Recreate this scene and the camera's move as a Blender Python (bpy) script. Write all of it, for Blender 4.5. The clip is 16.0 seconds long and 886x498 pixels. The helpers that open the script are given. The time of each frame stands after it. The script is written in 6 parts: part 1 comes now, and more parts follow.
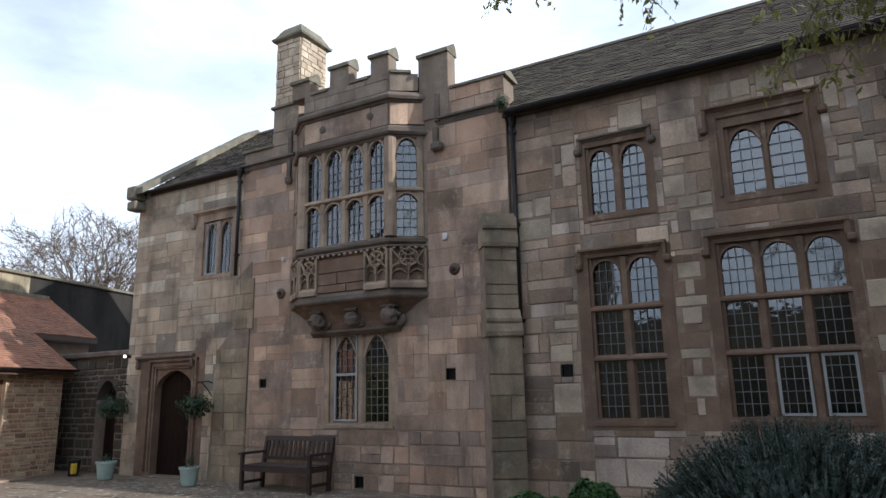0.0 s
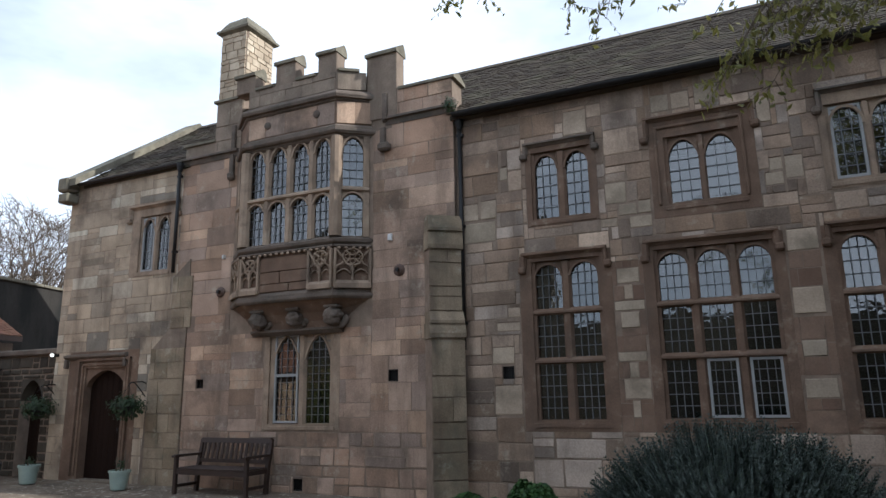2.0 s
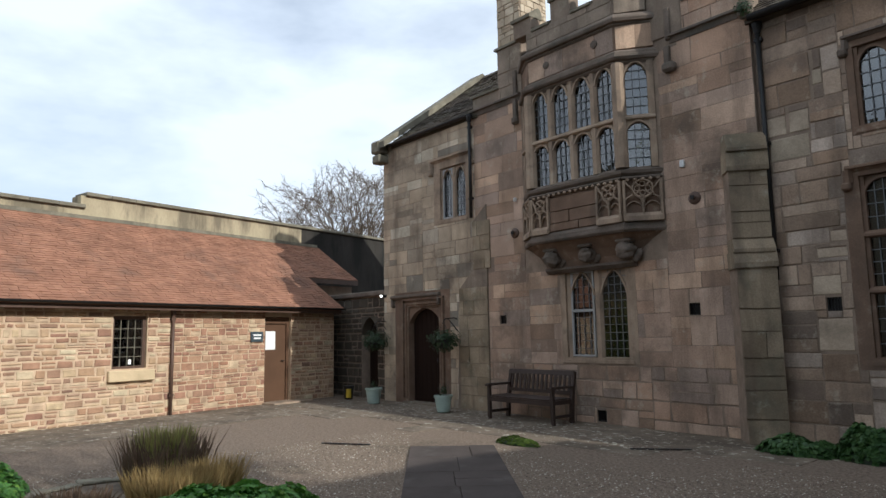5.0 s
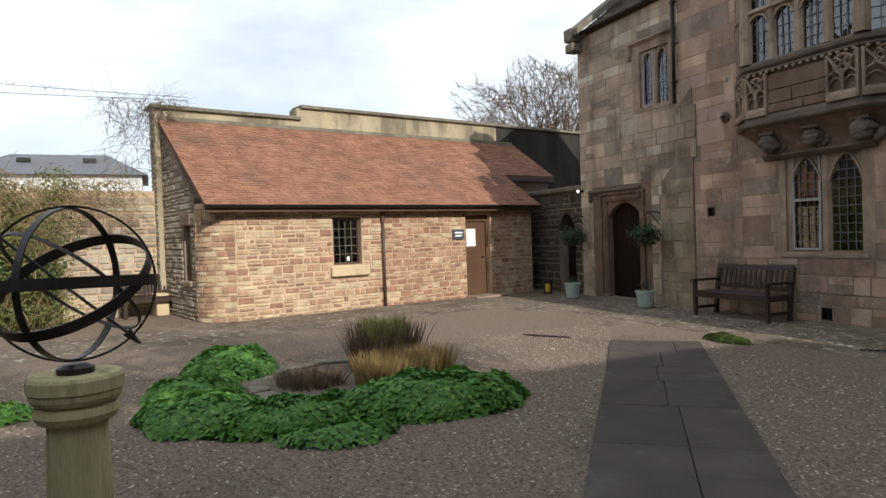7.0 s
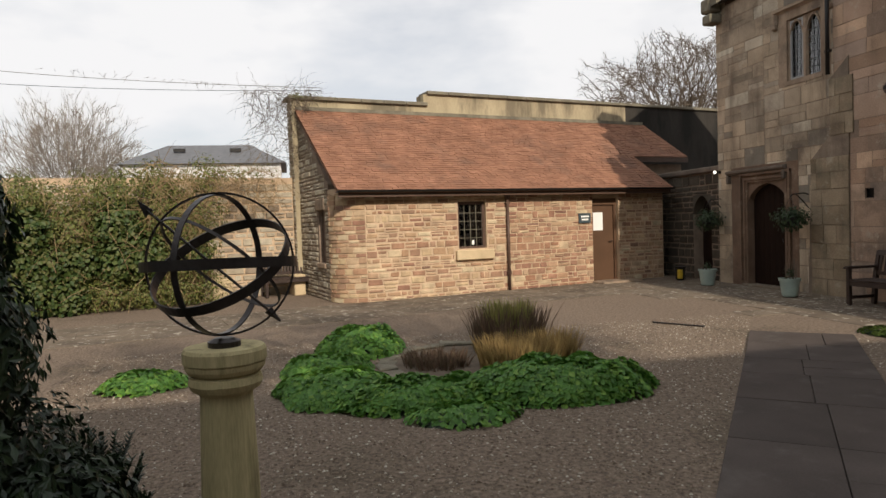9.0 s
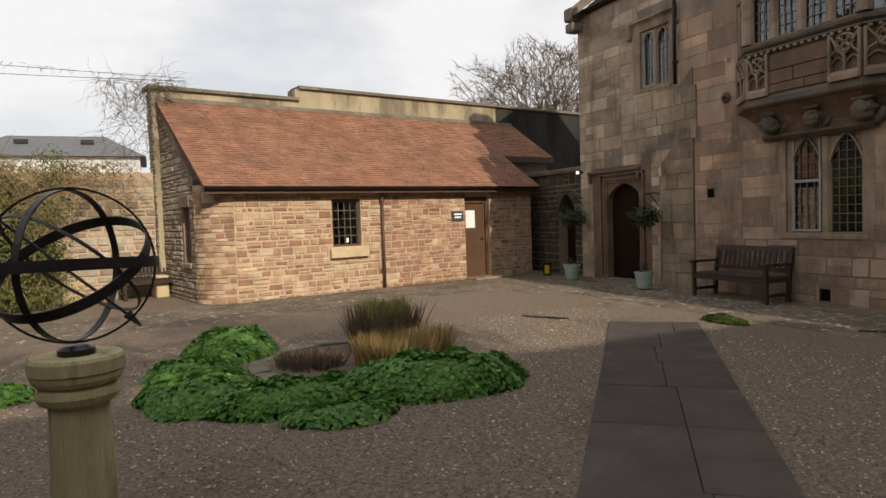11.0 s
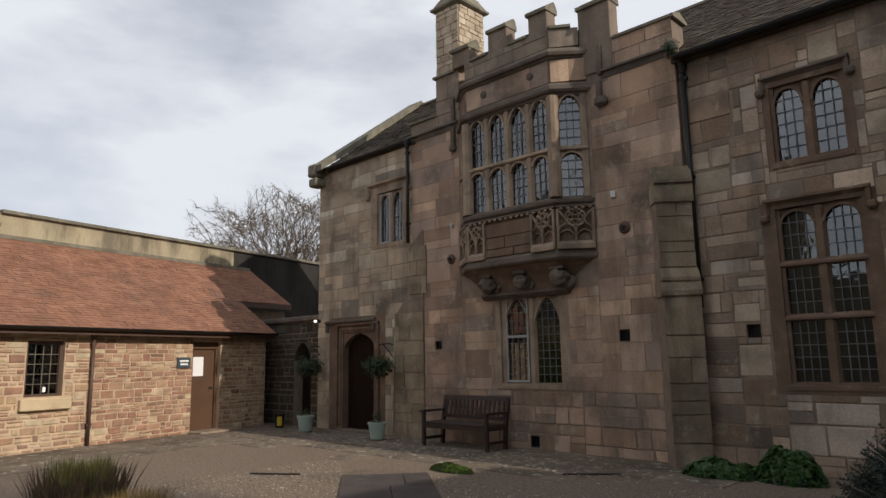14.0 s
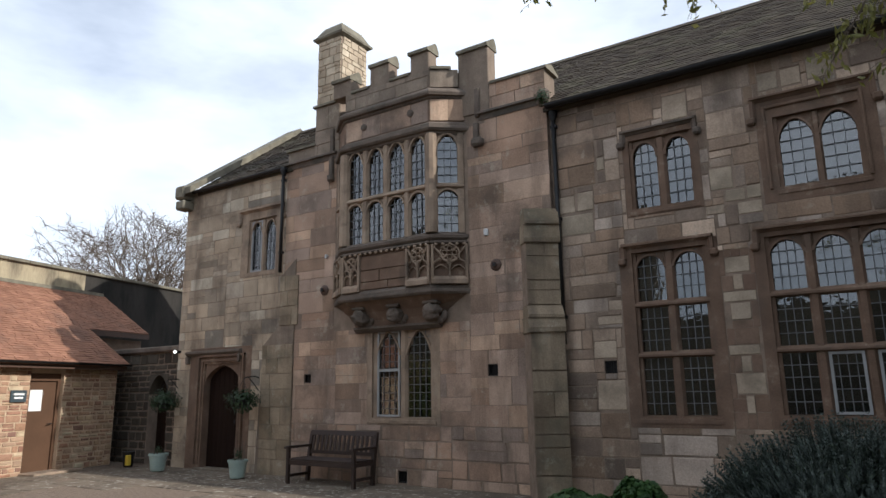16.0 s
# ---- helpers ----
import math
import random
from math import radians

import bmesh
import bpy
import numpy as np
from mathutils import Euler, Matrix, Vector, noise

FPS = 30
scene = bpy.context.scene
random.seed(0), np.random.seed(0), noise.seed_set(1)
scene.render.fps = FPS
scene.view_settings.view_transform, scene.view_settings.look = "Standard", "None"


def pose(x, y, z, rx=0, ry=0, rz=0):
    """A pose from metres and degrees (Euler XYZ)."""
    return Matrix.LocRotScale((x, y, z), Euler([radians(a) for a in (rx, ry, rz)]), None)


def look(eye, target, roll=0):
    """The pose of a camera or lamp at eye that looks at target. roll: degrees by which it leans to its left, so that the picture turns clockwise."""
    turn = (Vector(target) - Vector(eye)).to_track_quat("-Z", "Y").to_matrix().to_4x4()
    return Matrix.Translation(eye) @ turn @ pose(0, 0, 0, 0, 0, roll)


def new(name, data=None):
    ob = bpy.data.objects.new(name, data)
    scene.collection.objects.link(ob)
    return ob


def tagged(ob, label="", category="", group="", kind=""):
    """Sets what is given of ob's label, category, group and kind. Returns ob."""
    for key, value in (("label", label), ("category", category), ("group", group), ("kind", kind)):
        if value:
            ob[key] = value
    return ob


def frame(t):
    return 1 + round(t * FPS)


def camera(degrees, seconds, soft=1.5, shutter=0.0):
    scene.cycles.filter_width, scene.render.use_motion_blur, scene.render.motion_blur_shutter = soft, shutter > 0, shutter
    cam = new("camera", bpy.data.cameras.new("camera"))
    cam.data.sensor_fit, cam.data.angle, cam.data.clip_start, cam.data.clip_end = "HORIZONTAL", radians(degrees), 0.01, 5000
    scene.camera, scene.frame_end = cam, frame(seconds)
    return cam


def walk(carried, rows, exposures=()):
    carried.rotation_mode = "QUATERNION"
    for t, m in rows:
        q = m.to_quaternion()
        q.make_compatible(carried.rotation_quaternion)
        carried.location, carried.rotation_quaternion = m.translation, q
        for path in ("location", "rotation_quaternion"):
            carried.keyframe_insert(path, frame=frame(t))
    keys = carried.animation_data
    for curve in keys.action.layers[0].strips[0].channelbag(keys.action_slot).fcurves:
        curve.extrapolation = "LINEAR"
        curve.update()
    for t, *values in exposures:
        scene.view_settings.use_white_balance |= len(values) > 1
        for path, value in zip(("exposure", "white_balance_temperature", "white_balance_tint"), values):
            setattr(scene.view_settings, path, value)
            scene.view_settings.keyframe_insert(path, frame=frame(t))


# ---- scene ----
cam = camera(67.06, 16.0)
EYE = 1.6
EXPOSURES = [(0.0, 0.15, 5450, 9), (3.0, 0.07, 5500, 8), (6.0, -0.18, 5750, 6), (7.0, -0.08, 5950, 8), (8.0, -0.34, 6400, 10), (10.5, -0.32, 6700, 11), (12.0, -0.42, 6610, 11), (13.0, -0.48, 6410, 11), (14.0, -0.52, 6230, 11), (14.5, -0.31, 6160, 10), (15.0, -0.32, 5920, 10), (16.0, -0.04, 5720, 9)]
ROWS = [  # seconds, tilt, lean, turn
    (0.0, 102.30, 1.08, 29.74),
    (0.5, 102.32, 1.06, 27.34),
    (1.0, 102.34, 1.08, 25.54),
    (1.5, 102.31, 1.10, 24.52),
    (2.0, 102.34, 0.91, 24.89),
    (2.5, 102.22, 0.84, 26.79),
    (3.0, 102.35, 0.80, 31.92),
    (3.5, 102.37, 0.67, 37.50),
    (3.7, 102.31, 0.63, 40.29),
    (5.8, 94.14, 1.34, 54.81),
    (6.0, 93.77, 1.41, 56.87),
    (6.5, 91.58, 1.58, 61.45),
    (7.0, 88.85, 1.88, 66.41),
    (7.5, 88.34, 1.94, 72.61),
    (8.0, 88.35, 1.99, 76.80),
    (8.2, 88.23, 1.97, 77.75),
    (10.3, 86.67, 1.78, 70.92),
    (10.5, 86.68, 1.78, 69.18),
    (11.0, 87.27, 1.93, 66.35),
    (11.5, 89.73, 1.76, 65.00),
    (12.0, 91.68, 1.49, 61.77),
    (12.5, 93.73, 1.33, 56.65),
    (13.0, 95.73, 1.19, 52.01),
    (13.5, 97.87, 1.05, 48.02),
    (14.0, 99.37, 0.94, 44.18),
    (14.5, 100.21, 0.92, 40.44),
    (15.0, 101.15, 0.87, 37.35),
    (15.5, 101.66, 0.80, 34.96),
    (16.0, 102.02, 0.77, 33.29),
]
walk(cam, [(t, pose(0, 0, EYE, rx, ry, rz)) for t, rx, ry, rz in ROWS], EXPOSURES)

# ---- sky and sun ----
SUN_TURN, SUN_HEIGHT = 8.2, 31.0      # degrees from +x towards +y, and above the horizon
world = bpy.data.worlds.new("sky")
scene.world = world
world.use_nodes = True
wt = world.node_tree
wt.nodes.clear()
w_out, w_bg = wt.nodes.new("ShaderNodeOutputWorld"), wt.nodes.new("ShaderNodeBackground")
w_sky = wt.nodes.new("ShaderNodeTexSky")
w_sky.sky_type, w_sky.sun_disc = "NISHITA", False
w_sky.sun_elevation, w_sky.sun_rotation = radians(SUN_HEIGHT), radians(90 - SUN_TURN)
w_tint = wt.nodes.new("ShaderNodeMix")
w_tint.data_type = "RGBA"
w_co, w_map, w_no = wt.nodes.new("ShaderNodeTexCoord"), wt.nodes.new("ShaderNodeMapping"), wt.nodes.new("ShaderNodeTexNoise")
w_ramp = wt.nodes.new("ShaderNodeValToRGB")
w_map.inputs["Scale"].default_value = (1.0, 1.0, 2.6)
w_no.inputs["Scale"].default_value, w_no.inputs["Detail"].default_value = 1.7, 6.0
w_no.inputs["Roughness"].default_value = 0.55
w_ramp.color_ramp.elements[0].position, w_ramp.color_ramp.elements[1].position = 0.36, 0.55
w_ramp.color_ramp.elements[0].color = (.55, .55, .55, 1)
wt.links.new(w_co.outputs["Generated"], w_map.inputs["Vector"])
wt.links.new(w_map.outputs["Vector"], w_no.inputs["Vector"])
wt.links.new(w_no.outputs["Fac"], w_ramp.inputs["Fac"])
wt.links.new(w_ramp.outputs["Color"], w_tint.inputs["Factor"])
wt.links.new(w_sky.outputs["Color"], w_tint.inputs["A"])
w_tint.inputs["B"].default_value = (11.5, 11.65, 11.9, 1)      # thin bright cloud
wt.links.new(w_tint.outputs["Result"], w_bg.inputs["Color"])
wt.links.new(w_bg.outputs["Background"], w_out.inputs["Surface"])
w_bg.inputs["Strength"].default_value = 0.10

sun_data = bpy.data.lights.new("sun", "SUN")
sun_data.energy, sun_data.angle, sun_data.color = 5.0, radians(0.6), (1.0, 0.885, 0.745)
sun_ob = new("sun", sun_data)
sun_way = Vector((math.cos(radians(SUN_HEIGHT)) * math.cos(radians(SUN_TURN)), math.cos(radians(SUN_HEIGHT)) * math.sin(radians(SUN_TURN)), math.sin(radians(SUN_HEIGHT))))
sun_ob.matrix_world = look(sun_way * 60, (0, 0, 0))

# ---- materials ----
def material(name, colours, rough=0.85, by="object", scale=6.0, amount=0.35, grain=60.0, bump=0.25, metal=0.0, stain=None, stain_scale=0.7, stain_pos=(0.52, 0.68), bump_dist=0.01, stretch=(1, 1, 1), lichen=None, streak=None):
    """A surface with colours picked per piece, cloudy variation, fine grain, relief and stains."""
    m = bpy.data.materials.new(name)
    m.use_nodes = True
    n, l = m.node_tree.nodes, m.node_tree.links
    b = n["Principled BSDF"]
    b.inputs["Roughness"].default_value, b.inputs["Metallic"].default_value = rough, metal
    b.inputs["Specular IOR Level"].default_value = 0.12 if rough >= 0.8 else 0.4      # dull, porous surfaces hardly shine
    co = n.new("ShaderNodeNewGeometry") if by != "local" else n.new("ShaderNodeTexCoord")
    vec = co.outputs["Position"] if by != "local" else co.outputs["Object"]
    mp = n.new("ShaderNodeMapping")
    mp.inputs["Scale"].default_value = stretch
    l.new(vec, mp.inputs["Vector"])
    vec = mp.outputs["Vector"]
    ramp = n.new("ShaderNodeValToRGB")
    els = ramp.color_ramp.elements
    for i, c in enumerate(colours):
        e = els[i] if i < 2 and len(colours) > 1 else els.new(0.5) if i >= 2 else els[0]
        e.color = (*c, 1)
    for i, c in enumerate(colours):
        els[i].position = i / max(1, len(colours) - 1)
    for i, c in enumerate(colours):
        els[i].color = (*c, 1)
    if by == "object":
        src = n.new("ShaderNodeObjectInfo").outputs["Random"]
    elif by == "island":
        src = n.new("ShaderNodeNewGeometry").outputs["Random Per Island"]
    else:
        ns = n.new("ShaderNodeTexNoise")
        ns.inputs["Scale"].default_value, ns.inputs["Detail"].default_value = scale * 0.35, 4.0
        l.new(vec, ns.inputs["Vector"])
        src = ns.outputs["Fac"]
    l.new(src, ramp.inputs["Fac"])
    n1, n2 = n.new("ShaderNodeTexNoise"), n.new("ShaderNodeTexNoise")
    n1.inputs["Scale"].default_value, n1.inputs["Detail"].default_value = scale, 5.0
    n2.inputs["Scale"].default_value, n2.inputs["Detail"].default_value = grain, 3.0
    l.new(vec, n1.inputs["Vector"]), l.new(vec, n2.inputs["Vector"])
    add = n.new("ShaderNodeMath")
    add.operation = "MULTIPLY_ADD"
    add.inputs[1].default_value = 0.5
    l.new(n2.outputs["Fac"], add.inputs[0]), l.new(n1.outputs["Fac"], add.inputs[2])
    rng = n.new("ShaderNodeMapRange")
    rng.inputs["From Min"].default_value, rng.inputs["From Max"].default_value = 0.45, 1.05
    rng.inputs["To Min"].default_value, rng.inputs["To Max"].default_value = 1 - amount, 1 + amount
    l.new(add.outputs["Value"], rng.inputs["Value"])
    mul = n.new("ShaderNodeMix")
    mul.data_type, mul.blend_type = "RGBA", "MULTIPLY"
    mul.inputs["Factor"].default_value = 1.0
    l.new(ramp.outputs["Color"], mul.inputs["A"]), l.new(rng.outputs["Result"], mul.inputs["B"])
    colour = mul.outputs["Result"]
    if stain:
        n3, r3, mx = n.new("ShaderNodeTexNoise"), n.new("ShaderNodeValToRGB"), n.new("ShaderNodeMix")
        n3.inputs["Scale"].default_value, n3.inputs["Detail"].default_value = stain_scale, 7.0
        n3.inputs["Roughness"].default_value = 0.62
        r3.color_ramp.elements[0].position, r3.color_ramp.elements[1].position = stain_pos
        mx.data_type = "RGBA"
        mx.inputs["B"].default_value = (*stain, 1)
        l.new(vec, n3.inputs["Vector"]), l.new(n3.outputs["Fac"], r3.inputs["Fac"])
        fac = n.new("ShaderNodeMath")
        fac.operation = "MULTIPLY"
        fac.inputs[1].default_value = 0.75
        l.new(r3.outputs["Color"], fac.inputs[0]), l.new(fac.outputs["Value"], mx.inputs["Factor"])
        l.new(colour, mx.inputs["A"])
        colour = mx.outputs["Result"]
    if lichen:
        n4, r4, m4, f4 = n.new("ShaderNodeTexNoise"), n.new("ShaderNodeValToRGB"), n.new("ShaderNodeMix"), n.new("ShaderNodeMath")
        n4.inputs["Scale"].default_value, n4.inputs["Detail"].default_value, n4.inputs["Roughness"].default_value = 3.0, 9.0, 0.72
        r4.color_ramp.elements[0].position, r4.color_ramp.elements[1].position = 0.57, 0.70
        m4.data_type, f4.operation = "RGBA", "MULTIPLY"
        m4.inputs["B"].default_value, f4.inputs[1].default_value = (*lichen, 1), 0.68
        l.new(vec, n4.inputs["Vector"]), l.new(n4.outputs["Fac"], r4.inputs["Fac"])
        l.new(r4.outputs["Color"], f4.inputs[0]), l.new(f4.outputs["Value"], m4.inputs["Factor"])
        l.new(colour, m4.inputs["A"])
        colour = m4.outputs["Result"]
    if streak:
        mp5, n5, r5, m5, f5 = n.new("ShaderNodeMapping"), n.new("ShaderNodeTexNoise"), n.new("ShaderNodeValToRGB"), n.new("ShaderNodeMix"), n.new("ShaderNodeMath")
        mp5.inputs["Scale"].default_value = (1.9, 1.9, 0.30)
        n5.inputs["Scale"].default_value, n5.inputs["Detail"].default_value, n5.inputs["Roughness"].default_value = 1.25, 8.0, 0.66
        r5.color_ramp.elements[0].position, r5.color_ramp.elements[1].position = 0.50, 0.70
        m5.data_type, f5.operation = "RGBA", "MULTIPLY"
        m5.inputs["B"].default_value, f5.inputs[1].default_value = (*streak, 1), 0.62
        l.new(vec, mp5.inputs["Vector"]), l.new(mp5.outputs["Vector"], n5.inputs["Vector"]), l.new(n5.outputs["Fac"], r5.inputs["Fac"])
        l.new(r5.outputs["Color"], f5.inputs[0]), l.new(f5.outputs["Value"], m5.inputs["Factor"])
        l.new(colour, m5.inputs["A"])
        colour = m5.outputs["Result"]
    l.new(colour, b.inputs["Base Color"])
    if bump:
        bp = n.new("ShaderNodeBump")
        bp.inputs["Strength"].default_value, bp.inputs["Distance"].default_value = bump, bump_dist
        l.new(add.outputs["Value"], bp.inputs["Height"]), l.new(bp.outputs["Normal"], b.inputs["Normal"])
    return m


ASHLAR = material("sandstone_blocks", [(0.23, 0.175, 0.137), (0.387, 0.257, 0.178), (0.324, 0.219, 0.154), (0.461, 0.339, 0.259), (0.338, 0.237, 0.174), (0.408, 0.291, 0.215), (0.234, 0.161, 0.113), (0.535, 0.376, 0.261), (0.326, 0.247, 0.196), (0.263, 0.203, 0.163)], 0.9, "object", 1.3, 0.42, 45, 0.45, stain=(0.104, 0.085, 0.069), stain_scale=0.9, lichen=(.46, .41, .32), bump_dist=0.02, streak=(.105, .08, .062))
PALE_ASHLAR = material("pale_sandstone_blocks", [(0.247, 0.205, 0.153), (0.377, 0.307, 0.225), (0.344, 0.279, 0.203), (0.472, 0.375, 0.268), (0.36, 0.293, 0.215), (0.423, 0.337, 0.24), (0.202, 0.181, 0.148), (0.484, 0.411, 0.313), (0.541, 0.501, 0.397)], 0.9, "object", 1.3, 0.42, 45, 0.45, stain=(0.104, 0.085, 0.069), stain_scale=0.9, lichen=(.46, .41, .32), bump_dist=0.02, streak=(.105, .08, .062))
WING_STONE = material("wing_sandstone_blocks", [(0.203, 0.144, 0.1), (0.293, 0.207, 0.144), (0.204, 0.169, 0.139), (0.434, 0.358, 0.293), (0.214, 0.155, 0.109), (0.36, 0.265, 0.191), (0.25, 0.185, 0.137), (0.167, 0.131, 0.103), (0.53, 0.406, 0.301), (0.252, 0.188, 0.141)], 0.9, "object", 1.3, 0.42, 45, 0.45, stain=(0.114, 0.090, 0.074), stain_scale=0.9, lichen=(.46, .41, .32), bump_dist=0.02, streak=(.105, .08, .062))
PARAPET_STONE = material("weathered_parapet_stone", [(.19, .155, .122), (.25, .20, .155), (.22, .178, .138), (.29, .235, .18)], 0.92, "object", 2.4, 0.38, 45, 0.45, stain=(.10, .09, .072), stain_scale=1.5, lichen=(.40, .36, .27), streak=(.105, .08, .062))
BUFF_STONE = material("buff_repair_stone", [(.37, .295, .22), (.43, .345, .26), (.33, .275, .205), (.40, .32, .24), (.30, .25, .19)], 0.9, "object", 2.0, 0.35, 45, 0.4, stain=(.20, .17, .125), stain_scale=2.2, bump_dist=0.015)
RED_STONE = material("red_window_stone", [(.165, .108, .078), (.215, .148, .107), (.19, .128, .09)], 0.9, "object", 2.0, 0.3, 45, 0.4, stain=(0.095, 0.075, 0.058), stain_scale=1.6)
DRESSED = material("dressed_red_sandstone", [(0.143, 0.094, 0.066), (0.189, 0.129, 0.092)], 0.88, "noise", 3.0, 0.30, 50, 0.3, stain=(0.095, 0.075, 0.058), stain_scale=1.6, lichen=(.34, .29, .22), streak=(.105, .08, .062))
DRESSED_BUFF = material("dressed_buff_sandstone", [(.27, .20, .145), (.35, .27, .195)], 0.88, "noise", 3.0, 0.30, 50, 0.3, stain=(0.123, 0.100, 0.080), stain_scale=1.8, lichen=(.34, .29, .22), streak=(.105, .08, .062))
TRIM = material("weathered_string_stone", [(0.108, 0.088, 0.075), (0.175, 0.141, 0.112)], 0.92, "noise", 3.0, 0.35, 40, 0.4, stain=(0.076, 0.075, 0.064), stain_scale=2.0)
COPING = material("lichened_coping_stone", [(0.123, 0.115, 0.09), (0.205, 0.184, 0.139)], 0.94, "noise", 3.5, 0.35, 40, 0.4, stain=(.25, .23, .17), stain_scale=3.0)
GREYED = material("greyed_sandstone", [(0.172, 0.135, 0.105), (0.257, 0.204, 0.157)], 0.92, "noise", 3.0, 0.35, 45, 0.4, stain=(.10, .09, .072), stain_scale=1.5, lichen=(.34, .29, .22), streak=(.105, .08, .062))
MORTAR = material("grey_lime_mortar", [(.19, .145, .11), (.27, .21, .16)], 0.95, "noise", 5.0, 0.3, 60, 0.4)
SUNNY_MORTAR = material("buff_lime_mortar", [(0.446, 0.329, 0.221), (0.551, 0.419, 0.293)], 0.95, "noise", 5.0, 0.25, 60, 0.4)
RUBBLE = material("coursed_rubble_stones", [(0.304, 0.166, 0.107), (0.379, 0.241, 0.153), (0.247, 0.129, 0.092), (0.447, 0.322, 0.204), (0.333, 0.191, 0.128), (0.265, 0.146, 0.102), (0.513, 0.413, 0.275), (0.36, 0.217, 0.143), (0.209, 0.121, 0.092)], 0.92, "object", 5.0, 0.3, 60, 0.5)
RUBBLE_REST = material("coursed_rubble_rest", [(0.332, 0.199, 0.125), (0.427, 0.307, 0.187), (0.266, 0.148, 0.104), (0.475, 0.368, 0.23), (0.37, 0.23, 0.146), (0.294, 0.169, 0.115), (0.541, 0.46, 0.312), (0.38, 0.25, 0.161), (0.228, 0.143, 0.104)], 0.92, "island", 5.0, 0.3, 60, 0.5)
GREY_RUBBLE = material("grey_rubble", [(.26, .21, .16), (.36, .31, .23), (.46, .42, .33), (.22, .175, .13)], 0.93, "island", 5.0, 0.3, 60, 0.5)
# Rubble with the shade of the arch corner put into its colour.
SHADED_RUBBLE = material("shade_darkened_rubble", [(0.051, 0.042, 0.034), (0.075, 0.063, 0.049), (0.061, 0.049, 0.038), (0.094, 0.08, 0.063)], 0.93, "island", 5.0, 0.3, 60, 0.5)
SLATE = material("stone_roof_slates", [(0.041, 0.033, 0.025), (0.061, 0.049, 0.037), (0.048, 0.038, 0.028), (0.072, 0.058, 0.042)], 0.88, "island", 3.0, 0.3, 40, 0.4, stain=(.085, .08, .052), stain_scale=1.2)
TILE = material("clay_roof_tiles", [(0.225, 0.113, 0.072), (0.250, 0.128, 0.081), (0.212, 0.107, 0.069), (0.268, 0.140, 0.090), (0.235, 0.119, 0.076)], 0.85, "island", 2.5, 0.3, 50, 0.35, stain=(.15, .09, .065), stain_scale=1.1)
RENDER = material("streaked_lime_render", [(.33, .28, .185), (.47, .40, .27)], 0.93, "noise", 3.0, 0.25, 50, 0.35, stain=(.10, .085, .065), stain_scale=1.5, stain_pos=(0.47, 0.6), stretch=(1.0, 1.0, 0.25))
# Black-stained render with the corner's shade added to its colour.
RENDER_DARK = material("stained_shaded_render", [(.028, .026, .023), (.055, .05, .044)], 0.93, "noise", 3.0, 0.35, 50, 0.35, stain=(.018, .018, .017), stain_scale=1.5, stain_pos=(0.47, 0.6), stretch=(1.0, 1.0, 0.25))
GRAVEL = material("pea_gravel", [(0.125, 0.093, 0.069), (0.208, 0.162, 0.124), (0.158, 0.118, 0.091)], 0.95, "noise", 26.0, 0.62, 150, 1.0, bump_dist=0.02, stain=(.05, .048, .028), stain_scale=0.55, stain_pos=(0.56, 0.80))
PEBBLE = material("pebbles", [(0.109, 0.082, 0.06), (0.182, 0.141, 0.105), (0.305, 0.26, 0.199), (0.124, 0.092, 0.069), (0.231, 0.18, 0.13), (0.555, 0.52, 0.433)], 0.9, "island", 8.0, 0.2, 80, 0.2)
FLAG = material("worn_flagstones", [(0.119, 0.095, 0.072), (0.166, 0.134, 0.101), (0.134, 0.108, 0.083)], 0.88, "object", 2.0, 0.4, 60, 0.4, stain=(.40, .37, .31), stain_scale=7.0, stain_pos=(0.57, 0.63))
FLAKE = material("pale_lichen", [(0.34, 0.315, 0.255), (0.442, 0.416, 0.348), (0.281, 0.246, 0.187)], 0.95, "island", 8.0, 0.2, 60, 0.1)
SLAB = material("grey_paving_slabs", [(0.059, 0.049, 0.044), (0.081, 0.067, 0.06), (0.066, 0.054, 0.048)], 0.82, "object", 2.0, 0.25, 70, 0.35, stain=(.12, .11, .098), stain_scale=2.5, stain_pos=(0.56, 0.75))
IRON = material("black_iron", [(.012, .012, .013), (.022, .021, .02)], 0.5, "noise", 8.0, 0.2, 60, 0.15, metal=0.3)
RUST = material("brown_painted_metal", [(.075, .045, .032), (.10, .06, .042)], 0.55, "noise", 6.0, 0.2, 60, 0.1)
BRONZE = material("dark_patinated_bronze", [(.035, .032, .032), (.07, .062, .06)], 0.42, "noise", 8.0, 0.3, 60, 0.15, metal=0.6)
BROWN_PAINT = material("brown_painted_wood", [(.085, .045, .025), (.11, .06, .033)], 0.55, "noise", 3.0, 0.15, 50, 0.1)
CHIMNEY_STONE = material("pale_chimney_rubble", [(.40, .33, .24), (.52, .44, .33), (.34, .27, .19), (.46, .38, .28)], 0.92, "object", 3.0, 0.35, 50, 0.4, lichen=(.50, .46, .38))
BUTTRESS_STONE = material("greenish_buttress_stone", [(0.227, 0.178, 0.122), (0.286, 0.229, 0.16), (0.205, 0.16, 0.108), (0.335, 0.27, 0.19)], 0.92, "object", 2.0, 0.4, 45, 0.45, stain=(.12, .112, .082), stain_scale=1.2, lichen=(.40, .37, .29), streak=(.105, .08, .062))
OAK = material("dark_oak", [(0.01, 0.005, 0.003), (0.018, 0.009, 0.006)], 0.8, "noise", 3.0, 0.35, 60, 0.35, stretch=(6, 6, 0.6))
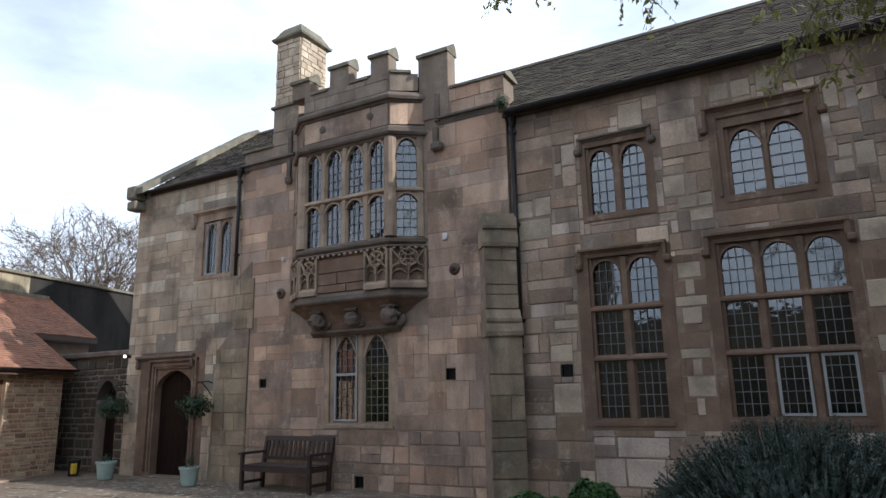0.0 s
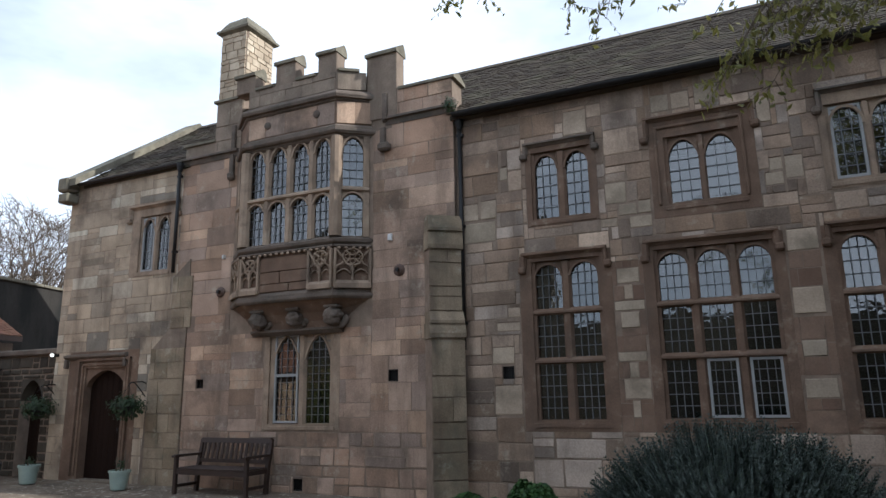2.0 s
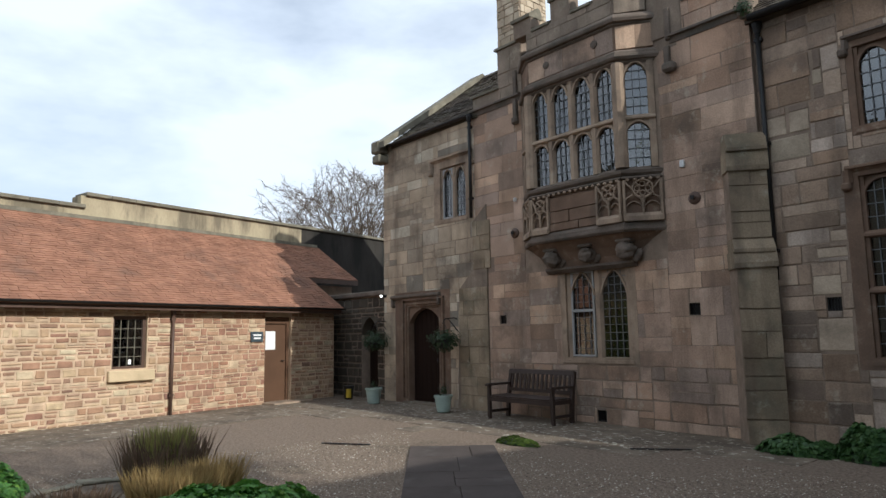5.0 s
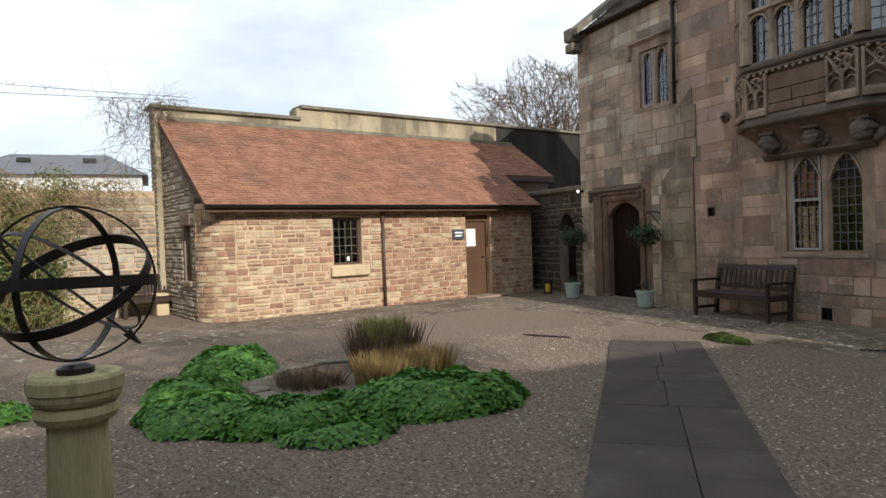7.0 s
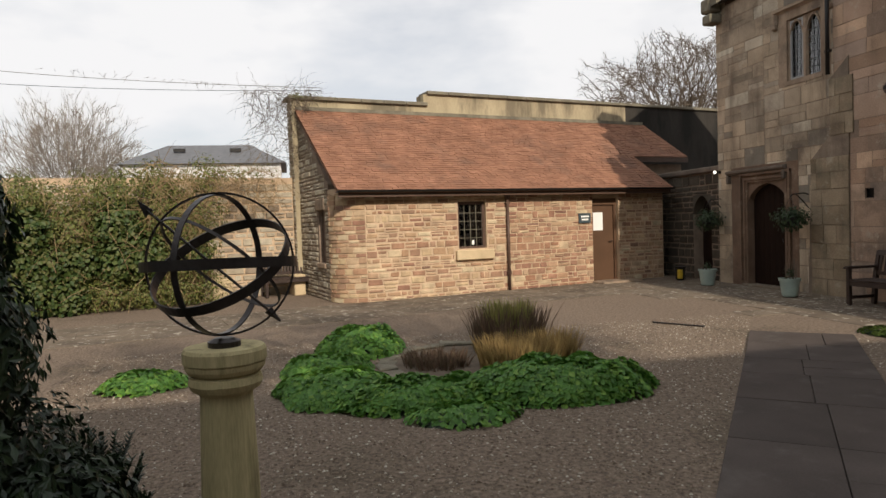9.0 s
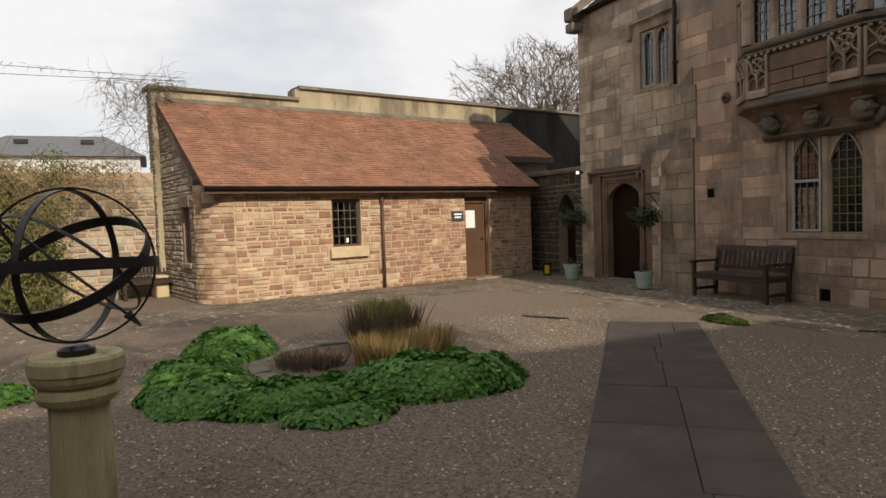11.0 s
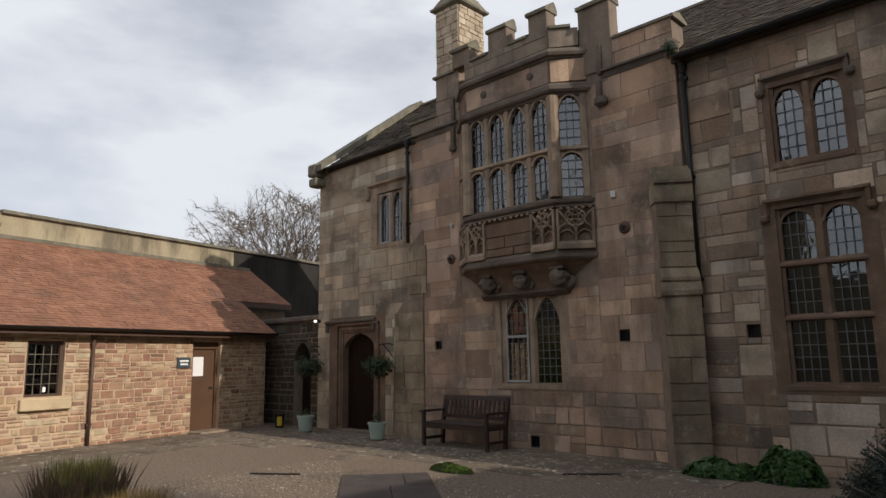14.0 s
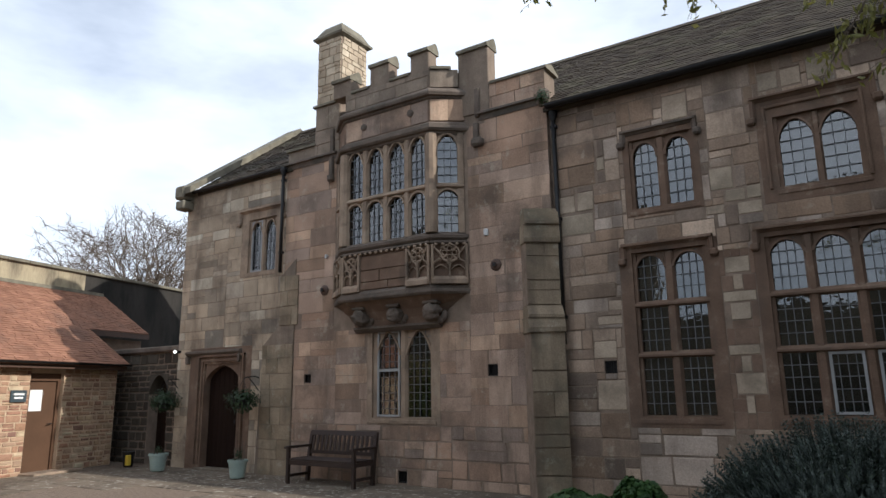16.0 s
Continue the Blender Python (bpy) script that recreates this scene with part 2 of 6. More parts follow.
TEAK = material("dark_stained_teak", [(.026, .016, .013), (.044, .027, .020)], 0.62, "noise", 5.0, 0.3, 60, 0.3)
LEAD = material("lead_cames", [(.10, .105, .11), (.17, .175, .18)], 0.6, "noise", 8.0, 0.2, 60, 0.1, metal=0.3)
WHITE_PAINT = material("white_paint", [(.55, .56, .56), (.66, .66, .65)], 0.5, "noise", 5.0, 0.1, 60, 0.05)
PALE_GREEN = material("pale_green_glaze", [(0.288, 0.368, 0.328), (0.352, 0.432, 0.384)], 0.45, "noise", 5.0, 0.15, 60, 0.1)
# Dark colour that stands in for unlit rooms behind the glass.
DARK_ROOM = material("unlit_room_dark", [(.10, .095, .088), (.13, .125, .115)], 0.9, "noise", 2.0, 0.1, 40, 0.1)
PLASTER_WALL = material("plain_closing_wall", [(.10, .09, .07), (.16, .14, .105)], 0.95, "noise", 1.0, 0.3, 20, 0.3)
PAPER = material("white_notice_paper", [(.82, .82, .80), (.86, .86, .84)], 0.7, "noise", 3.0, 0.05, 30, 0.0)
SILL_STONE = material("buff_sill_stone", [(.50, .39, .24), (.58, .47, .31)], 0.88, "noise", 3.0, 0.2, 50, 0.3)
DULL_WHITE = material("dull_white_paint", [(.26, .27, .27), (.34, .34, .33)], 0.6, "noise", 5.0, 0.1, 60, 0.05)
SIGN = material("slate_blue_sign", [(.05, .07, .08), (.07, .09, .10)], 0.4, "noise", 3.0, 0.1, 30, 0.0)
DIAL_STONE = material("pale_cast_stone", [(0.408, 0.336, 0.18), (0.6, 0.54, 0.312)], 0.9, "noise", 4.0, 0.3, 70, 0.35, stain=(.12, .105, .06), stain_scale=4.0, stretch=(1.6, 1.6, 0.22))
BARK = material("grey_brown_bark", [(.10, .08, .062), (.16, .13, .10)], 0.95, "noise", 6.0, 0.3, 40, 0.3)
BARK_PALE = material("pale_twigs", [(.20, .175, .15), (.27, .24, .205)], 0.95, "noise", 6.0, 0.3, 40, 0.2)
DRY_TWIG = material("dry_climber_stems", [(0.187, 0.128, 0.072), (0.289, 0.212, 0.119)], 0.95, "island", 6.0, 0.3, 40, 0.2)
HOUSE_SLATE = material("blue_slate", [(.10, .105, .115), (.14, .145, .155)], 0.7, "noise", 4.0, 0.2, 40, 0.1)


def leafy(name, colours, rough=0.55, through_light=0.25):
    m = material(name, colours, rough, "island", 8.0, 0.25, 60, 0.0)
    n, l = m.node_tree.nodes, m.node_tree.links
    b, out = n["Principled BSDF"], n["Material Output"]
    tr, mix = n.new("ShaderNodeBsdfTranslucent"), n.new("ShaderNodeMixShader")
    l.new(b.inputs["Base Color"].links[0].from_socket, tr.inputs["Color"])
    mix.inputs["Fac"].default_value = through_light
    l.new(b.outputs["BSDF"], mix.inputs[1]), l.new(tr.outputs["BSDF"], mix.inputs[2])
    l.new(mix.outputs["Shader"], out.inputs["Surface"])
    return m


GERANIUM = leafy("ground_cover_leaves", [(0.053, 0.15, 0.027), (0.105, 0.246, 0.037), (0.078, 0.203, 0.034), (0.185, 0.324, 0.046)])
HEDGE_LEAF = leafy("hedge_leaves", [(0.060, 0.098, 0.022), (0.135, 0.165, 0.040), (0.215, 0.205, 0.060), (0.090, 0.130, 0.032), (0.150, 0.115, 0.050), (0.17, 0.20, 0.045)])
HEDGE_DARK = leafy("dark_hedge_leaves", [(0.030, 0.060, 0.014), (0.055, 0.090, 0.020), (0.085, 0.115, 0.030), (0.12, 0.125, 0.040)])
LOW_LEAF = leafy("low_shrub_leaves", [(.026, .065, .018), (.045, .100, .025), (.070, .130, .035)], 0.5, 0.2)
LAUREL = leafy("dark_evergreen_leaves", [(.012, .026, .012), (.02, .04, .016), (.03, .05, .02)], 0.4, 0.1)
ROSEMARY = leafy("grey_green_needles", [(0.027, 0.041, 0.032), (0.048, 0.066, 0.054), (0.088, 0.111, 0.098), (0.018, 0.029, 0.019), (0.128, 0.152, 0.136), (0.04, 0.061, 0.028)], 0.7, 0.15)
GOLD_GRASS = leafy("golden_dry_grass", [(.30, .205, .085), (.38, .28, .125), (.24, .16, .065)], 0.8, 0.3)
GREEN_GRASS = leafy("olive_grass", [(0.182, 0.21, 0.052), (0.266, 0.28, 0.078), (0.224, 0.182, 0.078)], 0.8, 0.3)
DULL_STEM = leafy("dull_brown_stems", [(.10, .07, .05), (.15, .10, .07), (.12, .095, .06)], 0.9, 0.2)
MOSS = leafy("green_moss", [(0.042, 0.07, 0.014), (0.07, 0.098, 0.021)], 0.9, 0.2)
YELLOW_LEAF = leafy("yellowing_leaves", [(.16, .16, .035), (.24, .22, .05), (.10, .11, .03)], 0.55, 0.35)
DARK_LEAF = leafy("basket_leaves", [(0.014, 0.032, 0.011), (0.024, 0.048, 0.016), (0.04, 0.064, 0.024)], 0.5, 0.15)


def glass_material(name, tint, rough=0.03):
    m = bpy.data.materials.new(name)
    m.use_nodes = True
    n, l = m.node_tree.nodes, m.node_tree.links
    out = n["Material Output"]
    n.remove(n["Principled BSDF"])
    clear, gloss, mix, fr = n.new("ShaderNodeBsdfTransparent"), n.new("ShaderNodeBsdfGlossy"), n.new("ShaderNodeMixShader"), n.new("ShaderNodeFresnel")
    clear.inputs["Color"].default_value = (*tint, 1)
    gloss.inputs["Roughness"].default_value, fr.inputs["IOR"].default_value = rough, 2.35
    nz, bp, co = n.new("ShaderNodeTexNoise"), n.new("ShaderNodeBump"), n.new("ShaderNodeNewGeometry")
    nz.inputs["Scale"].default_value = 5.0
    bp.inputs["Strength"].default_value, bp.inputs["Distance"].default_value = 0.12, 0.02
    l.new(co.outputs["Position"], nz.inputs["Vector"])
    l.new(nz.outputs["Fac"], bp.inputs["Height"]), l.new(bp.outputs["Normal"], gloss.inputs["Normal"])
    l.new(fr.outputs["Fac"], mix.inputs["Fac"])
    l.new(clear.outputs["BSDF"], mix.inputs[1]), l.new(gloss.outputs["BSDF"], mix.inputs[2])
    l.new(mix.outputs["Shader"], out.inputs["Surface"])
    return m


GLASS = glass_material("old_window_glass", (.42, .46, .47))


def lamp_material():
    m = bpy.data.materials.new("lit_lamp_glass")
    m.use_nodes = True
    b = m.node_tree.nodes["Principled BSDF"]
    b.inputs["Base Color"].default_value = (.8, .8, .76, 1)
    b.inputs["Emission Color"].default_value = (1, .95, .82, 1)
    b.inputs["Emission Strength"].default_value = 2.2
    return m


LAMP_GLASS = lamp_material()

# ---- helpers for meshes ----
def box(bm, x0, x1, y0, y1, z0, z1, chamfer=0.0):
    v = [bm.verts.new((x, y, z)) for x in (x0, x1) for y in (y0, y1) for z in (z0, z1)]
    f = [bm.faces.new([v[i] for i in q]) for q in ((0, 1, 3, 2), (4, 6, 7, 5), (0, 4, 5, 1), (2, 3, 7, 6), (0, 2, 6, 4), (1, 5, 7, 3))]
    if chamfer:
        edges = list({e for q in f for e in q.edges})
        bmesh.ops.bevel(bm, geom=edges, offset=chamfer, segments=1, affect="EDGES", profile=0.5)
    return bm


def boxed(*a, chamfer=0.0):
    return box(bmesh.new(), *a, chamfer=chamfer)


def prism(bm, pts, a, b, axis="y"):
    """A polygon drawn out from a to b: pts are (x, z) for axis y, (y, z) for x, (x, y) for z."""
    def at(p, d):
        return (p[0], d, p[1]) if axis == "y" else (d, p[0], p[1]) if axis == "x" else (p[0], p[1], d)
    lo, hi = [bm.verts.new(at(p, a)) for p in pts], [bm.verts.new(at(p, b)) for p in pts]
    faces = [bm.faces.new(lo), bm.faces.new(hi[::-1])]
    for i in range(len(pts)):
        j = (i + 1) % len(pts)
        faces.append(bm.faces.new((lo[j], lo[i], hi[i], hi[j])))
    bmesh.ops.recalc_face_normals(bm, faces=faces)
    return bm


def lathe(bm, profile, segs=24, centre=(0, 0)):
    rings = []
    for r, z in profile:
        rings.append([bm.verts.new((centre[0] + r * math.cos(2 * math.pi * k / segs), centre[1] + r * math.sin(2 * math.pi * k / segs), z)) for k in range(segs)])
    for a, b in zip(rings, rings[1:]):
        for k in range(segs):
            bm.faces.new((a[k], a[(k + 1) % segs], b[(k + 1) % segs], b[k]))
    bm.faces.new(rings[0][::-1]), bm.faces.new(rings[-1])
    return bm


def tube(bm, pts, radii, segs=6):
    """A tapered round bar along points."""
    pts = [Vector(p) for p in pts]
    if not isinstance(radii, (list, tuple)):
        radii = [radii] * len(pts)
    rings = []
    for i, p in enumerate(pts):
        d = (pts[min(i + 1, len(pts) - 1)] - pts[max(i - 1, 0)]).normalized()
        s = d.cross(Vector((0, 0, 1)) if abs(d.z) < 0.9 else Vector((1, 0, 0))).normalized()
        u = d.cross(s)
        rings.append([bm.verts.new(p + (s * math.cos(2 * math.pi * k / segs) + u * math.sin(2 * math.pi * k / segs)) * radii[i]) for k in range(segs)])
    for a, b in zip(rings, rings[1:]):
        for k in range(segs):
            bm.faces.new((a[k], a[(k + 1) % segs], b[(k + 1) % segs], b[k]))
    bm.faces.new(rings[0][::-1]), bm.faces.new(rings[-1])
    return bm


def worn(bm, amount, seed):
    """Worn, slightly uneven arrises."""
    for v in bm.verts:
        v.co += Vector((noise.noise(v.co * 4.1 + Vector((seed, 0, 0))), noise.noise(v.co * 3.7 + Vector((0, seed, 0))), noise.noise(v.co * 4.4 + Vector((0, 0, seed))))) * amount
    return bm


def mesh_object(name, bm, mat, smooth=False):
    me = bpy.data.meshes.new(name)
    bm.to_mesh(me)
    bm.free()
    me.materials.append(mat)
    if smooth:
        me.shade_smooth()
    return new(name, me)


def part(name, bm, mat, parent, label="", smooth=False):
    ob = mesh_object(name, bm, mat, smooth)
    ob.parent = parent
    return tagged(ob, label)


def thing(name, label, category, m=None, group="", kind=""):
    ob = new(name)
    if m is not None:
        ob.matrix_world = m
    return tagged(ob, label, category, group, kind)


def structure(name, bm, mat, label, category):
    return tagged(mesh_object(name, bm, mat), label, category, kind="structure")


def raw(name, verts, faces, mat, parent=None):
    me = bpy.data.meshes.new(name)
    me.from_pydata(verts, [], faces)
    me.materials.append(mat)
    ob = new(name, me)
    ob.parent = parent
    return ob


def slab_with_holes(bm, x0, x1, z0, z1, y0, y1, holes):
    xs = sorted({x0, x1, *[min(max(h[i], x0), x1) for h in holes for i in (0, 1)]})
    for a, b in zip(xs, xs[1:]):
        cuts = sorted((max(h[2], z0), min(h[3], z1)) for h in holes if h[0] < (a + b) / 2 < h[1])
        z = z0
        for lo, hi in cuts + [(z1, z1)]:
            if lo > z + 1e-4:
                box(bm, a, b, y0, y1, z, lo)
            z = max(z, hi)
    return bm


def minus(rect, hole):
    """A rectangle (x0, x1, z0, z1) less another."""
    a, b, c, d = rect
    e, f, g, h = hole
    if e >= b or f <= a or g >= d or h <= c:
        return [rect]
    res = []
    if e > a: res.append((a, e, c, d))
    if f < b: res.append((f, b, c, d))
    m0, m1 = max(a, e), min(b, f)
    if g > c: res.append((m0, m1, c, g))
    if h < d: res.append((m0, m1, h, d))
    return res


def coursed(x0, x1, z0, z1, heights, widths, holes, rng):
    """Stones laid in courses, cut round the holes."""
    res, z = [], z0
    while z < z1 - 0.02:
        h = rng.uniform(*heights)
        if z1 - z - h < heights[0] * 0.6:
            h = z1 - z
        x = x0 - rng.uniform(0, widths[0])
        while x < x1:
            w = rng.uniform(*widths)
            if x1 - x - w < widths[0] * 0.5:
                w = x1 - x
            rects = [(max(x, x0), min(x + w, x1), z, z + h)]
            if rng.random() < 0.22 and h > heights[0] * 1.25:
                zc = z + h * rng.uniform(0.4, 0.6)
                rects = [(rects[0][0], rects[0][1], z, zc), (rects[0][0], rects[0][1], zc, z + h)]
            for hole in holes:
                rects = [q for r in rects for q in minus(r, hole)]
            res += [r for r in rects if r[1] - r[0] > 0.05 and r[3] - r[2] > 0.04]
            x += w
        z += h
    return res


def stone_mesh(name, mat, edge=0.04, rough=0.03, seed=1):
    """A unit stone, its face towards -y, with worn uneven edges."""
    rng = random.Random(seed)
    j = lambda: rng.uniform(-rough, rough) * 0.5
    v = [(sx * 0.5, 0.5, sz * 0.5) for sx, sz in ((-1, -1), (1, -1), (1, 1), (-1, 1))]
    k = lambda: 0.5 - abs(j()) * 1.5
    v += [(sx * k(), -0.40 + j(), sz * k()) for sx, sz in ((-1, -1), (1, -1), (1, 1), (-1, 1))]
    v += [(sx * (0.5 - edge) + j(), -0.5 + j() * 2, sz * (0.5 - edge * 1.6) + j()) for sx, sz in ((-1, -1), (1, -1), (1, 1), (-1, 1))]
    f = [(8, 9, 10, 11)]
    for i in range(4):
        k = (i + 1) % 4
        f += [(i, k, 4 + k, 4 + i), (4 + i, 4 + k, 8 + k, 8 + i)]
    me = bpy.data.meshes.new(name)
    me.from_pydata(v, [], f)
    me.materials.append(mat)
    return me


def lay_stones(name, rects, meshes, y, depth, joint, parent, rng, proud=0.012):
    for a, b, c, d in rects:
        ob = new(name, rng.choice(meshes))
        ob.parent = parent
        out = rng.uniform(0, proud)
        ob.location = ((a + b) / 2, y + depth / 2 - out, (c + d) / 2)
        ob.scale = (max(b - a - joint, 0.02), depth, max(d - c - joint, 0.02))


def joined_stones(name, rects, mat, y, depth, joint, parent, rng, proud=0.012):
    verts, faces = [], []
    for a, b, c, d in rects:
        o, n = rng.uniform(0, proud), len(verts)
        a, b, c, d = a + joint / 2, b - joint / 2, c + joint / 2, d - joint / 2
        e = 0.012
        w = lambda: rng.uniform(0, 0.022)
        verts += [(a, y + depth, c), (b, y + depth, c), (b, y + depth, d), (a, y + depth, d)]
        cs = [(a + w(), c + w() * .7), (b - w(), c + w() * .7), (b - w(), d - w() * .7), (a + w(), d - w() * .7)]
        verts += [(p, y - o + 0.012, q) for p, q in cs]
        verts += [(p + e * (1 if i in (0, 3) else -1), y - o, q + e * (1 if i < 2 else -1)) for i, (p, q) in enumerate(cs)]
        faces.append((n + 8, n + 9, n + 10, n + 11))
        for i in range(4):
            k = (i + 1) % 4
            faces += [(n + i, n + k, n + 4 + k, n + 4 + i), (n + 4 + i, n + 4 + k, n + 8 + k, n + 8 + i)]
    return tagged(raw(name, verts, faces, mat, parent), "smaller stones in their courses", kind="stuff")


def tiled(name, x0, x1, y0, z0, y1, z1, width, step, thick, mat, parent, rng, keep=None):
    """Overlapping tiles on a slope that climbs from (y0, z0) to (y1, z1)."""
    run = Vector((0, y1 - y0, z1 - z0))
    length = run.length
    up = run / length
    nor = Vector((0, -up.z, up.y))
    if nor.z < 0:
        nor = -nor
    verts, faces, row, s = [], [], 0, 0.0
    while s < length - 0.01:
        x = x0 - (width * 0.5 if row % 2 else 0)
        while x < x1:
            w = width * rng.uniform(0.85, 1.15)
            a, b = max(x, x0), min(x + w - 0.006, x1)
            if b - a > 0.02 and (keep is None or keep((a + b) / 2, s / length)):
                lift, slip, tw = thick * rng.uniform(0.8, 1.5), rng.uniform(-0.008, 0.008), rng.uniform(-0.004, 0.004)
                n = len(verts)
                lo, hi = up * (s + slip), up * min(s + step * 1.6, length)
                base = Vector((0, y0, z0))
                for xx, q in ((a, tw), (b, -tw)):
                    p0, p1 = base + lo + nor * (lift + q), base + hi + nor * 0.004
                    p2 = base + lo - nor * 0.002
                    verts += [(xx, p0.y, p0.z), (xx, p1.y, p1.z), (xx, p2.y, p2.z)]
                faces += [(n, n + 3, n + 4, n + 1), (n + 2, n + 5, n + 3, n), (n, n + 1, n + 2), (n + 3, n + 5, n + 4)]
            x += w
        s += step * rng.uniform(0.96, 1.04)
        row += 1
    return tagged(raw(name, verts, faces, mat, parent), "overlapping roof tiles in courses", kind="stuff")
# ---- ground ----
FACADE, WING = 9.85, 9.95
ground_bm = bmesh.new()
bmesh.ops.create_grid(ground_bm, x_segments=8, y_segments=8, size=220)
structure("ground", ground_bm, GRAVEL, "brown pea gravel ground of the courtyard", "ground")

# ---- main building ----
L_HOLES = [(-11.62, -10.74, 4.22, 5.42), (-12.88, -11.74, 0.0, 2.27)]
L_CUT = [(-11.85, -10.50, 4.12, 5.72), (-13.40, -11.35, 0.0, 2.62)]
T_HOLES = [(-8.04, -6.65, 1.15, 2.74), (-8.90, -5.98, 4.30, 6.30), (-9.78, -9.60, 1.80, 1.97), (-5.57, -5.38, 1.84, 2.03), (-7.44, -7.24, 0.04, 0.24)]
T_CUT = [(-8.16, -6.52, 1.05, 2.80), (-9.02, -5.88, 2.78, 8.5)] + T_HOLES[2:]
R_HOLES = [(-3.06, -1.99, 1.21, 3.62), (-2.99, -2.03, 4.30, 5.41), (-1.21, 0.37, 1.23, 3.62), (-0.93, 0.10, 4.29, 5.31), (1.11, 2.68, 1.23, 3.62), (1.19, 2.16, 4.33, 5.40), (-3.59, -3.40, 1.83, 2.02)]
R_CUT = [(-3.25, -1.82, 1.05, 3.72), (-3.08, -1.94, 4.18, 5.54), (-1.36, 0.50, 1.05, 3.72), (-1.14, 0.30, 4.08, 5.60), (0.95, 2.86, 1.05, 3.72), (1.10, 2.28, 4.20, 5.58), R_HOLES[-1]]
def wider(h, d=0.03):
    return (h[0] - d, h[1] + d, h[2] - (d if h[2] > 0 else 0), h[3] + d)


wall_left = structure("wall_west", slab_with_holes(bmesh.new(), -13.88, -10.45, 0, 6.45, FACADE + 0.003, FACADE + 0.5, [wider(h) for h in L_HOLES]), MORTAR, "pale sandstone ashlar wall with doorway and small window", "wall")
wall_tower = structure("wall_tower", slab_with_holes(bmesh.new(), -10.45, -4.30, 0, 6.45, FACADE + 0.003, FACADE + 0.5, [wider(T_HOLES[0])] + T_HOLES[1:]), MORTAR, "weathered red sandstone wall of the battlemented tower bay", "wall")
wall_right = structure("wall_wing", slab_with_holes(bmesh.new(), -4.30, 9.0, 0, 6.24, WING + 0.004, WING + 0.5, [wider(h) for h in R_HOLES[:-1]] + R_HOLES[-1:]), MORTAR, "patched red and buff sandstone wall of the long wing", "wall")
closing = bmesh.new()
box(closing, -13.88, -13.38, FACADE + 0.5, 16.3, 0, 6.45)
prism(closing, [(FACADE + 0.5, 6.45), (16.3, 6.45), (13.1, 8.87)], -13.88, -13.38, "x")
box(closing, -13.38, 9.0, 15.8, 16.3, 0, 6.45)
box(closing, 8.5, 9.0, WING + 0.5, 15.8, 0, 6.45)
structure("wall_back", closing, MORTAR, "plain stone end and rear walls of the hall", "wall")
# Unseen room surfaces, coloured dark so the windows look unlit inside.
structure("floor_upper", boxed(-13.38, 8.5, 10.36, 15.8, 3.80, 3.95), DARK_ROOM, "upper floor inside the hall, coloured dark as an unlit room", "floor")
structure("ceiling", boxed(-13.38, 8.5, 10.36, 15.8, 6.2, 6.3), DARK_ROOM, "ceiling inside the hall, coloured dark as an unlit room", "ceiling")
structure("wall_inside", boxed(-13.38, 8.5, 13.4, 13.5, 0.02, 6.2), DARK_ROOM, "added inner wall behind the windows, coloured dark as an unlit room", "wall")

# main roof
rng = random.Random(11)
roof_bm = bmesh.new()
prism(roof_bm, [(9.82, 6.40), (13.1, 8.92), (16.5, 6.36), (16.5, 6.30), (9.82, 6.33)], -13.5, -10.3, "x")
prism(roof_bm, [(9.80, 6.26), (13.1, 8.76), (16.5, 6.22), (16.5, 6.16), (9.80, 6.20)], -4.34, 9.0, "x")
main_roof = structure("roof_main", roof_bm, SLATE, "brown stone-slated pitched roof above the hall", "roof")
tiled("slate_covering", -13.5, -10.2, 9.78, 6.44, 13.1, 8.98, 0.26, 0.17, 0.022, SLATE, main_roof, rng)
tiled("slate_covering", -4.34, 9.0, 9.74, 6.27, 13.1, 8.82, 0.19, 0.14, 0.016, SLATE, main_roof, rng)
part("ridge", prism(bmesh.new(), [(12.93, 8.90), (13.1, 9.05), (13.27, 8.90)], -13.4, -10.3, "x"), SLATE, main_roof)
tiled("slate_covering", -6.6, -4.34, 10.3, 6.695, 13.1, 8.82, 0.19, 0.14, 0.016, SLATE, main_roof, rng)
part("ridge", prism(bmesh.new(), [(12.93, 8.73), (13.1, 8.88), (13.27, 8.73)], -6.6, 9.0, "x"), SLATE, main_roof)
verge = bmesh.new()
prism(verge, [(9.56, 6.34), (9.56, 6.50), (13.1, 9.15), (16.6, 6.50), (16.6, 6.34), (13.1, 8.92)], -13.98, -13.44, "x")
part("gable_coping", verge, COPING, main_roof, "pale lichened gable coping")
kn = boxed(-14.0, -13.66, 9.52, 9.86, 6.24, 6.56, chamfer=0.04)
box(kn, -13.98, -13.66, 9.55, 9.86, 5.98, 6.20, chamfer=0.03)
part("kneeler", kn, COPING, main_roof)

# gutters and downpipes
def downpipe(x, y, z0, z1, label, r=0.037, mat=IRON, m=None):
    p = thing("downpipe", label, "downpipe", m)
    part("pipe", tube(bmesh.new(), [(x, y, z0), (x, y, z1)], r, 10), mat, p, smooth=True)
    h = bmesh.new()
    lathe(h, [(r * 1.1, z1 - 0.02), (r * 2.0, z1 + 0.10), (r * 2.0, z1 + 0.16)], 10, (x, y))
    part("hopper", h, mat, p)
    z = z0 + 0.4
    while z < z1:
        part("bracket", boxed(x - r * 1.5, x + r * 1.5, y - r * 0.6, y + r * 1.3, z, z + 0.05), mat, p)
        z += 1.6
    return p


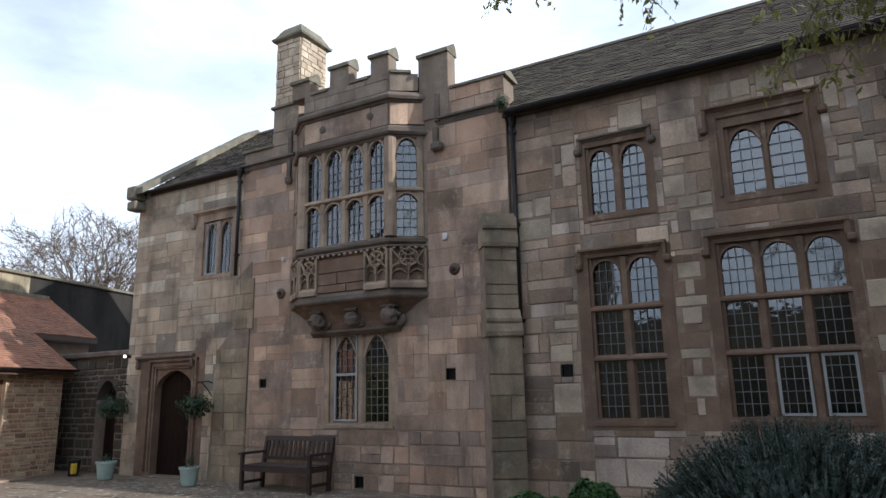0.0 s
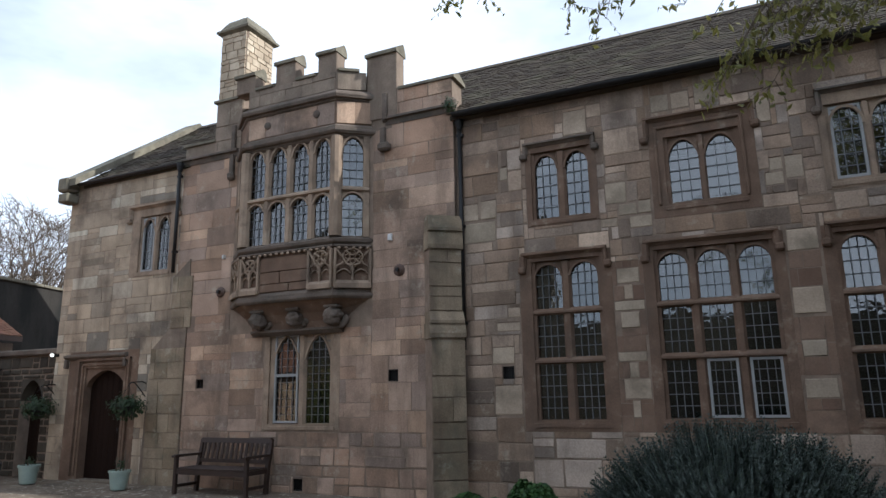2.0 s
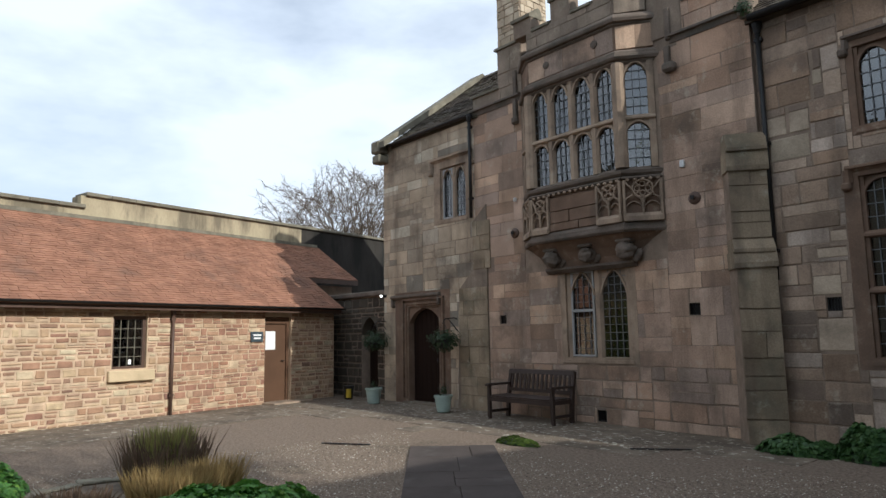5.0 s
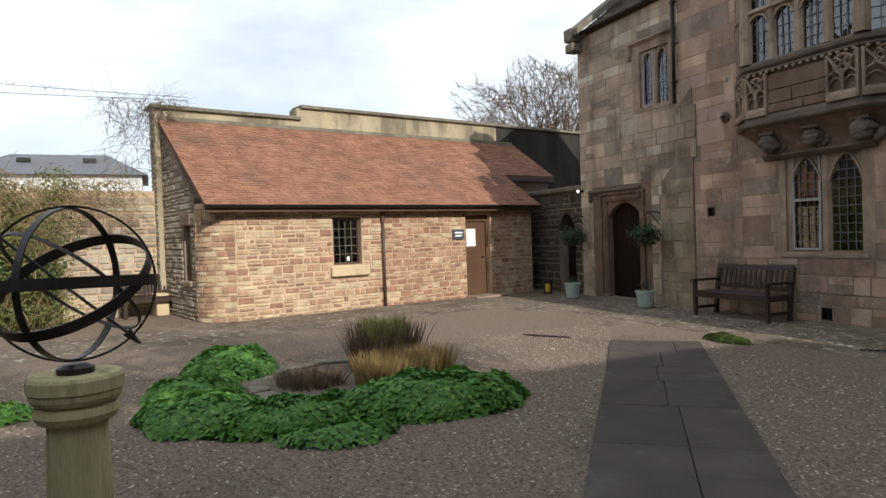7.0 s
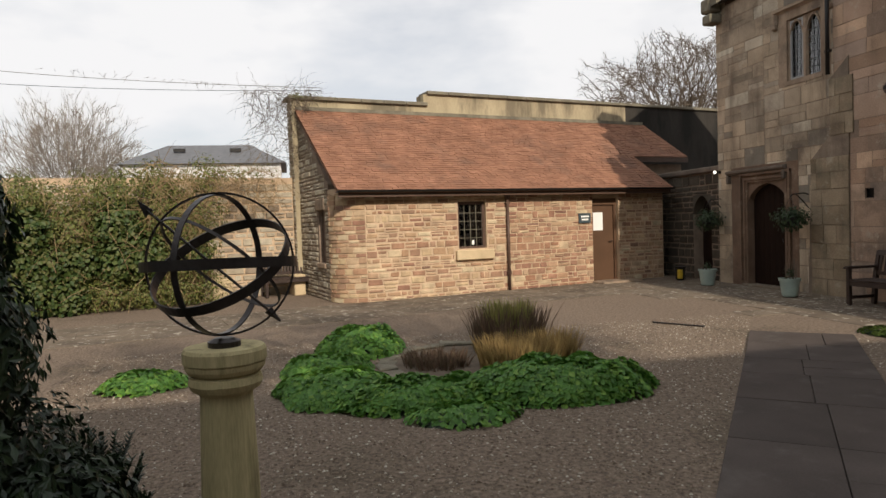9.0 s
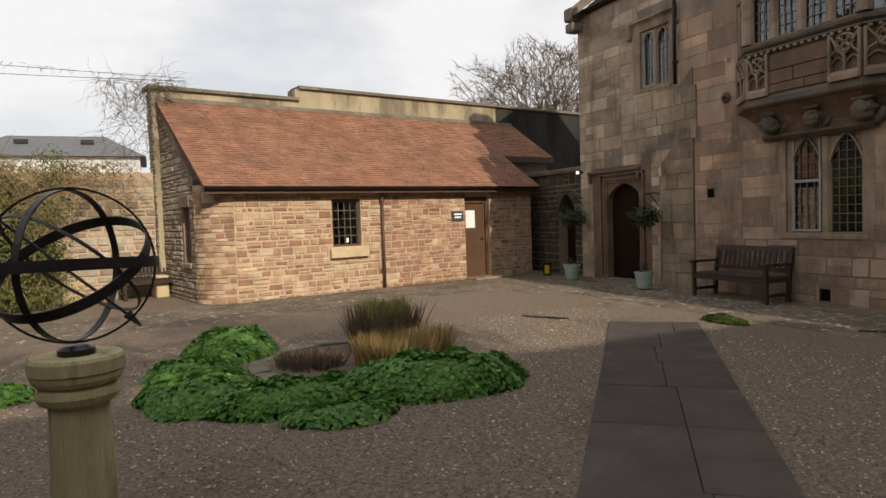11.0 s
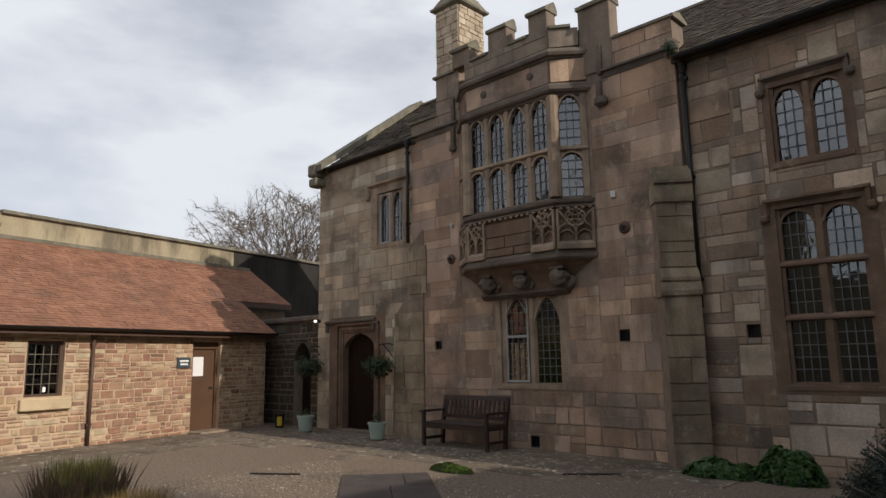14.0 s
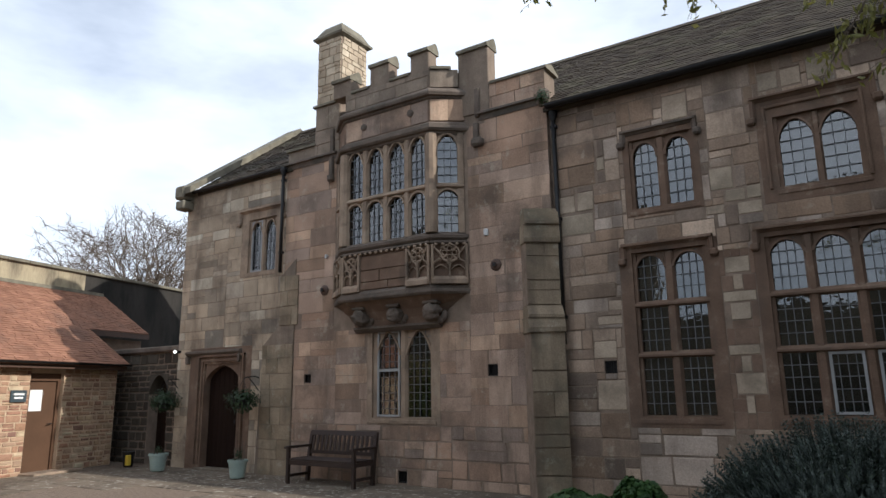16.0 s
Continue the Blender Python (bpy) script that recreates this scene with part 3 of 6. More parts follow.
def gutter(x0, x1, y, z, label, m=None, r=0.06):
    g = thing("gutter", label, "gutter", m)
    b = bmesh.new()
    prof = [(y + r * math.cos(a), z + r * math.sin(a)) for a in [math.pi + math.pi * k / 8 for k in range(9)]]
    prism(b, prof + [(y + r * 0.8, z), (y - r * 0.8, z)], x0, x1, "x")
    part("trough", b, IRON, g)
    return g


gutter(-13.55, -10.45, 9.73, 6.42, "black iron gutter along the eaves of the west roof")
gutter(-4.25, 9.0, 9.72, 6.27, "black iron gutter along the eaves of the long wing", r=0.07)
downpipe(-10.47, 9.74, 4.10, 6.25, "black iron downpipe at the corner of the tower")
downpipe(-4.20, 9.885, 2.3, 6.05, "black iron downpipe beside the stepped buttress")

# ---- lodge ----
LODGE = pose(-13.85, 0.95, 0, 0, 0, 103.0)
lodge = thing("lodge_building", "low stone lodge with a clay-tiled lean-to roof", "building", LODGE)
LW, RC = 8.85, 0.62
G_HOLES = [(2.80, 3.52, 1.02, 2.08), (6.54, 7.36, 0.0, 2.10)]
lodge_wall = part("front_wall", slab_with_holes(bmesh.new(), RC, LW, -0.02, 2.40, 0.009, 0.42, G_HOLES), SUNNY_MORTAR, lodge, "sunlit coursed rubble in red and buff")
# rounded corner
cb = bmesh.new()
arc = [(RC - (RC - 0.01) * math.sin(a), RC - (RC - 0.01) * math.cos(a)) for a in [math.pi / 2 * k / 8 for k in range(9)]]
prism(cb, arc + [(RC, RC)], 0, 2.40, "z")
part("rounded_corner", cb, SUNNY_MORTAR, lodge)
E_HOLES = [(0.98, 1.44, 0.82, 1.98)]
end_bm = bmesh.new()
prism(end_bm, [(RC, 0), (0.98, 0), (0.98, 2.80), (RC, 2.52)], 0.02, 0.42, "x")
prism(end_bm, [(1.44, 0), (3.0, 0), (3.0, 4.42), (1.44, 3.18)], 0.02, 0.42, "x")
prism(end_bm, [(0.98, 0), (1.44, 0), (1.44, 0.82), (0.98, 0.82)], 0.02, 0.42, "x")
prism(end_bm, [(0.98, 1.98), (1.44, 1.98), (1.44, 3.18), (0.98, 2.80)], 0.02, 0.42, "x")
# Mortar darker than on the front wall, to colour in this end's shade.
lodge_end = part("end_wall", end_bm, MORTAR, lodge, "rubble gable end, its shade put into darker mortar and greyer stones")
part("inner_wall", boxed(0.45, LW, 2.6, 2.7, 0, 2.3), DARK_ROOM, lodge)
part("rear_wall", boxed(LW, 10.9, 1.35, 1.75, 0, 3.1), MORTAR, lodge)
part("side_wall", boxed(LW - 0.35, LW, 0.42, 2.95, 0, 2.40), MORTAR, lodge)
rb = bmesh.new()
prism(rb, [(-0.28, 2.34), (2.96, 4.46), (2.96, 4.36), (-0.24, 2.26)], -0.02, LW + 0.02, "x")
prism(rb, [(1.15, 3.275), (2.96, 4.46), (2.96, 4.36), (1.15, 3.175)], LW + 0.02, 10.9, "x")
lodge_roof = part("roof", rb, TILE, lodge, "red clay plain tiles")
rng = random.Random(5)
tiled("tile_covering", -0.05, LW + 0.05, -0.32, 2.335, 2.96, 4.49, 0.165, 0.098, 0.014, TILE, lodge_roof, rng)
tiled("tile_covering", LW + 0.05, 10.95, 1.13, 3.285, 2.96, 4.49, 0.165, 0.098, 0.014, TILE, lodge_roof, rng)
part("flashing", boxed(-0.02, 10.9, 2.90, 2.985, 4.47, 4.56), COPING, lodge)
part("fascia", boxed(-0.02, LW + 0.04, -0.25, -0.21, 2.20, 2.33), RUST, lodge)
part("soffit", boxed(0.0, LW + 0.02, -0.21, 0.02, 2.30, 2.33), RUST, lodge)
part("rear_fascia", boxed(LW + 0.03, 10.93, 1.10, 1.14, 3.14, 3.27), RUST, lodge)
gutter(-0.06, LW + 0.08, -0.33, 2.34, "dark gutter along the eaves of the tiled lodge roof", LODGE, 0.05)
downpipe(4.06, -0.06, 0.0, 2.12, "brown downpipe on the front of the lodge", 0.035, RUST, LODGE)

# boundary wall behind the lodge
bw = bmesh.new()
box(bw, -0.1, 3.42, 3.0, 3.45, 0, 4.74)
box(bw, 3.42, 10.3, 3.0, 3.45, 0, 5.05)
boundary = structure("wall_boundary", bw, RENDER, "high boundary wall with streaked buff render and stone coping", "wall")
boundary.matrix_world = LODGE
# Stained length, also darkened in colour where the tower's shade falls.
part("stained_length", boxed(10.3, 17.0, 3.0, 3.45, 0, 5.05), RENDER_DARK, boundary, "black-stained render, coloured darker still for the corner's shade")
cp = bmesh.new()
x = -0.2
while x < 17.0:
    z, w = (4.74, 0.62) if x < 3.0 else (5.05, 0.62)
    box(cp, x, x + w - 0.008, 2.92, 3.53, z, z + 0.09, chamfer=0.012)
    x += w
part("coping", cp, COPING, boundary, "dark weathered coping stones")

# low garden wall beyond the lodge, with its shrubs built later
gw = boxed(-26.0, -0.12, 3.2, 3.6, 0, 2.85)
garden = structure("wall_garden", gw, SUNNY_MORTAR, "grey rubble garden wall under climbing shrubs", "wall")
garden.matrix_world = LODGE

# arch wall between lodge and hall
aw = bmesh.new()
ARCH = (-15.12, -14.38)
slab_with_holes(aw, -17.2, -13.9, 0, 2.62, 10.0, 10.4, [(*ARCH, 0, 2.10)])
arch_wall = structure("wall_arch", aw, MORTAR, "rubble wall with a pointed archway, coloured darker for the corner's shade", "wall")
part("coping", boxed(-17.2, -13.9, 9.90, 10.5, 2.62, 2.76, chamfer=0.03), TRIM, arch_wall)

# closing walls out of view, added and sized to block sun and sky light
cw = bmesh.new()
box(cw, -10, 7.5, -13.5, -13, 0, 5.4)
# Taller length, added to keep south-west sky light off the door corner.
box(cw, -26, -10, -13.5, -13, 0, 10.5)
structure("wall_south", cw, PLASTER_WALL, "unseen closing wall, added to hold sky light off the hall", "wall")
ce = bmesh.new()
# Height and end are set so its shadow covers the near court.
box(ce, 7.0, 7.5, -13.0, 9.94, 0, 8.3)
structure("wall_east", ce, PLASTER_WALL, "unseen high closing wall, added to shade the courtyard from the sun", "wall")

# ---- windows ----
def arch_points(x0, x1, z0, rise, p, q, n=14):
    c, h = (x0 + x1) / 2, (x1 - x0) / 2
    return [(c + h * s, z0 + rise * max(0.0, 1 - abs(s) ** p) ** (1 / q)) for s in [math.cos(math.pi * k / n) for k in range(n + 1)]]


def head_plate(bm, x0, x1, z0, z1, rise, p, q, ya, yb):
    """The stone over one light, with its arched underside."""
    pts = arch_points(x0, x1, z0, rise, p, q)
    return prism(bm, [(x0 - 0.0, z1), (x1 + 0.0, z1)] + pts, ya, yb)


def cusped(x0, x1, z0, rise, p, q, depth, n=36):
    """An arch whose soffit carries two pointed cusps on each side."""
    c, res = (x0 + x1) / 2, []
    for k, (x, z) in enumerate(arch_points(x0, x1, z0, rise, p, q, n)):
        a = 180.0 * k / n
        d = max(max(0.0, 1 - abs(a - m) / 13.0) for m in (42, 138)) * depth
        d += max(max(0.0, 1 - abs(a - m) / 9.0) for m in (74, 106)) * depth * 0.35
        res.append((c + (x - c) * (1 - d), z0 + (z - z0) * (1 - d)))
    return res


def arch_band(bm, x0, x1, z0, rise, p, q, thick, ya, yb):
    """A moulded rib that follows an arch."""
    inner, outer = arch_points(x0, x1, z0, rise, p, q), arch_points(x0 - thick, x1 + thick, z0, rise + thick, p, q)
    for i in range(len(inner) - 1):
        prism(bm, [inner[i], outer[i], outer[i + 1], inner[i + 1]], ya, yb)
    return bm


def bar_post(bm, x, w, z0, z1, ya, yb):
    return prism(bm, [(x - w * 0.25, ya), (x + w * 0.25, ya), (x + w / 2, ya + 0.05), (x + w / 2, yb), (x - w / 2, yb), (x - w / 2, ya + 0.05)], z0, z1, "z")


def leading(bm, x0, x1, z0, z1, y, nx, nz, t=0.0055):
    for k in range(1, nx):
        x = x0 + (x1 - x0) * k / nx
        box(bm, x - t, x + t, y - 0.012, y, z0, z1)
    for k in range(1, nz):
        z = z0 + (z1 - z0) * k / nz
        box(bm, x0, x1, y - 0.010, y - 0.001, z - t, z + t)
    return bm


pane_rng = random.Random(3)


def window(name, label, rect, y, lights, transoms, rise, mat, m=None, cut=None, hood=None, pq=(2.0, 2.0), cells=(4, 0.16), post=0.10, kind="structure", border=0.05, deep=0.14, sunk=0.025, casements=(), hood_mat=None, cusp=0.0, order=None, arched_rows=False):
    x0, x1, z0, z1 = rect
    w = thing(name, label, "window", m, kind=kind)
    ya, yb = y + sunk, y + deep
    if cut:
        part("surround", slab_with_holes(bmesh.new(), cut[0], cut[1], cut[2], cut[3], y - 0.003, y + 0.30, [rect]), mat, w)
        part("sill", prism(bmesh.new(), [(y - 0.018, z0 - 0.10), (y - 0.018, z0 - 0.045), (y + 0.10, z0 + 0.012), (y + 0.28, z0 + 0.012), (y + 0.28, z0 - 0.10)], x0 - 0.04, x1 + 0.04, "x"), mat, w)
    fr = bmesh.new()
    for a, b in ((x0, x0 + border), (x1 - border, x1)):
        box(fr, a, b, ya + 0.01, yb, z0, z1)
    part("frame", fr, mat, w)
    step = (x1 - x0 - border * 2 + post) / lights
    rows = [z0 + 0.015, *transoms, z1]
    for k in range(1, lights):
        part("mullion", bar_post(bmesh.new(), x0 + border + k * step - post / 2, post, z0, z1 - 0.02, ya, yb), mat, w)
    for z in transoms:
        tb = bmesh.new()
        prism(tb, [(ya - 0.03, z - 0.03), (ya - 0.03, z), (ya + 0.03, z + 0.05), (yb - 0.006, z + 0.05), (yb - 0.006, z - 0.05), (ya + 0.03, z - 0.05)], x0, x1, "x")
        part("transom", tb, mat, w)
    yg = yb - 0.05
    for k in range(lights):
        a = x0 + border + k * step
        b = a + step - post
        for r in range(len(rows) - 1):
            lo, hi = rows[r] + (0.05 if r else 0), rows[r + 1] - (0.05 if r < len(rows) - 2 else 0.03)
            top = r == len(rows) - 2
            if top or arched_rows:
                rs = rise if top else rise * 0.55
                spring = hi - rs - 0.03
                hb = bmesh.new()
                soffit = cusped(a - 0.004, b + 0.004, spring, rs, *pq, cusp) if cusp and top else arch_points(a - 0.004, b + 0.004, spring, rs, *pq)
                prism(hb, [(a - 0.004, hi + 0.035), (b + 0.004, hi + 0.035)] + soffit, ya + 0.045, yb - 0.012)
                part("arched_head", hb, mat, w, "sunk spandrels over an arched light")
                part("arch_rib", arch_band(bmesh.new(), a, b, spring - 0.02, rs + 0.02, *pq, min(0.035, post * 0.3), ya + 0.004, ya + 0.048), mat, w)
            g = bmesh.new()
            t1, t2 = pane_rng.uniform(-0.006, 0.006), pane_rng.uniform(-0.008, 0.008)
            vs = [g.verts.new(v) for v in ((a, yg + t1, lo), (b, yg - t1, lo), (b, yg - t1 + t2, hi), (a, yg + t1 + t2, hi))]
            vs2 = [g.verts.new((v.co.x, v.co.y + 0.005, v.co.z)) for v in vs]
            g.faces.new(vs), g.faces.new(vs2[::-1])
            for i in range(4):
                g.faces.new((vs[(i + 1) % 4], vs[i], vs2[i], vs2[(i + 1) % 4]))
            pane = part("pane", g, GLASS, w, "leaded clear glass")
            pane.visible_shadow = False
            part("leading", leading(bmesh.new(), a, b, lo, hi, yg - 0.012, cells[0], max(2, round((hi - lo) / cells[1]))), LEAD, w)
            if (k, r) in casements:
                cs = bmesh.new()
                for q in ((a, a + 0.035, lo, hi), (b - 0.035, b, lo, hi), (a + 0.035, b - 0.035, lo, lo + 0.035), (a + 0.035, b - 0.035, hi - 0.035, hi)):
                    box(cs, q[0], q[1], yg - 0.05, yg - 0.014, q[2], q[3])
                part("casement", cs, DULL_WHITE, w, "white painted iron casement")
    if order:
        ob = bmesh.new()
        ox0, ox1, oz = order
        for q in ((ox0, ox0 + 0.045, z0 - 0.02, oz), (ox1 - 0.045, ox1, z0 - 0.02, oz), (ox0 + 0.045, ox1 - 0.045, oz - 0.045, oz)):
            box(ob, q[0], q[1], y - 0.035, y + 0.02, q[2], q[3], chamfer=0.012)
        part("moulded_order", ob, mat, w)
    if hood:
        hx0, hx1, hz, drop = hood
        hm = hood_mat or mat
        hb = bmesh.new()
        prof = [(y + 0.02, hz), (y - 0.02, hz), (y - 0.085, hz - 0.03), (y - 0.085, hz - 0.055), (y - 0.045, hz - 0.06), (y - 0.02, hz - 0.09), (y + 0.02, hz - 0.09)]
        prism(hb, prof, hx0, hx1, "x")
        for x, s in ((hx0, 1), (hx1, -1)):
            prism(hb, [(x, y + 0.02), (x, y - 0.066), (x + s * 0.04, y - 0.066), (x + s * 0.075, y - 0.02), (x + s * 0.075, y + 0.02)], hz - drop, hz - 0.01, "z")
        part("hood_mould", hb, hm, w)
        for x in (hx0 - 0.06, hx1 - 0.06):
            part("label_stop", boxed(x, x + 0.12, y - 0.09, y + 0.02, hz - drop - 0.10, hz - drop + 0.01, chamfer=0.025), hm, w)
    return w


window("window_1", "two-light stone window with leaded glass above the door", L_HOLES[0], FACADE, 2, [], 0.26, DRESSED_BUFF, cut=L_CUT[0], hood=(-11.92, -10.50, 5.68, 0.28), pq=(1.7, 1.35), cells=(3, 0.15), casements=((0, 0),))
window("window_2", "pair of pointed leaded lights in buff stone", T_HOLES[0], FACADE, 2, [], 0.40, DRESSED_BUFF, cut=T_CUT[0], pq=(1.6, 1.25), post=0.17, casements=((0, 0),), border=0.09, cusp=0.17, cells=(4, 0.14))
window("window_3", "tall two-light window with two transoms in red stone", R_HOLES[0], WING, 2, [2.085, 2.83], 0.17, DRESSED, cut=R_CUT[0], hood=(-3.20, -1.87, 3.775, 0.24), pq=(2.0, 1.7), post=0.15)
window("window_4", "upper two-light window with rounded heads", R_HOLES[1], WING, 2, [], 0.23, DRESSED, cut=R_CUT[1], hood=(-3.10, -1.94, 5.59, 0.20), pq=(2.0, 2.0), post=0.15, hood_mat=TRIM, cells=(3, 0.175))
window("window_5", "tall three-light window with two transoms in red stone", R_HOLES[2], WING, 3, [2.085, 2.83], 0.17, DRESSED, cut=R_CUT[2], hood=(-1.33, 0.45, 3.775, 0.24), pq=(2.0, 1.7), post=0.14, casements=((1, 0), (2, 0)))
window("window_6", "upper two-light window in a square red stone frame", R_HOLES[3], WING, 2, [], 0.26, DRESSED, cut=R_CUT[3], hood=(-1.20, 0.33, 5.66, 0.32), pq=(1.9, 1.6), post=0.10, cells=(3, 0.175), order=(-1.06, 0.17, 5.49))
window("window_7", "tall three-light window with dim glass", R_HOLES[4], WING, 3, [2.085, 2.83], 0.17, DRESSED, cut=R_CUT[4], hood=(1.00, 2.78, 3.775, 0.24), pq=(2.0, 1.7), post=0.14)
window("window_8", "upper two-light window with an opening casement", R_HOLES[5], WING, 2, [], 0.24, DRESSED_BUFF, cut=R_CUT[5], hood=(1.10, 2.28, 5.65, 0.28), pq=(2.0, 2.0), post=0.11, casements=((0, 0),), hood_mat=TRIM, cells=(3, 0.175))

pw = bpy.data.objects["window_2"]
part("blind", boxed(-7.95, -7.44, FACADE + 0.12, FACADE + 0.135, 1.17, 1.98), DULL_WHITE, pw, "dull grey blind behind the lower glass")
part("casement_bar", boxed(-7.94, -7.45, FACADE + 0.045, FACADE + 0.075, 1.97, 2.02), DULL_WHITE, pw)

# small square vents
def vent(x0, x1, z0, z1, y):
    v = thing("wall_vent", "small square dark vent in the sandstone wall", "vent", group="wall vents")
    b = bmesh.new()
    for q in ((x0, x0 + 0.015, z0, z1), (x1 - 0.015, x1, z0, z1), (x0 + 0.015, x1 - 0.015, z0, z0 + 0.015), (x0 + 0.015, x1 - 0.015, z1 - 0.015, z1)):
        box(b, q[0], q[1], y + 0.03, y + 0.09, q[2], q[3])
    part("frame", b, IRON, v)
    part("backing", boxed(x0, x1, y + 0.09, y + 0.12, z0, z1), IRON, v)
    for k in range(1, 5):
        x = x0 + (x1 - x0) * k / 5
        part("bar", boxed(x - 0.006, x + 0.006, y + 0.05, y + 0.062, z0 + 0.015, z1 - 0.015), IRON, v)


for h in T_HOLES[2:]:
    vent(*h, FACADE)
vent(*R_HOLES[-1], WING)

# tie plates
for x, z in ((-9.28, 3.62), (-5.35, 3.69)):
    t = thing("tie_plate", "round rusty iron tie plate on the wall", "tie plate", pose(x, FACADE, z, 90, 0, 0), group="tie plates")
    part("plate", lathe(bmesh.new(), [(0.105, -0.005), (0.105, 0.02), (0.07, 0.045), (0.04, 0.05), (0.035, 0.08)], 18), RUST, t)
    part("nut", boxed(-0.03, 0.03, -0.03, 0.03, 0.07, 0.10), IRON, t)
bx = thing("junction_box", "small white bracket fixed to the wall", "bracket", pose(-5.52, FACADE, 4.28))
part("body", boxed(-0.04, 0.04, -0.05, 0.0, -0.06, 0.06, chamfer=0.01), WHITE_PAINT, bx)
bx2 = thing("junction_box", "small white bracket fixed to the wall", "bracket", pose(-9.22, FACADE, 4.30))
part("body", boxed(-0.02, 0.02, -0.08, 0.0, -0.04, 0.04, chamfer=0.008), WHITE_PAINT, bx2)

# ---- main door ----
D0, D1, DS, DZ = -12.88, -11.74, 1.86, 2.27
door = thing("door_1", "dark oak plank door under a four-centred stone arch", "door", kind="structure")
sb = slab_with_holes(bmesh.new(), L_CUT[1][0], L_CUT[1][1], 0, 2.62, FACADE - 0.003, FACADE + 0.35, [(D0, D1, 0, DZ)])
part("surround", sb, DRESSED, door)
part("arched_head", head_plate(bmesh.new(), D0, D1, DS, DZ, 0.37, 1.6, 1.7, FACADE + 0.04, FACADE + 0.168), DRESSED, door)
for k, (o, yy) in enumerate(((0.10, 0.0), (0.20, -0.025))):
    jb = bmesh.new()
    for s, x in ((-1, D0), (1, D1)):
        box(jb, min(x + s * (o - 0.05), x + s * o), max(x + s * (o - 0.05), x + s * o), FACADE + yy - 0.035, FACADE + 0.02, 0.12, DZ + o)
    box(jb, D0 - o, D1 + o, FACADE + yy - 0.034, FACADE + 0.02, DZ + o - 0.05, DZ + o)
    part("moulding", jb, DRESSED, door)
hb = prism(bmesh.new(), [(FACADE + 0.02, 2.58), (FACADE - 0.10, 2.55), (FACADE - 0.10, 2.51), (FACADE - 0.03, 2.46), (FACADE + 0.02, 2.46)], -13.50, -11.66, "x")
part("hood_mould", hb, TRIM, door)
for x in (-13.50, -11.74):
    part("label_stop", boxed(x, x + 0.08, FACADE - 0.09, FACADE + 0.02, 2.28, 2.47, chamfer=0.02), TRIM, door)
n = 7
for k in range(n):
    a, b = D0 + (D1 - D0) * k / n, D0 + (D1 - D0) * (k + 1) / n
    part("plank", boxed(a + 0.003, b - 0.003, FACADE + 0.17, FACADE + 0.23, 0.03, DZ - 0.02), OAK, door)
part("threshold", boxed(D0 - 0.1, D1 + 0.1, FACADE - 0.12, FACADE + 0.40, -0.02, 0.05, chamfer=0.015), FLAG, door)
part("handle", tube(bmesh.new(), [(-12.0, FACADE + 0.17, 1.05), (-11.95, FACADE + 0.13, 1.0), (-12.0, FACADE + 0.17, 0.95)], 0.012, 6), IRON, door)

# ---- oriel and battlements ----
def plan(d, back=FACADE + 0.03):
    return [(-9.0 - d, back), (-8.47 - d * 0.55, 9.47 - d), (-6.44 + d * 0.55, 9.47 - d), (-5.9 + d, back)]


def layer(d, z0, z1, back=FACADE + 0.03):
    return prism(bmesh.new(), plan(d, back), z0, z1, "z")


def loft(levels):
    b = bmesh.new()
    rings = [[b.verts.new((x, y, z)) for x, y in pts] for z, pts in levels]
    for r, s in zip(rings, rings[1:]):
        for i in range(len(r)):
            k = (i + 1) % len(r)
            b.faces.new((r[i], r[k], s[k], s[i]))
    b.faces.new(rings[0]), b.faces.new(rings[-1][::-1])
    bmesh.ops.recalc_face_normals(b, faces=b.faces)
    return b


oriel = thing("oriel", "canted red sandstone oriel with traceried balcony front", "oriel", kind="structure")
def squeezed(f, up=0.0):
    cx = -7.45
    return [(cx + (x - cx) * (0.62 + 0.38 * f), FACADE + 0.03 - (FACADE + 0.03 - y) * f) for x, y in plan(0.0)]
part("corbel", loft([(2.78, squeezed(0.22)), (2.92, squeezed(0.30)), (3.06, squeezed(0.50)), (3.18, squeezed(0.78)), (3.25, squeezed(0.98))]), DRESSED, oriel, "hollow-curved corbel table")
part("corbel_string", prism(bmesh.new(), [(FACADE + 0.02, 2.82), (FACADE - 0.13, 2.80), (FACADE - 0.13, 2.76), (FACADE - 0.05, 2.70), (FACADE + 0.02, 2.70)], -8.40, -6.45, "x"), TRIM, oriel)
part("base_mould", loft([(3.25, plan(-0.06)), (3.255, plan(0.04)), (3.29, plan(0.07)), (3.33, plan(0.07)), (3.34, plan(0.03)), (3.38, plan(0.03)), (3.44, plan(0.0))]), TRIM, oriel)
part("panel_body", layer(-0.035, 3.44, 4.26), DRESSED, oriel)
part("rail", loft([(4.20, plan(0.0)), (4.24, plan(0.05)), (4.29, plan(0.06)), (4.32, plan(0.0)), (4.36, plan(-0.05))]), TRIM, oriel)
part("head_mould", loft([(6.17, plan(-0.02)), (6.20, plan(0.02)), (6.23, plan(0.02)), (6.235, plan(0.08)), (6.27, plan(0.11)), (6.31, plan(0.11)), (6.33, plan(0.06)), (6.37, plan(0.06)), (6.42, plan(0.0))]), TRIM, oriel)
part("frieze", layer(0.0, 6.40, 6.92), DRESSED, oriel)
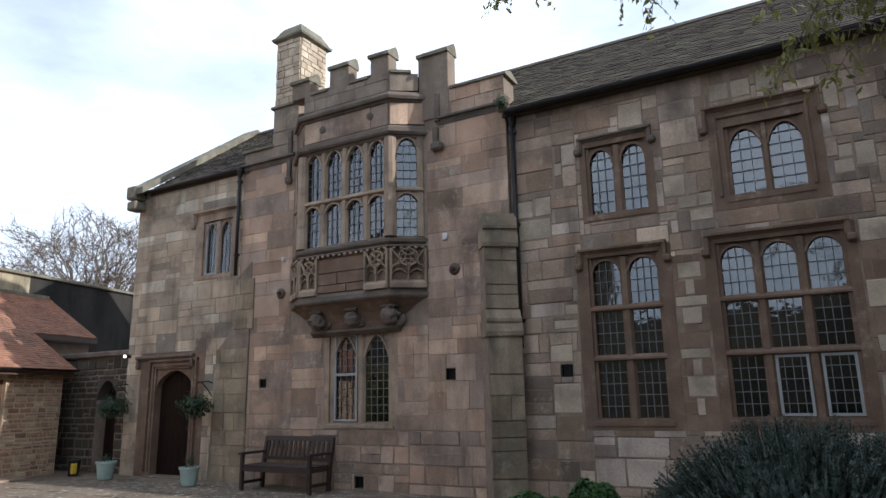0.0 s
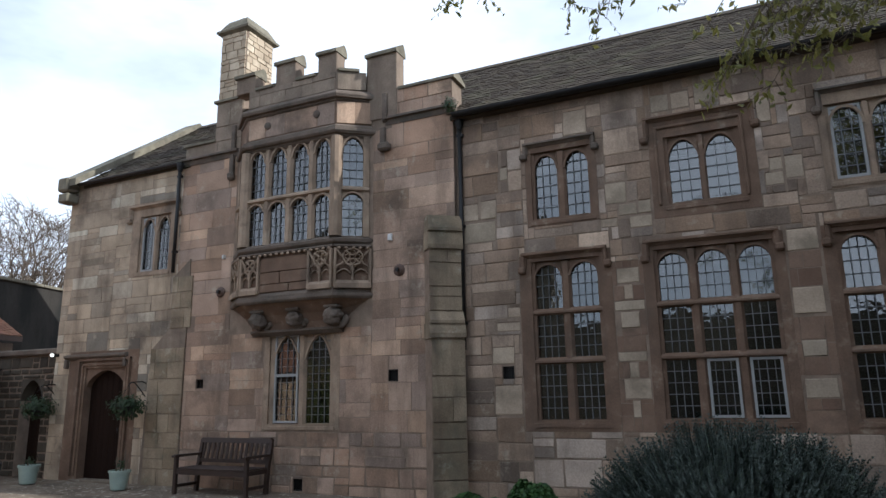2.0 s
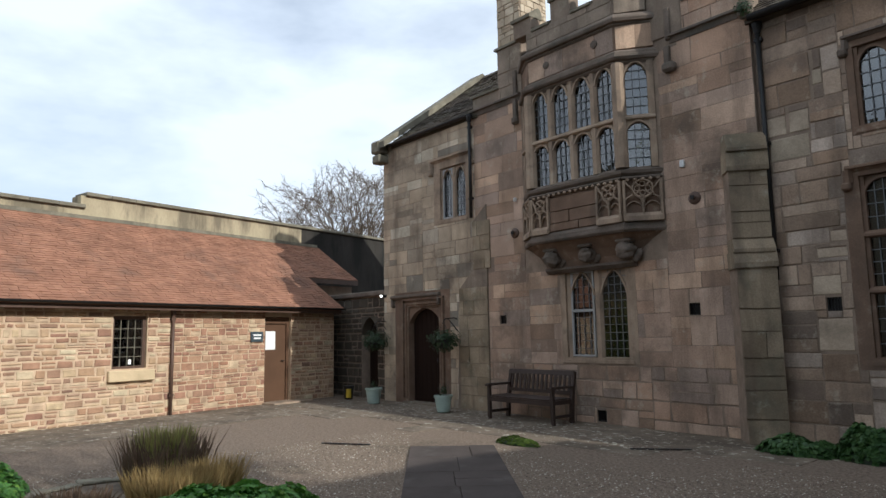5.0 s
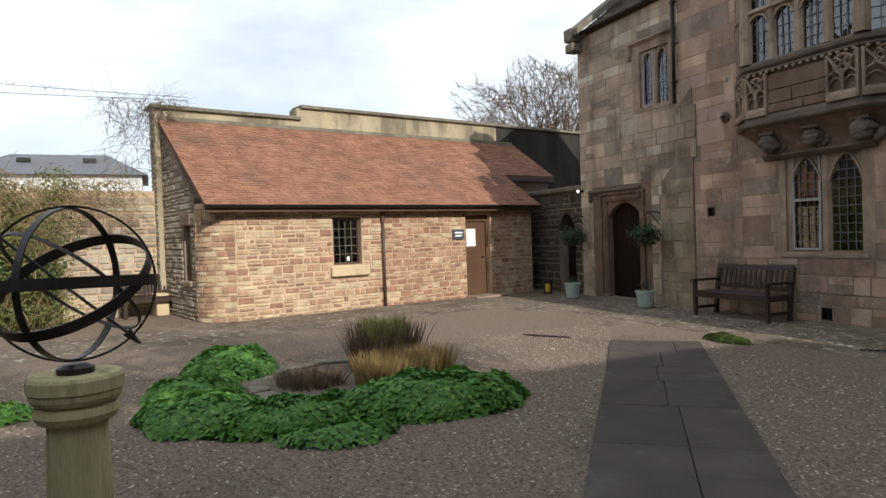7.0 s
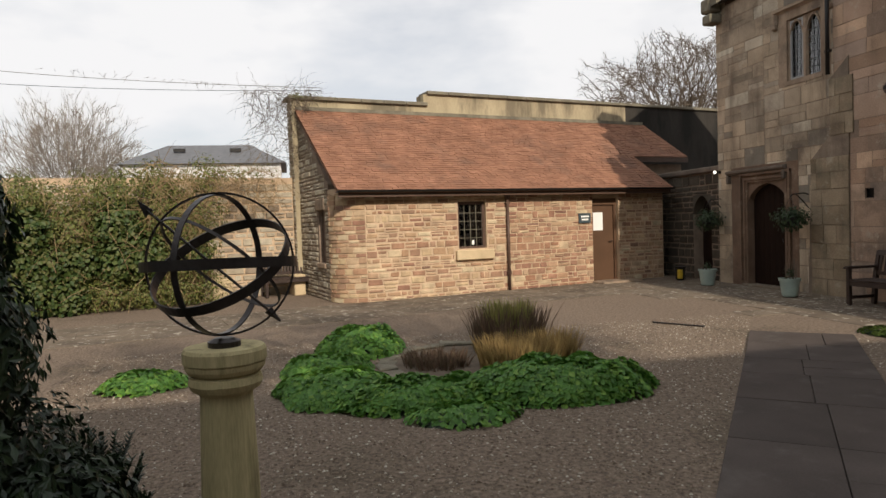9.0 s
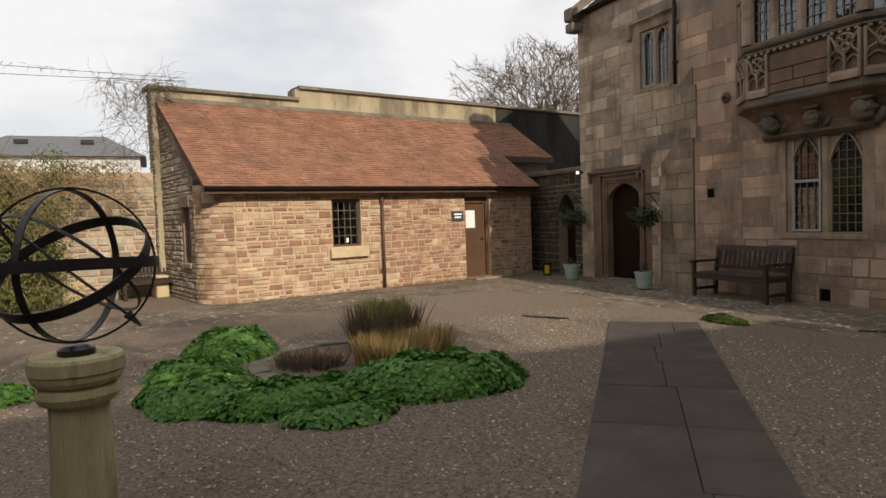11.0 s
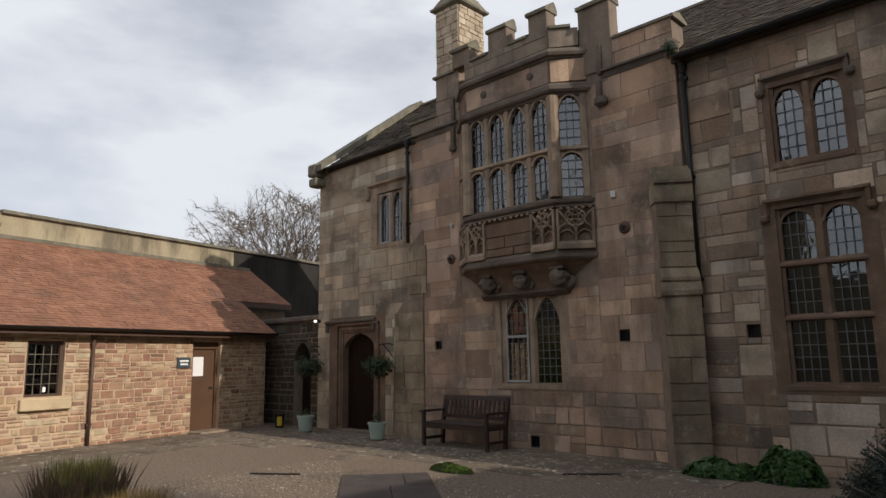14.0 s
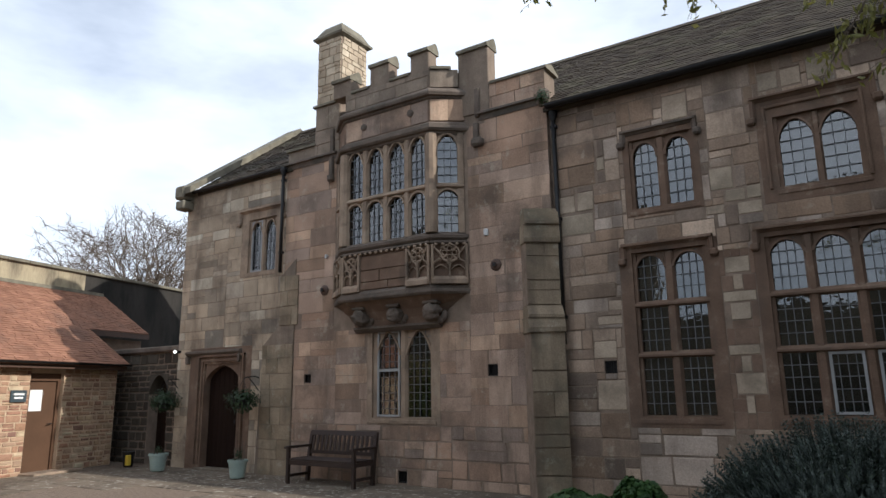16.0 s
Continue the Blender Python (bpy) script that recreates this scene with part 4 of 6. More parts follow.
part("string", loft([(6.86, plan(0.0)), (6.88, plan(0.035)), (6.91, plan(0.035)), (6.915, plan(0.10)), (6.96, plan(0.12)), (6.99, plan(0.115)), (7.08, plan(0.01))]), TRIM, oriel)
part("parapet", layer(0.0, 7.08, 7.47, 10.15), GREYED, oriel)


def face_frame(p, q):
    return pose(p[0], p[1], 0, 0, 0, math.degrees(math.atan2(q[1] - p[1], q[0] - p[0]))), math.hypot(q[0] - p[0], q[1] - p[1])


ps = plan(0.0, FACADE)
for k, lights in ((0, 1), (1, 4), (2, 1)):
    m, length = face_frame(ps[k], ps[k + 1])
    ow = window("window_%d" % (9 + k), "leaded oriel window with arched lights and a transom", (0.03, length - 0.05, 4.34, 6.24), 0.0, lights, [5.21], 0.23, DRESSED_BUFF, m, pq=(1.9, 1.6), post=0.155, sunk=0.0, deep=0.125, border=0.06 if k == 1 else 0.11, arched_rows=True, cusp=0.20, cells=(3, 0.155))
    # balcony tracery
    tr = thing("tracery_panel", "carved blind tracery on the oriel front", "tracery", m, kind="structure")
    spans = [(0.03, length - 0.03)] if k != 1 else [(0.03, 0.42), (length - 0.50, length - 0.03)]
    part("cornice", boxed(0.0, length, -0.045, 0.03, 4.145, 4.185, chamfer=0.01), TRIM, tr)
    lb = bmesh.new()
    i = 0.09
    while i < length - 0.05:
        bmesh.ops.create_icosphere(lb, subdivisions=1, radius=0.034, matrix=Matrix.Translation((i, -0.045, 4.125)) @ Matrix.Diagonal((1.1, 0.6, 0.8, 1)))
        i += 0.125
    tagged(part("leaf_band", worn(lb, 0.01, 3), DRESSED_BUFF, tr), "row of small worn leaf bosses", kind="stuff")
    for a, b in spans:
        c, h = (a + b) / 2, (b - a) / 2
        for x in (a, b):
            part("rib", boxed(x - 0.022, x + 0.022, -0.055, 0.035, 3.42, 4.12, chamfer=0.010), DRESSED_BUFF, tr)
        part("rib", boxed(c - 0.016, c + 0.016, -0.045, 0.035, 3.54, 3.86, chamfer=0.008), DRESSED_BUFF, tr)
        part("ledge", prism(bmesh.new(), [(-0.07, 3.42), (-0.07, 3.50), (-0.02, 3.56), (0.034, 3.56), (0.034, 3.42)], a, b, "x"), DRESSED_BUFF, tr)
        rr = min(h * 0.62, 0.17)
        wheel = bmesh.new()
        tube(wheel, [(c + rr * math.cos(t), -0.02, 3.97 + rr * 0.86 * math.sin(t)) for t in [2 * math.pi * q / 20 for q in range(21)]], 0.018, 5)
        for q in range(4):
            t = math.pi / 4 + q * math.pi / 2
            tube(wheel, [(c + rr * math.cos(t), -0.02, 3.97 + rr * 0.86 * math.sin(t)), (c + rr * 0.3 * math.cos(t), -0.03, 3.97 + rr * 0.26 * math.sin(t))], [0.022, 0.010], 5)
            lx, lz = c + rr * 0.52 * math.cos(t + math.pi / 4), 3.97 + rr * 0.45 * math.sin(t + math.pi / 4)
            tube(wheel, [(lx + 0.045 * math.cos(u), -0.018, lz + 0.045 * math.sin(u)) for u in [2 * math.pi * v / 8 for v in range(9)]], 0.011, 4)
        part("quatrefoil", wheel, DRESSED_BUFF, tr)
        for sx in (-1, 1):
            og = bmesh.new()
            tube(og, [(c + sx * h, -0.03, 3.74), (c + sx * h * 0.86, -0.035, 3.81), (c + sx * h * 0.60, -0.04, 3.85), (c + sx * h * 0.5, -0.045, 3.93), (c + sx * h * 0.74, -0.035, 4.02), (c + sx * h * 0.98, -0.03, 4.11)], 0.017, 5)
            tube(og, [(c + sx * 0.01, -0.03, 3.74), (c + sx * h * 0.14, -0.035, 3.81), (c + sx * h * 0.40, -0.04, 3.85), (c + sx * h * 0.5, -0.045, 3.93)], 0.017, 5)
            part("ogee_arch", og, DRESSED_BUFF, tr)
            part("blank_panel", arch_band(bmesh.new(), c + sx * h * 0.5 - h * 0.36, c + sx * h * 0.5 + h * 0.36, 3.68, 0.07, 1.5, 1.3, 0.02, -0.01, 0.034), DRESSED_BUFF, tr)
    if k == 1:
        x0, x1 = 0.45, length - 0.53
        for n, (a, b, z0, z1) in enumerate(((x0, x1, 3.82, 4.08), (x0, x0 + (x1 - x0) * 0.42, 3.60, 3.81), (x0 + (x1 - x0) * 0.43, x1, 3.60, 3.81), (x0, x0 + (x1 - x0) * 0.62, 3.45, 3.59), (x0 + (x1 - x0) * 0.63, x1, 3.45, 3.59))):
            part("panel_stone", worn(boxed(a, b - 0.004, -0.012 - 0.003 * n, 0.034, z0, z1 - 0.004, chamfer=0.008), 0.004, n), DRESSED, tr, "plain red stone infill")
for p in ps[1:3]:
    part("corner_post", lathe(bmesh.new(), [(0.115, 4.34), (0.11, 6.18)], 10, (p[0], p[1] + 0.04)), DRESSED_BUFF, oriel, "pale corner shaft")
# carved corbel stones, plain worn shapes
for x, s in ((-8.17, 1.0), (-7.36, 0.92), (-6.55, 1.05)):
    b = bmesh.new()
    bmesh.ops.create_icosphere(b, subdivisions=4, radius=0.15 * s)
    for v in b.verts:
        v.co *= 1 + 0.30 * noise.noise(v.co * 11 + Vector((x * 3, 0, 0))) + 0.16 * noise.noise(v.co * 26 + Vector((0, x * 3, 0)))
        v.co.x *= 1.1
    b2 = part("corbel_boss", b, TRIM, oriel, "worn carved boss", smooth=True)
    b2.location = (x, FACADE - 0.20, 2.97)
    b = bmesh.new()
    for k in range(5):
        a = math.pi * (0.15 + 0.175 * k) + math.pi
        bmesh.ops.create_icosphere(b, subdivisions=2, radius=0.062 * s, matrix=Matrix.Translation((0.15 * s * math.cos(a), 0.05, 0.13 * s * math.sin(a))) @ Matrix.Diagonal((1, 0.8, 1.25, 1)))
    b3 = part("corbel_leaf", worn(b, 0.03, int(x * 9)), TRIM, oriel)
    b3.location = (x + 0.05, FACADE - 0.14, 2.97)
    b4 = part("corbel_cap", boxed(-0.15, 0.15, -0.10, 0.14, 0.13, 0.19, chamfer=0.02), TRIM, oriel)
    b4.location = (x, FACADE - 0.20, 2.97)
for x, z in ((-7.98, 6.66), (-6.86, 6.68)):
    b = lathe(bmesh.new(), [(0.07, 0.0), (0.07, 0.03), (0.03, 0.05)], 12)
    o = part("rosette", b, TRIM, oriel)
    o.matrix_world = pose(x, 9.47, z, 90, 0, 0)


def merlon(x0, x1, y0, y1, z0, z1, parent, m=None):
    """A battlement with a steep saddle-backed capping stone."""
    a = part("merlon", boxed(x0, x1, y0, y1, z0, z1 - 0.14, chamfer=0.014), GREYED, parent)
    c, mid = bmesh.new(), (y0 + y1) / 2
    prism(c, [(y0 - 0.05, z1 - 0.20), (y0 - 0.055, z1 - 0.14), (y0, z1 - 0.11), (mid, z1 - 0.01), (mid + 0.07, z1 + 0.035), (y1 - 0.02, z1 + 0.01), (y1 + 0.04, z1 - 0.10), (y1 + 0.04, z1 - 0.20)], x0 - 0.02, x1 + 0.015, "x")
    worn(c, 0.012, int(x0 * 50))
    b = part("merlon_cap", c, COPING, parent, "lichened capping stone")
    if m is not None:
        a.matrix_world = b.matrix_world = m


def cap_run(x0, x1, y0, y1, z, parent, m=None):
    c = prism(bmesh.new(), [(y0 - 0.05, z - 0.05), (y0 - 0.05, z), ((y0 + y1) / 2, z + 0.10), (y1 + 0.05, z), (y1 + 0.05, z - 0.05)], x0, x1, "x")
    b = part("crenel_cap", c, COPING, parent)
    if m is not None:
        b.matrix_world = m


Yf = 9.475
for a, b, z in ((-8.82, -8.34, 7.99), (-7.85, -7.38, 8.07), (-6.87, -6.45, 8.04)):
    merlon(a, b, Yf, Yf + 0.28, 7.46, z, oriel)
for a, b in ((-8.34, -7.85), (-7.38, -6.87)):
    cap_run(a + 0.03, b - 0.03, Yf, Yf + 0.28, 7.50, oriel)
mc, lc = face_frame(plan(0.0, FACADE)[2], plan(0.0, FACADE)[3])
cap_run(0.03, lc * 0.62, 0.005, 0.28, 7.50, oriel, mc)
merlon(-6.02, -5.38, FACADE - 0.035, FACADE + 0.25, 6.50, 7.95, oriel)

par = bmesh.new()
box(par, -5.60, -4.31, FACADE, FACADE + 0.42, 6.45, 7.02)
box(par, -10.44, -9.60, FACADE, FACADE + 0.42, 6.45, 6.80)
box(par, -9.64, -8.95, FACADE - 0.01, FACADE + 0.45, 6.40, 7.62)
box(par, -5.98, -5.5, FACADE - 0.005, FACADE + 0.40, 6.30, 7.05)
tower_top = structure("parapet_tower", par, GREYED, "stepped stone parapet of the tower bay", "parapet")
cap_run(-5.36, -4.25, FACADE, FACADE + 0.42, 7.05, tower_top)
cap_run(-10.48, -9.62, FACADE, FACADE + 0.42, 6.82, tower_top)
cap_run(-9.70, -8.93, FACADE - 0.01, FACADE + 0.45, 7.66, tower_top)
st = [(FACADE + 0.02, 6.54), (FACADE - 0.03, 6.53), (FACADE - 0.10, 6.49), (FACADE - 0.10, 6.455), (FACADE - 0.045, 6.45), (FACADE - 0.02, 6.36), (FACADE + 0.02, 6.36)]
part("string", prism(bmesh.new(), st, -5.62, -4.25, "x"), TRIM, tower_top)
part("string", prism(bmesh.new(), st, -10.46, -9.0, "x"), TRIM, tower_top)
for x, z0, z1 in ((-5.62, 6.42, 6.98), (-9.12, 6.45, 7.02), (-5.66, 5.98, 6.32)):
    part("string_return", boxed(x - 0.05, x + 0.05, FACADE - 0.08, FACADE + 0.01, z0, z1, chamfer=0.015), TRIM, tower_top)
part("label_stop", boxed(-5.74, -5.50, FACADE - 0.14, FACADE + 0.01, 5.86, 6.02, chamfer=0.04), TRIM, tower_top)
part("label_stop", boxed(-9.22, -9.06, FACADE - 0.12, FACADE + 0.01, 5.86, 6.02, chamfer=0.04), TRIM, tower_top)
part("string_return", boxed(-9.19, -9.09, FACADE - 0.08, FACADE + 0.01, 6.0, 6.40, chamfer=0.015), TRIM, tower_top)
part("carved_stop", boxed(-4.46, -4.22, FACADE - 0.08, FACADE + 0.06, 6.32, 6.62, chamfer=0.05), TRIM, tower_top, "mossy worn corner carving")
structure("roof_tower", boxed(-10.3, -4.4, 9.9, 13.2, 6.35, 6.44), LEAD, "flat lead roof behind the battlements", "roof")
tb = bmesh.new()
prism(tb, [(10.3, 6.44), (13.1, 8.74), (16.4, 6.44)], -10.3, -4.35, "x")
structure("roof_tower_slope", tb, SLATE, "slated slope behind the battlements", "roof")

# buttresses
def buttress(name, label, width, stages, m):
    """Stages: projection, bottom, top of the upright face, top of the slope."""
    b = thing(name, label, "buttress", m, kind="structure")
    for i, (proj, z0, z1, z2) in enumerate(stages):
        nxt = stages[i + 1][0] if i + 1 < len(stages) else -0.02
        part("stage", boxed(0, width, -proj, 0.35, z0, z1), MORTAR, b)
        yh, zh = (-proj - 0.06 - nxt) / 2, (z1 + z2) / 2
        low = prism(bmesh.new(), [(-proj - 0.06, z1 - 0.02), (-proj - 0.065, z1 + 0.05), (yh, zh + 0.02), (0.3, zh + 0.02), (0.3, z1 - 0.02)], -0.025, width + 0.02, "x")
        part("weathering", worn(low, 0.012, i), BUTTRESS_STONE, b)
        high = prism(bmesh.new(), [(yh - 0.045, zh), (yh - 0.045, zh + 0.05), (-nxt, z2), (0.3, z2), (0.3, zh)], -0.012, width + 0.01, "x")
        part("weathering", worn(high, 0.012, i + 7), BUTTRESS_STONE, b)
    return b


BUT_R = pose(-4.63, 9.515, 0, 0, 0, 38)
but_r = buttress("buttress_east", "stepped diagonal buttress of grey-buff sandstone", 0.54, [(0.11, 0, 2.50, 2.92), (0.0, 2.5, 3.95, 4.50)], BUT_R)
but_l = thing("buttress_west", "greenish sandstone buttress stepping out at the foot of the tower", "buttress", pose(0, FACADE, 0), kind="structure")
part("stage", prism(bmesh.new(), [(-11.10, 0), (-10.98, 2.60), (-10.56, 2.96), (-10.10, 2.96), (-10.10, 0)], -0.022, 0.1), GREYED, but_l)
part("stage", prism(bmesh.new(), [(-10.56, 2.96), (-10.53, 4.02), (-10.10, 4.36), (-10.10, 2.96)], -0.018, 0.1), GREYED, but_l)

# chimney
chim = thing("chimney", "square rubble stone chimney with a moulded cap", "chimney", pose(0, 0, 0.08))
part("stack", boxed(-10.33, -9.62, 10.58, 11.46, 6.2, 9.66), MORTAR, chim)


def square(d):
    return [(-10.33 - d, 10.58 - d), (-9.62 + d, 10.58 - d), (-9.62 + d, 11.46 + d), (-10.33 - d, 11.46 + d)]


part("cap", worn(loft([(9.62, square(0.02)), (9.66, square(0.10)), (9.71, square(0.11)), (9.78, square(0.05)), (9.94, square(-0.04)), (10.02, square(-0.09))]), 0.02, 5), COPING, chim)

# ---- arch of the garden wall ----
part("arched_head", head_plate(bmesh.new(), *ARCH, 1.62, 2.10, 0.46, 1.7, 1.5, 9.985, 10.38), SHADED_RUBBLE, arch_wall)
# Dark planks added to stand for the black of the open passage.
gate = thing("arch_filler", "dark planks added to fill the open black archway", "gate", kind="structure")
for k in range(5):
    a = ARCH[0] + (ARCH[1] - ARCH[0]) * k / 5
    part("plank", boxed(a + 0.003, a + 0.145, 10.26, 10.31, 0.02, 2.08), OAK, gate)

# ---- lodge openings ----
lw = thing("window_12", "small barred window with a buff stone sill", "window", LODGE, kind="structure")
a, b, c, d = G_HOLES[0]
fr = bmesh.new()
for q in ((a, a + 0.06, c, d), (b - 0.06, b, c, d), (a + 0.06, b - 0.06, c, c + 0.05), (a + 0.06, b - 0.06, d - 0.07, d)):
    box(fr, q[0], q[1], 0.08, 0.17, q[2], q[3])
part("frame", fr, RUST, lw)
pane = part("pane", boxed(a + 0.06, b - 0.06, 0.135, 0.14, c + 0.05, d - 0.07), GLASS, lw)
pane.visible_shadow = False
bars = bmesh.new()
for k in range(1, 4):
    x = a + 0.06 + (b - a - 0.12) * k / 4
    box(bars, x - 0.006, x + 0.006, 0.105, 0.125, c + 0.05, d - 0.07)
for k in range(1, 5):
    z = c + 0.05 + (d - c - 0.12) * k / 5
    box(bars, a + 0.06, b - 0.06, 0.107, 0.123, z - 0.006, z + 0.006)
part("glazing_grid", bars, COPING, lw)
part("sill", boxed(a - 0.09, b + 0.15, -0.09, 0.16, c - 0.25, c - 0.03, chamfer=0.015), SILL_STONE, lw, "buff stone sill")
part("notice", boxed(a + 0.40, a + 0.46, 0.126, 0.132, c + 0.08, c + 0.18), PAPER, lw)
le = thing("window_13", "narrow shuttered window in the lodge gable", "window", LODGE, kind="structure")
part("shutter", boxed(0.10, 0.15, 0.98, 1.44, 0.82, 1.98), RUST, le)
part("lintel", boxed(-0.03, 0.20, 0.88, 1.54, 1.985, 2.24, chamfer=0.015), DRESSED_BUFF, le, "pale stone lintel")
part("sill", boxed(-0.04, 0.20, 0.90, 1.52, 0.70, 0.815, chamfer=0.015), DRESSED_BUFF, le)
ld = thing("door_3", "plain brown painted door with a white paper notice", "door", LODGE, kind="structure")
a, b, c, d = G_HOLES[1]
fr = bmesh.new()
box(fr, a, a + 0.07, 0.10, 0.22, 0, d), box(fr, b - 0.07, b, 0.10, 0.22, 0, d), box(fr, a + 0.07, b - 0.07, 0.10, 0.22, d - 0.16, d)
part("frame", fr, BROWN_PAINT, ld)
part("leaf", boxed(a + 0.07, b - 0.07, 0.14, 0.19, 0.02, d - 0.16, chamfer=0.006), BROWN_PAINT, ld)
part("notice", boxed(a + 0.12, a + 0.42, 0.132, 0.138, 1.30, 1.75), PAPER, ld, "white paper notice")
part("handle", tube(bmesh.new(), [(b - 0.14, 0.13, 1.02), (b - 0.14, 0.09, 1.02), (b - 0.24, 0.09, 1.02)], 0.011, 6), IRON, ld)
part("step", boxed(a - 0.05, b + 0.35, -0.45, 0.12, -0.02, 0.045, chamfer=0.015), DRESSED_BUFF, ld, "worn stone doorstep")
sg = thing("wall_sign", "small slate-blue sign beside the brown door", "sign", LODGE)
part("board", boxed(6.10, 6.46, -0.035, -0.015, 1.50, 1.74, chamfer=0.004), SIGN, sg)
for z, w in ((1.66, 0.24), (1.585, 0.20)):
    part("bar", boxed(6.28 - w / 2, 6.28 + w / 2, -0.040, -0.036, z - 0.02, z + 0.02), PAPER, sg, "plain pale bar of lettering")
lamp = thing("wall_lamp", "small round white lit lamp at the wall corner", "lamp", pose(-13.80, FACADE - 0.05, 2.58))
b = bmesh.new()
bmesh.ops.create_uvsphere(b, u_segments=14, v_segments=8, radius=0.036)
part("globe", b, LAMP_GLASS, lamp, smooth=True).location = (0, -0.10, 0)
part("bracket", boxed(-0.025, 0.025, -0.06, 0.05, -0.03, 0.03), IRON, lamp)

# ---- sundial ----
dial = thing("armillary_sundial", "dark bronze armillary sundial on a round pale stone pedestal", "sundial", pose(-3.28, -0.32, 0))
part("shaft", lathe(bmesh.new(), [(0.177, 0.0), (0.168, 0.06), (0.14, 0.10), (0.133, 0.40), (0.12, 0.84), (0.128, 0.85)], 28), DIAL_STONE, dial, "pale streaked round shaft", smooth=False)
part("neck_ring", lathe(bmesh.new(), [(0.128, 0.85), (0.155, 0.865), (0.17, 0.895), (0.164, 0.925), (0.146, 0.935)], 28), DIAL_STONE, dial)
part("cap", lathe(bmesh.new(), [(0.146, 0.935), (0.168, 0.945), (0.181, 0.965), (0.184, 0.985), (0.18, 0.99), (0.191, 0.995), (0.191, 1.045), (0.181, 1.06)], 28), DIAL_STONE, dial, "moulded stone cap")
part("base_disc", lathe(bmesh.new(), [(0.075, 1.06), (0.075, 1.085), (0.044, 1.10)], 18), BRONZE, dial)


def band(radius, width, thick, m, name="ring"):
    """A flat hoop round the local z axis."""
    b = bmesh.new()
    prof = [(radius, -width / 2), (radius + thick, -width / 2), (radius + thick, width / 2), (radius, width / 2)]
    segs = 56
    rings = [[b.verts.new((r * math.cos(2 * math.pi * k / segs), r * math.sin(2 * math.pi * k / segs), z)) for r, z in prof] for k in range(segs)]
    for k in range(segs):
        p, q = rings[k], rings[(k + 1) % segs]
        for i in range(4):
            b.faces.new((p[i], q[i], q[(i + 1) % 4], p[(i + 1) % 4]))
    ob = part(name, b, BRONZE, dial)
    ob.matrix_local = m
    return ob


HUB = 1.445
band(0.343, 0.046, 0.008, pose(0, 0, HUB, 0, -3.2, 0), "horizon_ring")
band(0.328, 0.010, 0.010, pose(0, 0, HUB, 0, 90, -4), "outer_ring")
band(0.322, 0.032, 0.006, pose(0, 0, HUB, 0, 90, 60), "hour_ring")
band(0.325, 0.05, 0.006, pose(0, 0, HUB, 20, 30, 0), "equator_ring")
band(0.316, 0.014, 0.006, pose(0, 0, HUB, -35, -28, 0), "ecliptic_ring")
ar = bmesh.new()
tube(ar, [(0, -0.31, HUB + 0.26), (0, 0.22, HUB - 0.24)], 0.007, 6)
tube(ar, [(0, 0.205, HUB - 0.225), (0, 0.26, HUB - 0.285)], [0.022, 0.004], 4)
prism(ar, [(-0.35, HUB + 0.31), (-0.28, HUB + 0.26), (-0.32, HUB + 0.23)], -0.004, 0.004, "x")
part("arrow", ar, BRONZE, dial, "slanting gnomon arrow")

# ---- bench ----
def bench(m, length, label):
    t = thing("garden_bench", label, "bench", m)
    for x in (0.0, length - 0.065):
        part("back_leg", prism(bmesh.new(), [(0.50, 0), (0.565, 0), (0.60, 0.45), (0.68, 0.90), (0.625, 0.90), (0.53, 0.45)], x, x + 0.065, "x"), TEAK, t)
        part("front_leg", boxed(x, x + 0.065, 0.0, 0.065, 0, 0.62, chamfer=0.006), TEAK, t)
        part("arm", prism(bmesh.new(), [(-0.04, 0.62), (-0.04, 0.65), (0.02, 0.665), (0.60, 0.66), (0.60, 0.625)], x - 0.012, x + 0.077, "x"), TEAK, t)
        part("side_rail", boxed(x + 0.015, x + 0.05, 0.06, 0.54, 0.35, 0.42), TEAK, t)
        part("low_rail", boxed(x + 0.015, x + 0.05, 0.06, 0.52, 0.12, 0.17), TEAK, t)
    part("front_apron", boxed(0.065, length - 0.065, 0.01, 0.045, 0.34, 0.42), TEAK, t)
    for k in range(5):
        y = 0.01 + k * 0.105
        part("seat_slat", boxed(0.02, length - 0.02, y, y + 0.085, 0.425, 0.45, chamfer=0.005), TEAK, t)
    part("top_rail", prism(bmesh.new(), [(0.615, 0.83), (0.60, 0.83), (0.625, 0.915), (0.66, 0.915), (0.66, 0.83)], 0.03, length - 0.03, "x"), TEAK, t)
    part("bottom_rail", boxed(0.065, length - 0.065, 0.555, 0.595, 0.50, 0.56), TEAK, t)
    n = 14
    for k in range(n):
        x = 0.11 + (length - 0.22) * k / (n - 1)
        part("back_slat", prism(bmesh.new(), [(0.562, 0.55), (0.58, 0.55), (0.632, 0.84), (0.614, 0.84)], x - 0.024, x + 0.024, "x"), TEAK, t)
    return t


bench(pose(-9.36, 9.02, 0, 0, 0, 0), 1.62, "dark brown slatted wooden bench against the sandstone wall")
bench(LODGE @ pose(-1.02, 2.42, 0), 1.25, "brown slatted wooden bench before the garden wall")

